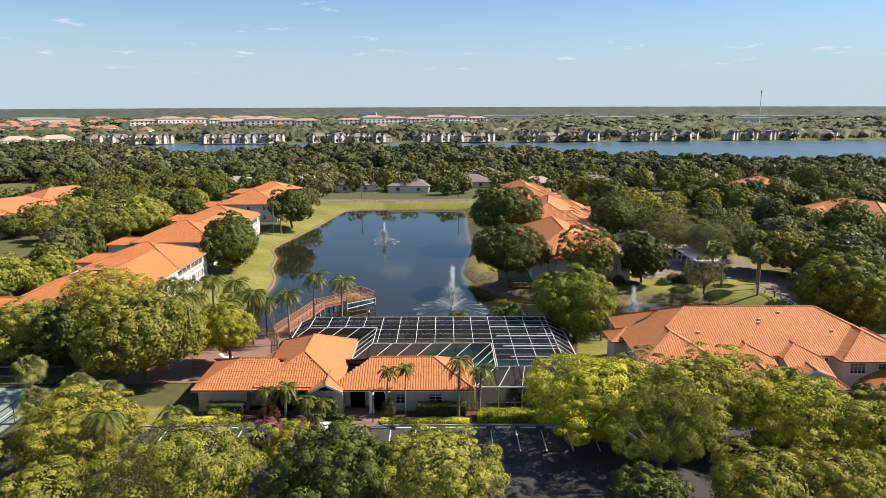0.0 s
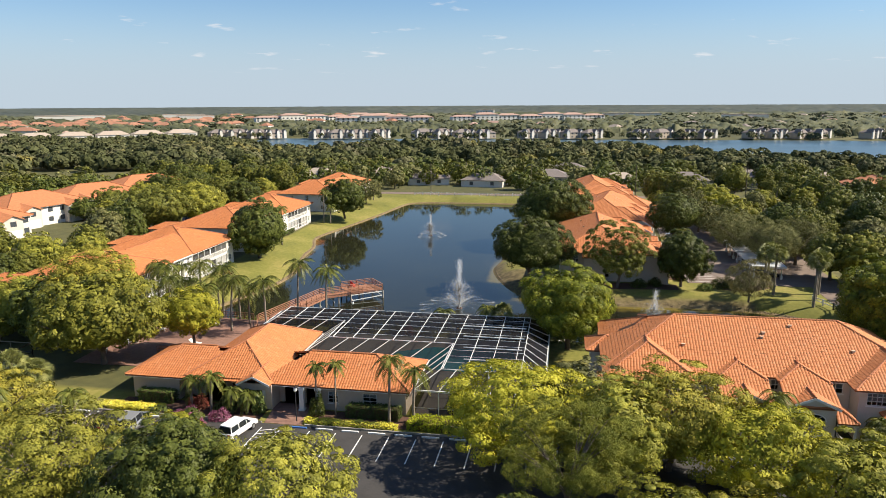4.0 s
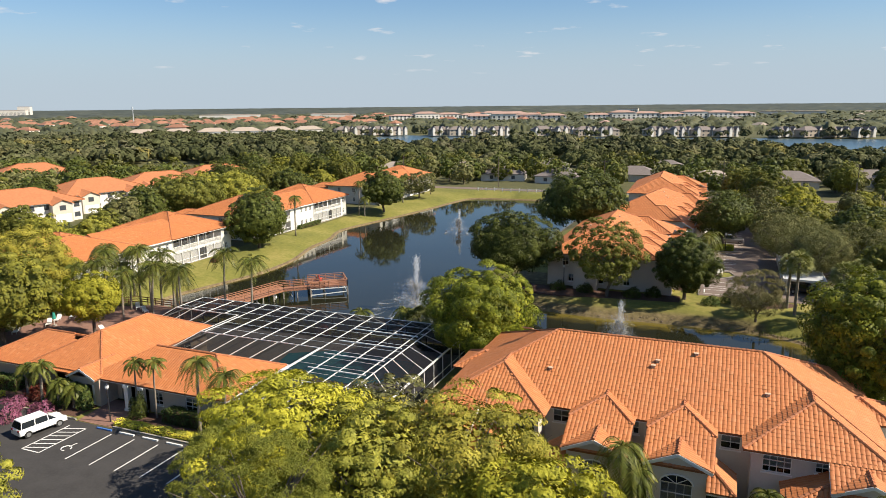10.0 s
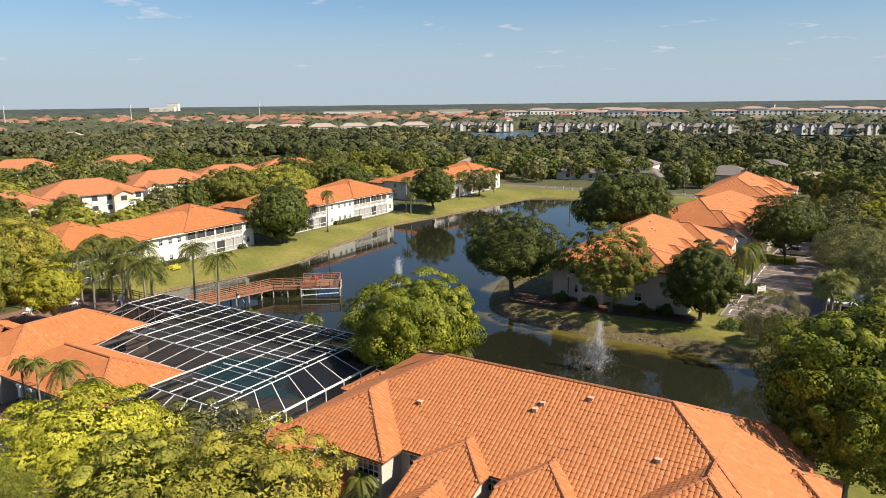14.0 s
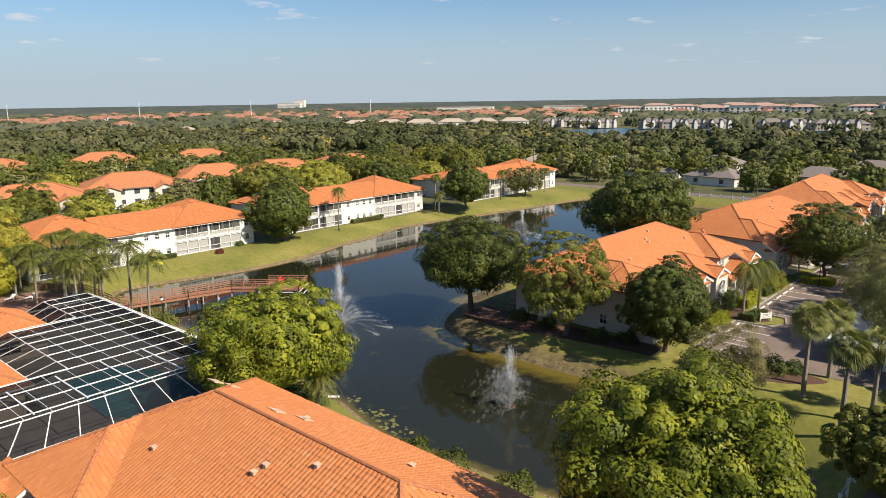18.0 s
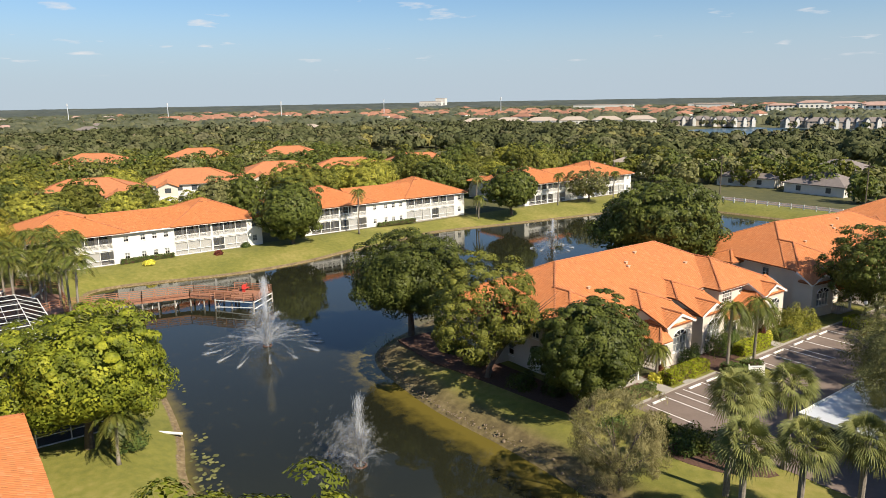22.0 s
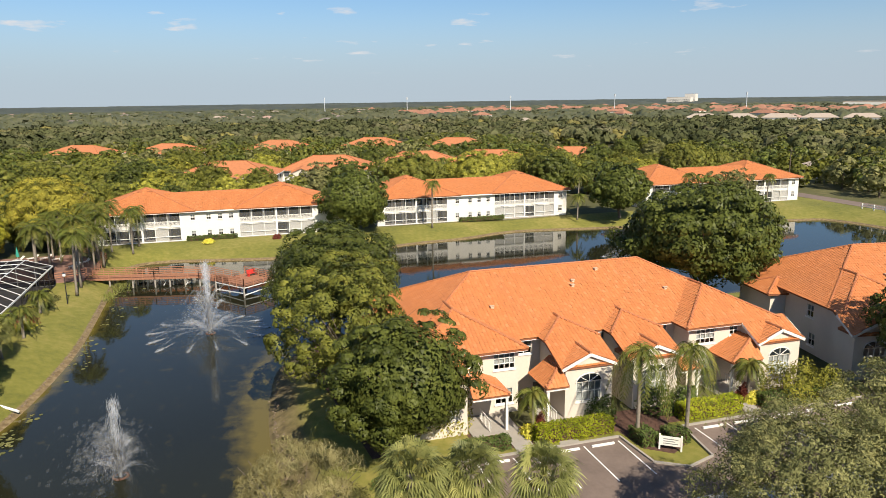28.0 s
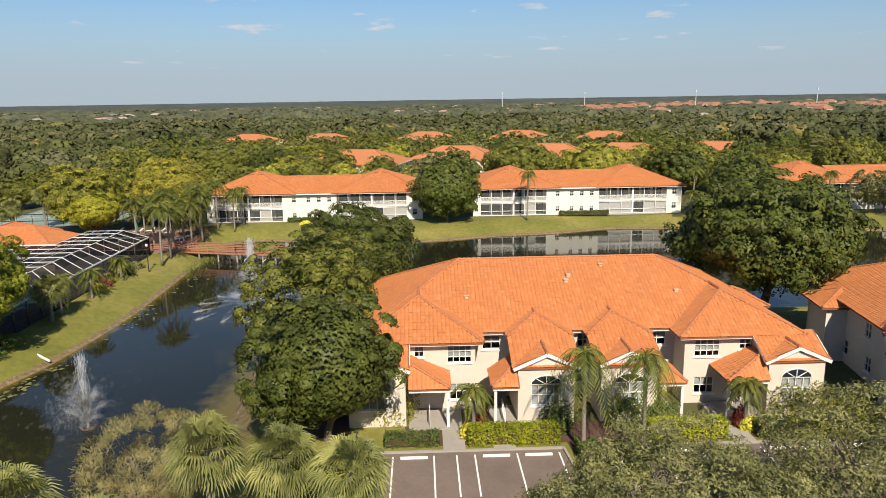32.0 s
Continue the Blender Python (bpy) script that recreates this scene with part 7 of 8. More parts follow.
def far_house(x, y, turn, w, d, h, roof_h, roof_mat, label, storeys=1, wall_mat=None, flat=False):
    """A distant house: walls with window openings drawn as recessed panes, and a hipped or flat roof."""
    t = thing("house", pose(x, y, LEVEL, 0, 0, turn), label, "house", "far houses")
    part("wall", MB().box(-w / 2, w / 2, -d / 2, d / 2, -0.2, h), wall_mat or far_wall, t)
    e = 0.5
    b = MB()
    if flat:
        b.box(-w / 2 - 0.3, w / 2 + 0.3, -d / 2 - 0.3, d / 2 + 0.3, h, h + 0.6)
        b.box(-w / 2 + 2, w / 2 - 2, -d / 2 + 2, d / 2 - 2, h + 0.6, h + 1.2)
    else:
        k = min(w, d) / 2
        f, _ = hip(-w / 2 - e, w / 2 + e, -d / 2 - e, d / 2 + e, h, roof_h / (k + e))
        for p, _e in f:
            b.plate(p, 0.2)
    part("roof", b, roof_mat, t)
    n = max(2, int(w / 4)) if storeys > 1 else (2 if y < 700 else 0)
    ww, wh = (0.95, 1.8) if storeys > 2 else (0.7, 1.4)
    for s in range(storeys):
        z = 0.8 + s * 3.0
        for i in range(n):
            xx = -w / 2 + w * (i + 0.5) / n
            part("window", MB().box(xx - ww, xx + ww, -d / 2 - 0.03, -d / 2 + 0.05, z, z + wh), far_glass, t)
    ROOFS_CLEAR.append((x, y, max(w, d) * (0.85 if y < 700 else 0.55)))
    return t


# grey-roofed single-storey houses past the road
for x, y, turn, mat in ((-38, 300, 10, grey_roof), (-14, 296, -5, grey_roof), (-60, 318, 15, pale_roof), (12, 312, 0, grey_roof), (40, 300, 5, pale_roof), (66, 306, 0, grey_roof), (92, 318, 10, grey_roof), (-88, 305, 0, pale_roof), (-30, 340, 0, grey_roof), (120, 312, -8, pale_roof), (20, 345, 4, grey_roof)):
    far_house(x, y, turn, 17, 12, 2.8, 2.9, mat, "single-storey house with a low hipped roof past the road")
# townhouses on the far lake's shore
for i in range(29):
    x = -325 + i * 19.6 + r.uniform(-1, 1) + 24 * (i // 4)
    y = 694 + 0.07 * x
    t = far_house(x, y, r.uniform(36, 46), 19, 11, r.uniform(5.0, 6.0), 3.2, grey_roof, "grey-roofed townhouse on the far shore", 2, town_wall)
    for gx_ in (-7.5, 0.5, 7.5):
        if r.random() < 0.2:
            continue
        gable = MB()
        gable.box(gx_ - 1.4, gx_ + 1.4, -6.6, -5.4, -0.2, 6.4)
        gable.poly([(gx_ - 1.6, -6.65, 6.3), (gx_ + 1.6, -6.65, 6.3), (gx_, -6.65, 8.4)])
        part("gable", gable, stucco_white, t)
        part("gable_roof", MB().plate([(gx_ - 1.8, -6.9, 6.2), (gx_, -6.9, 8.6), (gx_, -1, 8.6), (gx_ - 1.8, -1, 6.2)], 0.2).plate([(gx_, -6.9, 8.6), (gx_ + 1.8, -6.9, 6.2), (gx_ + 1.8, -1, 6.2), (gx_, -1, 8.6)], 0.2), grey_roof, t)
for i in range(6):      # a pale row at the lake's end
    far_house(-452 + i * 21, 528 + i * 22, 46, 27, 13, 6.6, 3.4, pale_roof, "white townhouse row with a pale roof beyond the woods", 2, stucco_white)


def apartments(p, q, n, label):
    """A long white block of flats in stepped wings, with deep openings and a low clay roof."""
    p, q = Vector(p), Vector(q)
    turn = math.degrees(math.atan2((q - p).y, (q - p).x))
    w = (q - p).length / n
    for i in range(n):
        c = p.lerp(q, (i + 0.5) / n)
        out = -3.0 * (i % 2)
        t = thing("apartment_block", pose(c.x, c.y, LEVEL, 0, 0, turn), label, "apartment block", "far apartments")
        h = 11.5 + 1.6 * ((i * 2) % 3)
        part("wall", MB().box(-w / 2, w / 2, out, 17, -0.2, h), stucco_white, t)
        f, _ = hip(-w / 2 - 0.6, w / 2 + 0.6, out - 0.8, 17.8, h, 0.3)
        b = MB()
        for face, _e in f:
            b.plate(face, 0.3)
        part("roof", b, pink_roof, t)
        m = max(3, int(w / 6.5))
        for s in range(3):
            for k in range(m):
                x = -w / 2 + w * (k + 0.5) / m
                part("window", MB().box(x - 1.5, x + 1.5, out - 0.06, out + 0.1, 1.4 + s * 3.6, 3.8 + s * 3.6), far_glass, t)


apartments((-475, 1085), (-285, 1235), 6, "long white apartment block with a pinkish roof far off")
apartments((-165, 1140), (78, 1255), 7, "white apartment block with arched balconies far off")
apartments((-330, 1050), (-190, 1105), 4, "lower white apartment wing far off")
for x, y, turn, w, d, h in ((-1010, 1350, 35, 130, 50, 10), (-700, 1300, 30, 70, 40, 11), (-840, 1500, 30, 90, 40, 10), (-560, 1420, 25, 60, 30, 9), (340, 1420, -10, 80, 40, 9), (560, 1300, -20, 60, 40, 9), (150, 1600, 0, 120, 40, 9), (700, 1500, -25, 140, 40, 8)):
    far_house(x, y, turn, w, d, h, 3, pale_roof, "long white flat-roofed hall far off", 1, stucco_white, True)
far_house(-190, 1800, 0, 44, 14, 15, 3, pale_roof, "tall white building near the horizon", 4, stucco_white, True)
far_house(-2300, 1790, 40, 90, 40, 22, 3, pale_roof, "pale towers near the horizon", 5, far_wall, True)
far_house(-2340, 1870, 40, 40, 40, 34, 3, pale_roof, "pale tower near the horizon", 5, far_wall, True)
for i in range(160):
    d, a = math.sqrt(r.uniform(400 ** 2, 1800 ** 2)), r.uniform(radians(-35), radians(125))
    x, y = 20 - d * math.sin(a), 110 + d * math.cos(a)
    if far_lake_mask(np.array([x]), np.array([y]))[0] or (-330 < x < 160 and -60 < y < 350) or (640 < y < 760 and -480 < x < 600):
        continue
    kind = 1 + int(r.integers(3))
    if radians(14) < a < radians(78) and d > 760:
        kind = 0
    far_house(x, y, r.uniform(0, 180), r.uniform(16, 26), r.uniform(11, 15), 3.6 if kind else 6.6, 3.6, (far_tile, grey_roof, pale_roof, pink_roof)[kind], "distant house showing between the treetops")
for i in range(110):      # a dense estate of reddish roofs
    d, a = r.uniform(950, 1420), r.uniform(radians(27), radians(76))
    x, y = 20 - d * math.sin(a), 110 + d * math.cos(a)
    if far_lake_mask(np.array([x]), np.array([y]))[0] or (1000 < y < 1300 and -520 < x < 120):
        continue
    far_house(x, y, r.uniform(20, 70), r.uniform(18, 30), r.uniform(12, 15), 5.4, 4.0, far_tile, "house with a reddish clay roof in a distant estate")
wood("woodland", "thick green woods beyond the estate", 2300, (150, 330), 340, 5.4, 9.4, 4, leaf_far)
wood("woodland", "thick green woods farther off", 6800, (310, 600), 144, 6.0, 9.6, 5, leaf_farther_hazed, 95)
wood("woodland", "green woods and gardens in the distance", 6000, (560, 1700), 45, 6.6, 7.6, 6, leaf_distant_hazed)


def canopy(rings, label, seed, mat):
    """Treetops far off, closed into one uneven sheet that thins out round roofs and the lake."""
    r = np.random.default_rng(seed)
    d = np.array(rings)
    a = np.linspace(radians(-42), radians(130), 1100)
    D, A = np.meshgrid(d, a, indexing="ij")
    D = D * (1 + r.normal(0, 0.003, D.shape)); A = A + r.normal(0, 0.0006, A.shape)
    x, y = 20 - D * np.sin(A), 110 + D * np.cos(A)

    def soft(n, times):
        for _ in range(times):
            n = (n + np.roll(n, 1, 0) + np.roll(n, 1, 1) + np.roll(n, -1, 1)) / 4
        return n / n.std()

    h = 4.6 + 1.5 * soft(r.normal(0, 1, D.shape), 2) + 0.9 * soft(r.normal(0, 1, D.shape), 14) + 0.7 * r.normal(0, 1, D.shape)
    bare = far_lake_mask(x, y + 14) | far_lake_mask(x, y) | ((y > 640 + 0.07 * x) & (y < 708 + 0.07 * x) & (x > -340) & (x < 600))
    for k in ROOFS_CLEAR:
        bare |= (np.abs(x - k[0]) < k[2] * 0.9) & (np.abs(y - k[1]) < k[2] * 0.9)
    h = np.where(bare, -1.5, np.maximum(h, 0.6))
    h += (9.0 + 0.8 * (4.6 - h)) * np.clip((D - 3000) / 1650, 0, 1)
    h[0] = -1.5
    n0, n1 = D.shape
    idx = np.arange(n0 * n1).reshape(n0, n1)
    me = quick_mesh("woodland", np.stack([x, y, LEVEL + h], -1).reshape(-1, 3), np.stack([idx[:-1, :-1], idx[:-1, 1:], idx[1:, 1:], idx[1:, :-1]], -1).reshape(-1, 4))
    tone = np.clip(0.45 + 0.16 * soft(r.normal(0, 1, D.shape), 2) + 0.14 * soft(r.normal(0, 1, D.shape), 20), 0, 1)
    at = me.attributes.new("tone", "FLOAT", "POINT")
    at.data.foreach_set("value", tone.astype(np.float32).ravel())
    solo("woodland", me, mat, label, "woods", kind="stuff")


# both sheets carry the haze of the air in their greyed leaf colours
canopy(700 * 1.0125 ** np.arange(84), "closed treetops of distant woods and gardens", 21, leaf_distant_hazed)
canopy(1940 * 1.03 ** np.arange(31), "treetops reaching the horizon, with haze mixed into their colour", 22, leaf_horizon_hazed)

# ---- hedges, beds, cars, carport, fences and small things ----
s = thing("sign", pose(45.4, 158.6, LEVEL, 0, 0, 55), "white wooden notice board on two posts in the planted island", "sign")
part("board", MB().box(-0.75, 0.75, -0.04, 0.04, 0.35, 1.05), trim_white, s)
for sx in (-0.75, 0.75):
    part("post", MB().box(sx - 0.06, sx + 0.06, -0.06, 0.06, -0.1, 1.2), trim_white, s)
for i in range(3):
    part("lettering", MB().box(-0.5, 0.5 - 0.2 * (i % 2), -0.048, -0.041, 0.5 + 0.17 * i, 0.56 + 0.17 * i), car_grey, s)

hedge(40.6, 41.9, 149.9, 156.0, 1.2, leaf_hedge, "bright clipped hedge along the villa lot", 1)
hedge(40.6, 41.9, 162.2, 167.6, 1.25, leaf_hedge, "bright clipped hedge along the villa lot", 2)
hedge(40.7, 41.8, 144.2, 147.8, 0.8, leaf_shrub, "low dark hedge along the villa lot", 3)
hedge(40.7, 41.9, 169.8, 178.0, 1.0, leaf_shrub, "dark clipped hedge along the villa lot", 4)
hedge(42.6, 44.6, 156.9, 158.2, 0.9, leaf_shrub, "dark hedge on the planted island", 5)
hedge(43.4, 44.9, 159.0, 160.6, 0.9, leaf_shrub, "dark hedge on the planted island", 6)
hedge(-50.6, -49.6, 121.0, 129.8, 0.8, leaf_shrub, "low hedge under the white block's wall", 7, 0.14, 60)
hedge(-52.4, -51.5, 174.3, 184.0, 0.8, leaf_shrub, "low hedge under the white block's wall", 8, 0.14, 60)
hedge(-28.0, -23.8, 77.4, 78.6, 1.4, leaf_shrub, "clipped hedge before the clubhouse wall", 9)
hedge(-3.2, 2.6, 77.2, 78.5, 1.3, leaf_shrub, "dark hedge before the clubhouse wall", 10)
hedge(4.0, 11.5, 75.4, 77.6, 0.9, leaf_hedge, "green hedge along the enclosure's front", 11)
hedge(43.5, 47.5, 180.6, 183.2, 1.0, leaf_hedge, "bright hedge at the lot's corner", 12)
for i, (x0, x1, y0, y1) in enumerate(((-31.5, -24.0, 75.1, 76.4), (-7.2, 2.8, 75.0, 75.9))):
    hedge(x0, x1, y0, y1, 0.45, leaf_yellow, "bed of yellow flowering plants before the clubhouse", 20 + i, 0.09, 190, "flower_bed", "flower bed")
for i, (x, y, R, h, mat, text) in enumerate((
        (-18.4, 72.4, 1.5, 1.2, leaf_pink, "pink flowering bush beside the lot"), (-20.2, 74.6, 1.5, 1.1, leaf_pink, "pink flowering bush beside the lot"), (-16.6, 75.0, 1.2, 1.0, leaf_pink, "pink flowering bush beside the lot"),
        (40.2, 150.2, 0.9, 0.8, leaf_yellow, "pale yellow bush by the porch"), (40.2, 151.6, 0.8, 0.7, leaf_yellow, "pale yellow bush by the porch"), (39.9, 150.9, 0.5, 1.5, leaf_red, "dark red spiky bush by the porch"),
        (40.2, 169.8, 0.9, 0.8, leaf_yellow, "pale yellow bush by the porch"), (40.3, 166.6, 0.9, 0.8, leaf_yellow, "pale yellow bush by the porch"), (39.9, 169.2, 0.5, 1.4, leaf_red, "dark red spiky bush by the porch"),
        (39.6, 156.4, 1.2, 2.0, leaf_shrub, "round dark bush before the villa wall"), (39.4, 161.4, 1.5, 2.2, leaf_shrub, "round dark bush before the villa wall"), (39.4, 164.0, 1.2, 1.8, leaf_shrub, "round dark bush before the villa wall"),
        (40.6, 173.6, 2.4, 3.2, leaf_green, "large leafy bush at the villa's corner"), (41.0, 176.5, 2.0, 2.4, leaf_green, "large leafy bush at the villa's corner"), (37.2, 144.6, 1.8, 3.6, leaf_green, "leafy bush at the villa's corner"),
        (47.3, 140.6, 1.7, 1.8, leaf_dark, "dark rounded bush on the bank"), (44.6, 138.6, 1.4, 1.2, leaf_shrub, "low bush on the bank"), (33.0, 139.0, 1.5, 1.4, leaf_dark, "dark bush against the villa's end"),
        (36.0, 140.4, 1.3, 1.4, leaf_dark, "dark bush against the villa's end"), (25.5, 139.6, 1.4, 1.3, leaf_dark, "dark bush against the villa's end"), (21.0, 139.8, 1.4, 1.3, leaf_dark, "dark bush against the villa's end"),
        (51.2, 142.0, 2.0, 1.5, leaf_dark, "dark mounded bush under the fan palms"), (49.4, 141.6, 1.8, 1.4, leaf_dark, "dark mounded bush under the fan palms"), (53.0, 143.2, 1.5, 1.0, leaf_shrub, "low bush under the fan palms"), (50.0, 140.2, 1.4, 1.1, leaf_shrub, "low bush under the fan palms"),
        (-46.6, 136.9, 0.8, 0.8, leaf_red, "small reddish bush on the lawn"), (-46.9, 124.8, 1.0, 0.7, leaf_yellow, "small yellowish bush on the lawn"), (-50.0, 143.4, 0.9, 0.9, leaf_shrub, "small bush by the white block"),
        (-3.0, 105.9, 1.2, 1.2, leaf_red, "reddish bush along the enclosure"), (-1.2, 106.2, 1.0, 0.9, leaf_yellow, "yellowish bush along the enclosure"), (-4.8, 105.8, 0.9, 1.4, leaf_palm, "green bush along the enclosure"), (-10.5, 105.9, 1.4, 1.0, leaf_grey, "greyish bush along the enclosure"), (-13.5, 105.9, 1.3, 0.9, leaf_grey, "greyish bush along the enclosure"),
        (8.9, 80.6, 1.3, 3.0, leaf_dark, "tall broad-leaved clump by the enclosure"), (11.2, 78.4, 1.4, 2.8, leaf_dark, "tall broad-leaved clump by the enclosure"),
        (18.5, 106.3, 1.5, 1.1, leaf_shrub, "bush under the big tree"), (22.0, 106.0, 1.5, 1.0, leaf_shrub, "bush under the big tree"), (35.5, 105.5, 1.6, 1.2, leaf_dark, "bush on the bank behind the villa"), (39.0, 106.0, 1.6, 1.2, leaf_dark, "bush on the bank behind the villa"), (45.0, 106.5, 1.6, 1.3, leaf_dark, "bush on the bank behind the villa"),
        (42.0, 81.0, 1.4, 2.0, leaf_shrub, "round bush before the villa"), (36.0, 80.2, 1.2, 1.8, leaf_shrub, "round bush before the villa"), (49.5, 78.8, 1.4, 1.8, leaf_green, "leafy bush before the villa"), (30.0, 78.6, 1.4, 1.6, leaf_green, "leafy bush before the villa"), (54.5, 78.2, 1.6, 1.8, leaf_shrub, "bush before the villa"),
        (-13.0, 77.0, 0.8, 2.2, leaf_shrub, "upright bush by the entry"), (-6.5, 77.6, 0.9, 2.3, leaf_dark, "tall rounded bush by the entry"), (-20.5, 77.6, 1.4, 1.2, leaf_red, "reddish planting before the clubhouse"), (-17.0, 77.0, 1.3, 1.0, leaf_shrub, "planting before the clubhouse"))):
    shrub(x, y, R, h, mat, text, 400 + i, 0.11, int(700 + 260 * R * h))

# waterside plants and floating pads
rr = np.random.default_rng(31)
for i, (x, y, n, sx, sy) in enumerate(((25.0, 110.9, 34, 1.0, 0.7), (28.6, 109.8, 30, 1.4, 0.6), (20.6, 112.0, 10, 0.6, 0.5), (-14, 114, 40, 5, 1.6), (4, 113.2, 30, 4, 0.8))):
    b = MB()
    for _ in range(n):
        a, q = rr.normal(x, sx), rr.normal(y, sy)
        rad = rr.uniform(0.08, 0.26)
        b.poly([(a + rad * math.cos(t_), q + rad * math.sin(t_), 0.012 + rr.uniform(0, 0.008)) for t_ in np.linspace(0, 5.6, 7)])
    solo("lily_pads", b, leaf_grey, "floating yellow-green water plants", "water plants", kind="stuff")
for i, (x, y, n, sx, sy) in enumerate(((-24.5, 113.0, 500, 2.2, 0.8), (-30.5, 112.6, 500, 2.5, 0.7), (-18.5, 112.2, 300, 1.2, 0.5), (12, 138.5, 260, 1.0, 1.6), (54, 130.5, 260, 3, 0.7))):
    c = np.stack([rr.normal(x, sx, n), rr.normal(y, sy, n), rr.uniform(0.05, 0.6, n)], -1)
    d = rr.normal(0, 0.16, (n, 3)); d[:, 2] = 0.45
    w = rr.normal(0, 1, (n, 3)); w[:, 2] = 0; w /= np.linalg.norm(w, axis=1)[:, None]; w *= 0.03
    v = np.stack([c - w, c + w, c + d + w * 0.2, c + d - w * 0.2], 1).reshape(-1, 3)
    solo("reeds", quick_mesh("reeds", v, np.arange(4 * n).reshape(-1, 4)), leaf_reed, "reeds standing at the water's edge", "reeds", kind="stuff")


# vehicles
def lathe_wheel(parent, x, y, r=0.34):
    w = part("wheel", MB().tube([(x, y - 0.11, r), (x, y + 0.11, r)], [r, r], 16), rubber, parent)
    part("rim", MB().tube([(x, y - 0.125, r), (x, y + 0.125, r)], [r * 0.6, r * 0.6], 10), metal_grey, w)


def car(x, y, turn, paint, label, pickup=False, z=None):
    """Local x is the way it faces."""
    c = thing("car", pose(x, y, Z1 if z is None else z, 0, 0, turn), label, "car", "parked cars")
    L = 2.2 if not pickup else 2.75
    prof = [(-L, 0.35), (-L, 0.85), (-L + 0.1, 0.98), (L - 1.15, 1.0), (L - 0.15, 0.86), (L, 0.7), (L, 0.35)]
    b = MB()
    widths = (0.86, 0.92, 0.86)
    ys = (-0.88, -0.8, 0.8, 0.88)
    k = 0
    rings = []
    for yy in ys:
        inset = 0.07 if abs(yy) > 0.85 else 0.0
        rings.append([(px * (1 - inset * 0.4), yy, pz - inset * (1 if pz > 0.5 else -1)) for px, pz in prof])
    n = len(prof)
    for rg in rings:
        b.v += rg
    for j in range(3):
        for i in range(n):
            a, e = j * n + i, j * n + (i + 1) % n
            b.f.append((a, e, e + n, a + n))
    b.f.append(tuple(range(n))); b.f.append(tuple(3 * n + i for i in reversed(range(n))))
    part("body", b, paint, c)
    roof0, roof1 = (-L + 0.35, L - 1.75) if not pickup else (-0.55, L - 1.85)
    h = 1.62 if not pickup else 1.72
    cab = MB()
    cab.v += [(roof0 - 0.25, -0.8, 0.97), (roof1 + 0.75, -0.8, 0.97), (roof1 + 0.75, 0.8, 0.97), (roof0 - 0.25, 0.8, 0.97), (roof0, -0.66, h - 0.06), (roof1, -0.66, h - 0.06), (roof1, 0.66, h - 0.06), (roof0, 0.66, h - 0.06)]
    cab.f += [(0, 1, 5, 4), (1, 2, 6, 5), (2, 3, 7, 6), (3, 0, 4, 7)]
    part("glasshouse", cab, car_glass, c, "dark tinted windows")
    part("roof_panel", MB().box(roof0 - 0.02, roof1 + 0.02, -0.68, 0.68, h - 0.08, h), paint, c)
    for px in (roof0, (roof0 + roof1) / 2, roof1):
        for sy in (-1, 1):
            part("pillar", MB().bar((px * 1.06, sy * 0.79, 0.97), (px, sy * 0.665, h - 0.05), 0.08, 0.06), paint, c)
    for sx in (-L + 0.75, L - 0.8):
        for sy in (-0.8, 0.8):
            lathe_wheel(c, sx, sy)
    for sy in (-0.6, 0.6):
        part("headlight", MB().box(L - 0.12, L + 0.01, sy - 0.2, sy + 0.2, 0.62, 0.76), frame_white, c)
        part("tail_light", MB().box(-L - 0.01, -L + 0.08, sy - 0.16, sy + 0.16, 0.7, 0.9), car_red, c)
    if pickup:
        part("bed_floor", MB().box(-L + 0.12, -0.85, -0.72, 0.72, 0.985, 1.01), rubber, c)
    return c


car(-13.1, 71.9, 78, car_white, "white boxy hatchback with black roof rails, parked")
car(-24.6, 71.4, 95, car_grey, "silver car with a dark roof, parked")
car(-27.6, 71.2, 92, car_dark, "dark car parked under a tree")
car(-19.6, 71.3, 92, car_dark, "dark car parked under a tree")
car(46.8, 190.2, 180, car_grey, "silver pickup truck parked in the shade", True)
car(46.8, 205.5, 180, car_dark, "dark car parked in the shade")
car(57.8, 150.2, 0, car_dark, "dark car under the carport")
car(57.8, 153.4, 0, car_grey, "grey car under the carport")
car(57.8, 164.2, 0, car_white, "white car under the carport")
car(30.5, 58.0, 90, car_white, "white car parked among the trees")
car(36.0, 71.2, 90, car_grey, "grey car parked among the trees")
for i, (x, y, p_) in enumerate(((-88, 120, car_white), (-87, 138, car_dark), (-88, 152, car_grey), (-87.5, 178, car_white), (-88, 196, car_dark))):
    car(x, y, 90, p_, "car parked along the lane behind the blocks")

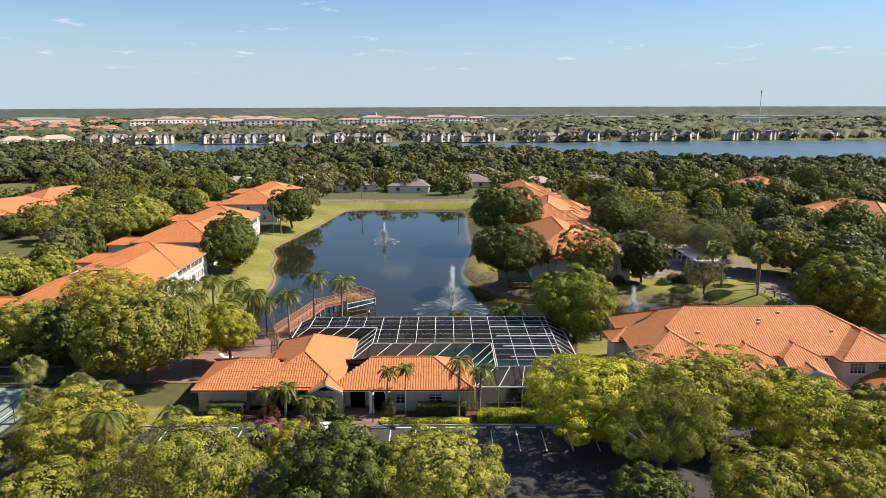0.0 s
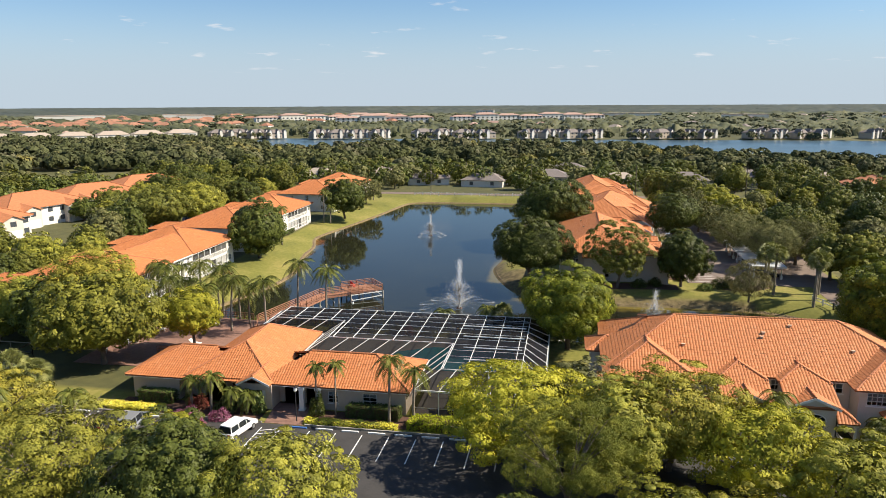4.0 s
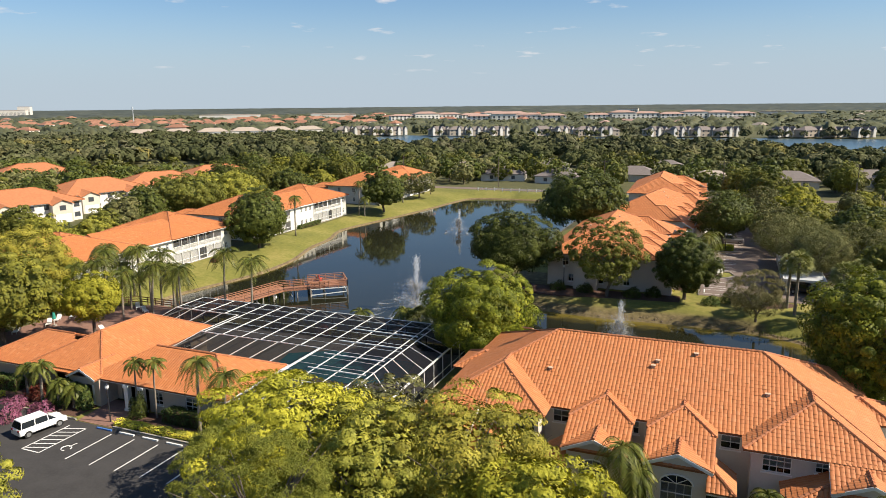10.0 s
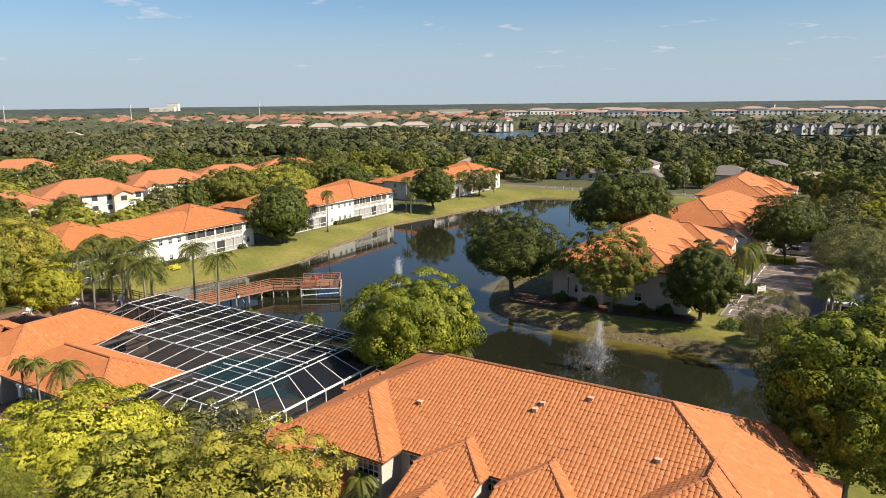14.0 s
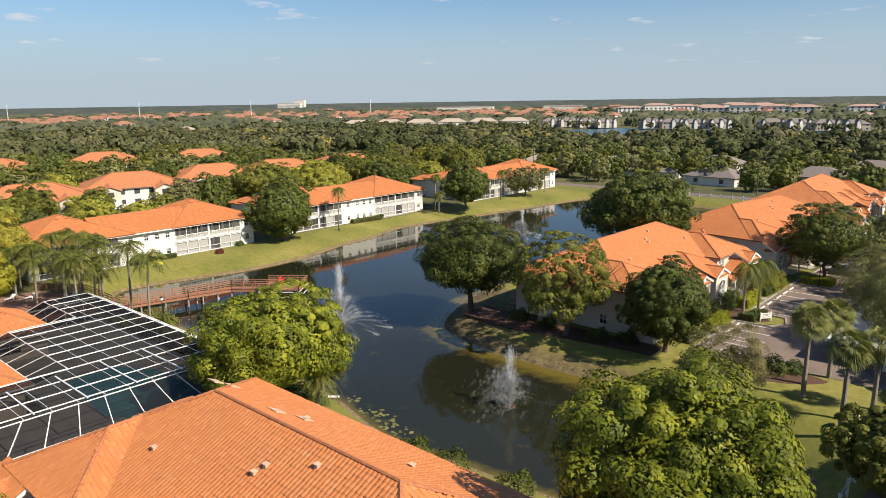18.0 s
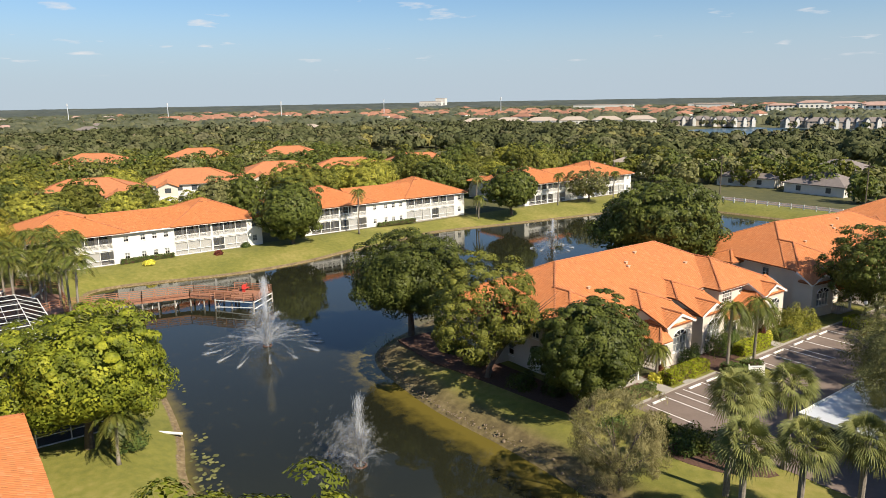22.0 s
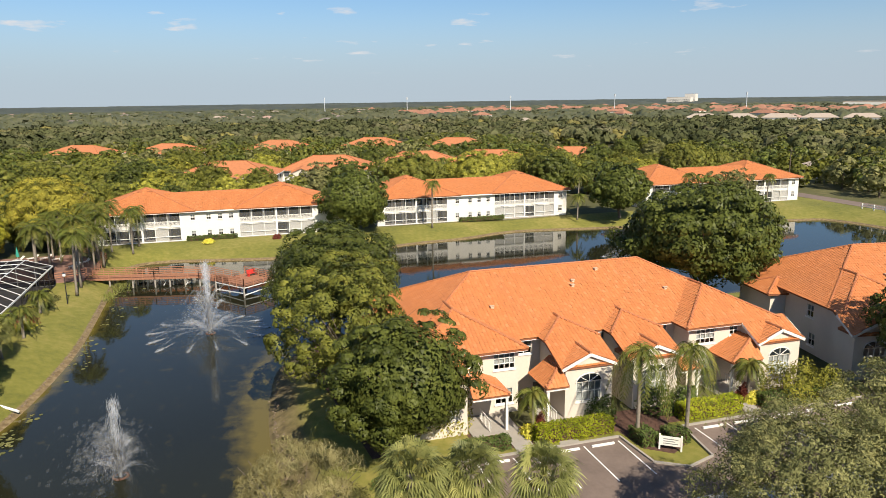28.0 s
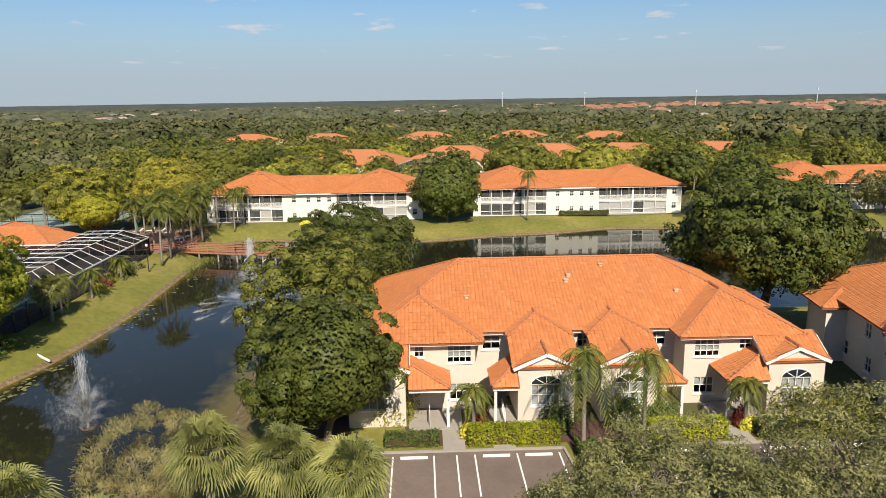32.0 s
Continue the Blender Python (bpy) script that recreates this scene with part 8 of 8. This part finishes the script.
# carports
for x0, x1, y0, y1 in ((54.8, 60.8, 148.2, 160.6), (54.8, 60.8, 162.2, 175.0)):
    cp = thing("carport", pose(0, 0, LEVEL), "flat white metal carport roof on slim posts", "carport", "carports")
    part("roof_deck", MB().box(x0, x1, y0, y1, 2.35, 2.5), metal_pale, cp)
    for k, (a, c) in enumerate((((x0, y0), (x1, y0)), ((x1, y0), (x1, y1)), ((x1, y1), (x0, y1)), ((x0, y1), (x0, y0)))):
        part("edge_trim", MB().bar((*a, 2.45), (*c, 2.45), 0.08, 0.34), frame_white, cp)
    for yy in np.arange(y0 + 0.7, y1, 3.6):
        for xx in (x0 + 0.5, x1 - 0.6):
            part("post", MB().box(xx - 0.09, xx + 0.09, yy - 0.09, yy + 0.09, -0.1, 2.4).box(xx - 0.2, xx + 0.2, yy - 0.2, yy + 0.2, -0.1, 0.7), frame_white, cp)

# white post-and-rail footbridge by the lane, and the fence along the far road
def rail_fence(name, pts, h, rails, mat, label, gap=2.2, w=0.12, z=LEVEL):
    t = thing(name, pose(0, 0, z), label, "fence")
    for a, c in zip(pts, pts[1:]):
        a, c = np.array(a, float), np.array(c, float)
        n = max(1, round(np.linalg.norm(c - a) / gap))
        for k in range(n + 1):
            p = a + (c - a) * k / n
            part("post", MB().box(p[0] - w / 2, p[0] + w / 2, p[1] - w / 2, p[1] + w / 2, -0.3, h), mat, t)
        for q in rails:
            part("rail", MB().bar((*a, q), (*c, q), 0.05, 0.13), mat, t)
    return t


rail_fence("footbridge_rail", [(61.0, 133.4), (62.8, 129.0), (63.0, 119.0)], 1.1, (0.5, 0.95), frame_white, "white two-rail fence by the footbridge", 2.4, 0.2)
rail_fence("road_fence", [(-36, 262.6), (24, 262.6)], 1.2, (0.45, 0.95), frame_white, "pale post-and-rail fence along the far road", 3.0, 0.2)
rail_fence("terrace_rail", [(-35, 92.6), (-26, 92.6), (-24.2, 97.5), (-25.6, 104.0), (-27.5, 108.0)], 1.05, (0.3, 0.65, 1.0), deck_wood, "brown timber railing round the terrace", 1.6, 0.1)
rail_fence("terrace_rail", [(-28.5, 109.0), (-38, 109.2), (-45, 104.5)], 1.05, (0.3, 0.65, 1.0), deck_wood, "brown timber railing round the terrace", 1.6, 0.1)
rail_fence("court_fence", [(-75, 87), (-49.5, 87), (-49.5, 61)], 2.6, (0.1, 1.3, 2.55), car_dark, "tall dark chain-link fence round the court", 3.0, 0.07)


# sun loungers and umbrella on the terrace
def lounger(x, y, turn):
    t = thing("sun_lounger", pose(x, y, Z1 + 0.07, 0, 0, turn), "white sun lounger with a raised back", "sun lounger", "sun loungers")
    part("seat", MB().box(-0.32, 0.32, -0.7, 0.55, 0.3, 0.36), trim_white, t)
    part("backrest", MB().bar((0, 0.55, 0.34), (0, 1.1, 0.75), 0.62, 0.06), trim_white, t)
    for sx in (-0.28, 0.28):
        for sy in (-0.6, 0.45):
            part("leg", MB().box(sx - 0.03, sx + 0.03, sy - 0.03, sy + 0.03, 0, 0.3), trim_white, t)


for x, y, turn in ((-41.0, 95.5, 40), (-41.6, 97.4, 30), (-41.0, 99.5, 35), (-39.5, 101.5, 20), (-33.0, 105.2, 60), (-31.2, 96.2, 80), (-42.2, 91.5, 30), (-35.5, 106.3, 50)):
    lounger(x, y, turn)
u = thing("parasol", pose(-40.2, 95.8, Z1 + 0.07), "closed teal parasol on the terrace", "parasol")
part("pole", MB().tube([(0, 0, 0), (0, 0, 2.5)], [0.03, 0.03], 6), frame_white, u)
part("canopy", MB().tube([(0, 0, 1.0), (0, 0, 1.5), (0, 0, 2.5)], [0.28, 0.22, 0.04], 10), cloth_teal, u)
part("foot", MB().tube([(0, 0, 0), (0, 0, 0.1)], [0.28, 0.25], 12), concrete, u)

# outfall pipe, meter box, lamps, poles
solo("outfall_pipe", MB().tube([(17.6, 107.2, 0.95), (19.9, 110.6, 0.45)], [0.12, 0.12], 8), paint_white, "pale pipe running from the bank into the pond", "pipe")


def street_lamp(x, y, h, label):
    t = thing("street_lamp", pose(x, y, LEVEL), label, "street lamp", "street lamps")
    part("pole", MB().tube([(0, 0, -0.2), (0, 0, h)], [0.07, 0.05], 8), car_dark, t)
    part("lantern", MB().tube([(0, 0, h), (0, 0, h + 0.15), (0, 0, h + 0.45)], [0.1, 0.2, 0.16], 8), frame_white, t)
    part("cap", MB().tube([(0, 0, h + 0.45), (0, 0, h + 0.6)], [0.22, 0.03], 8), car_dark, t)


for x, y in ((-8.2, 75.6), (21.6, 141.0), (46.0, 180.0), (-12.0, 108.4)):
    street_lamp(x, y, 3.4, "slim lamp post with a white lantern")
for i in range(5):
    t = thing("utility_pole", pose(-70 + 38 * i, 273.5, LEVEL), "wooden utility pole beside the far road", "utility pole", "utility poles")
    part("pole", MB().tube([(0, 0, -0.3), (0, 0, 11)], [0.16, 0.11], 8), bark, t)
    part("crossarm", MB().box(-1.1, 1.1, -0.06, 0.06, 10.1, 10.25), bark, t)
for x, y, h in ((420, 950, 52), (-900, 700, 30), (-1100, 420, 30), (-980, 560, 30), (-1250, 300, 32), (-800, 860, 30)):
    t = thing("mast", pose(x, y, LEVEL), "thin pale mast far off", "mast")
    part("shaft", MB().tube([(0, 0, 0), (0, 0, h)], [0.7, 0.45], 6), metal_pale, t)
    part("head", MB().tube([(0, 0, h - 4), (0, 0, h)], [1.1, 1.1], 8), metal_pale, t)
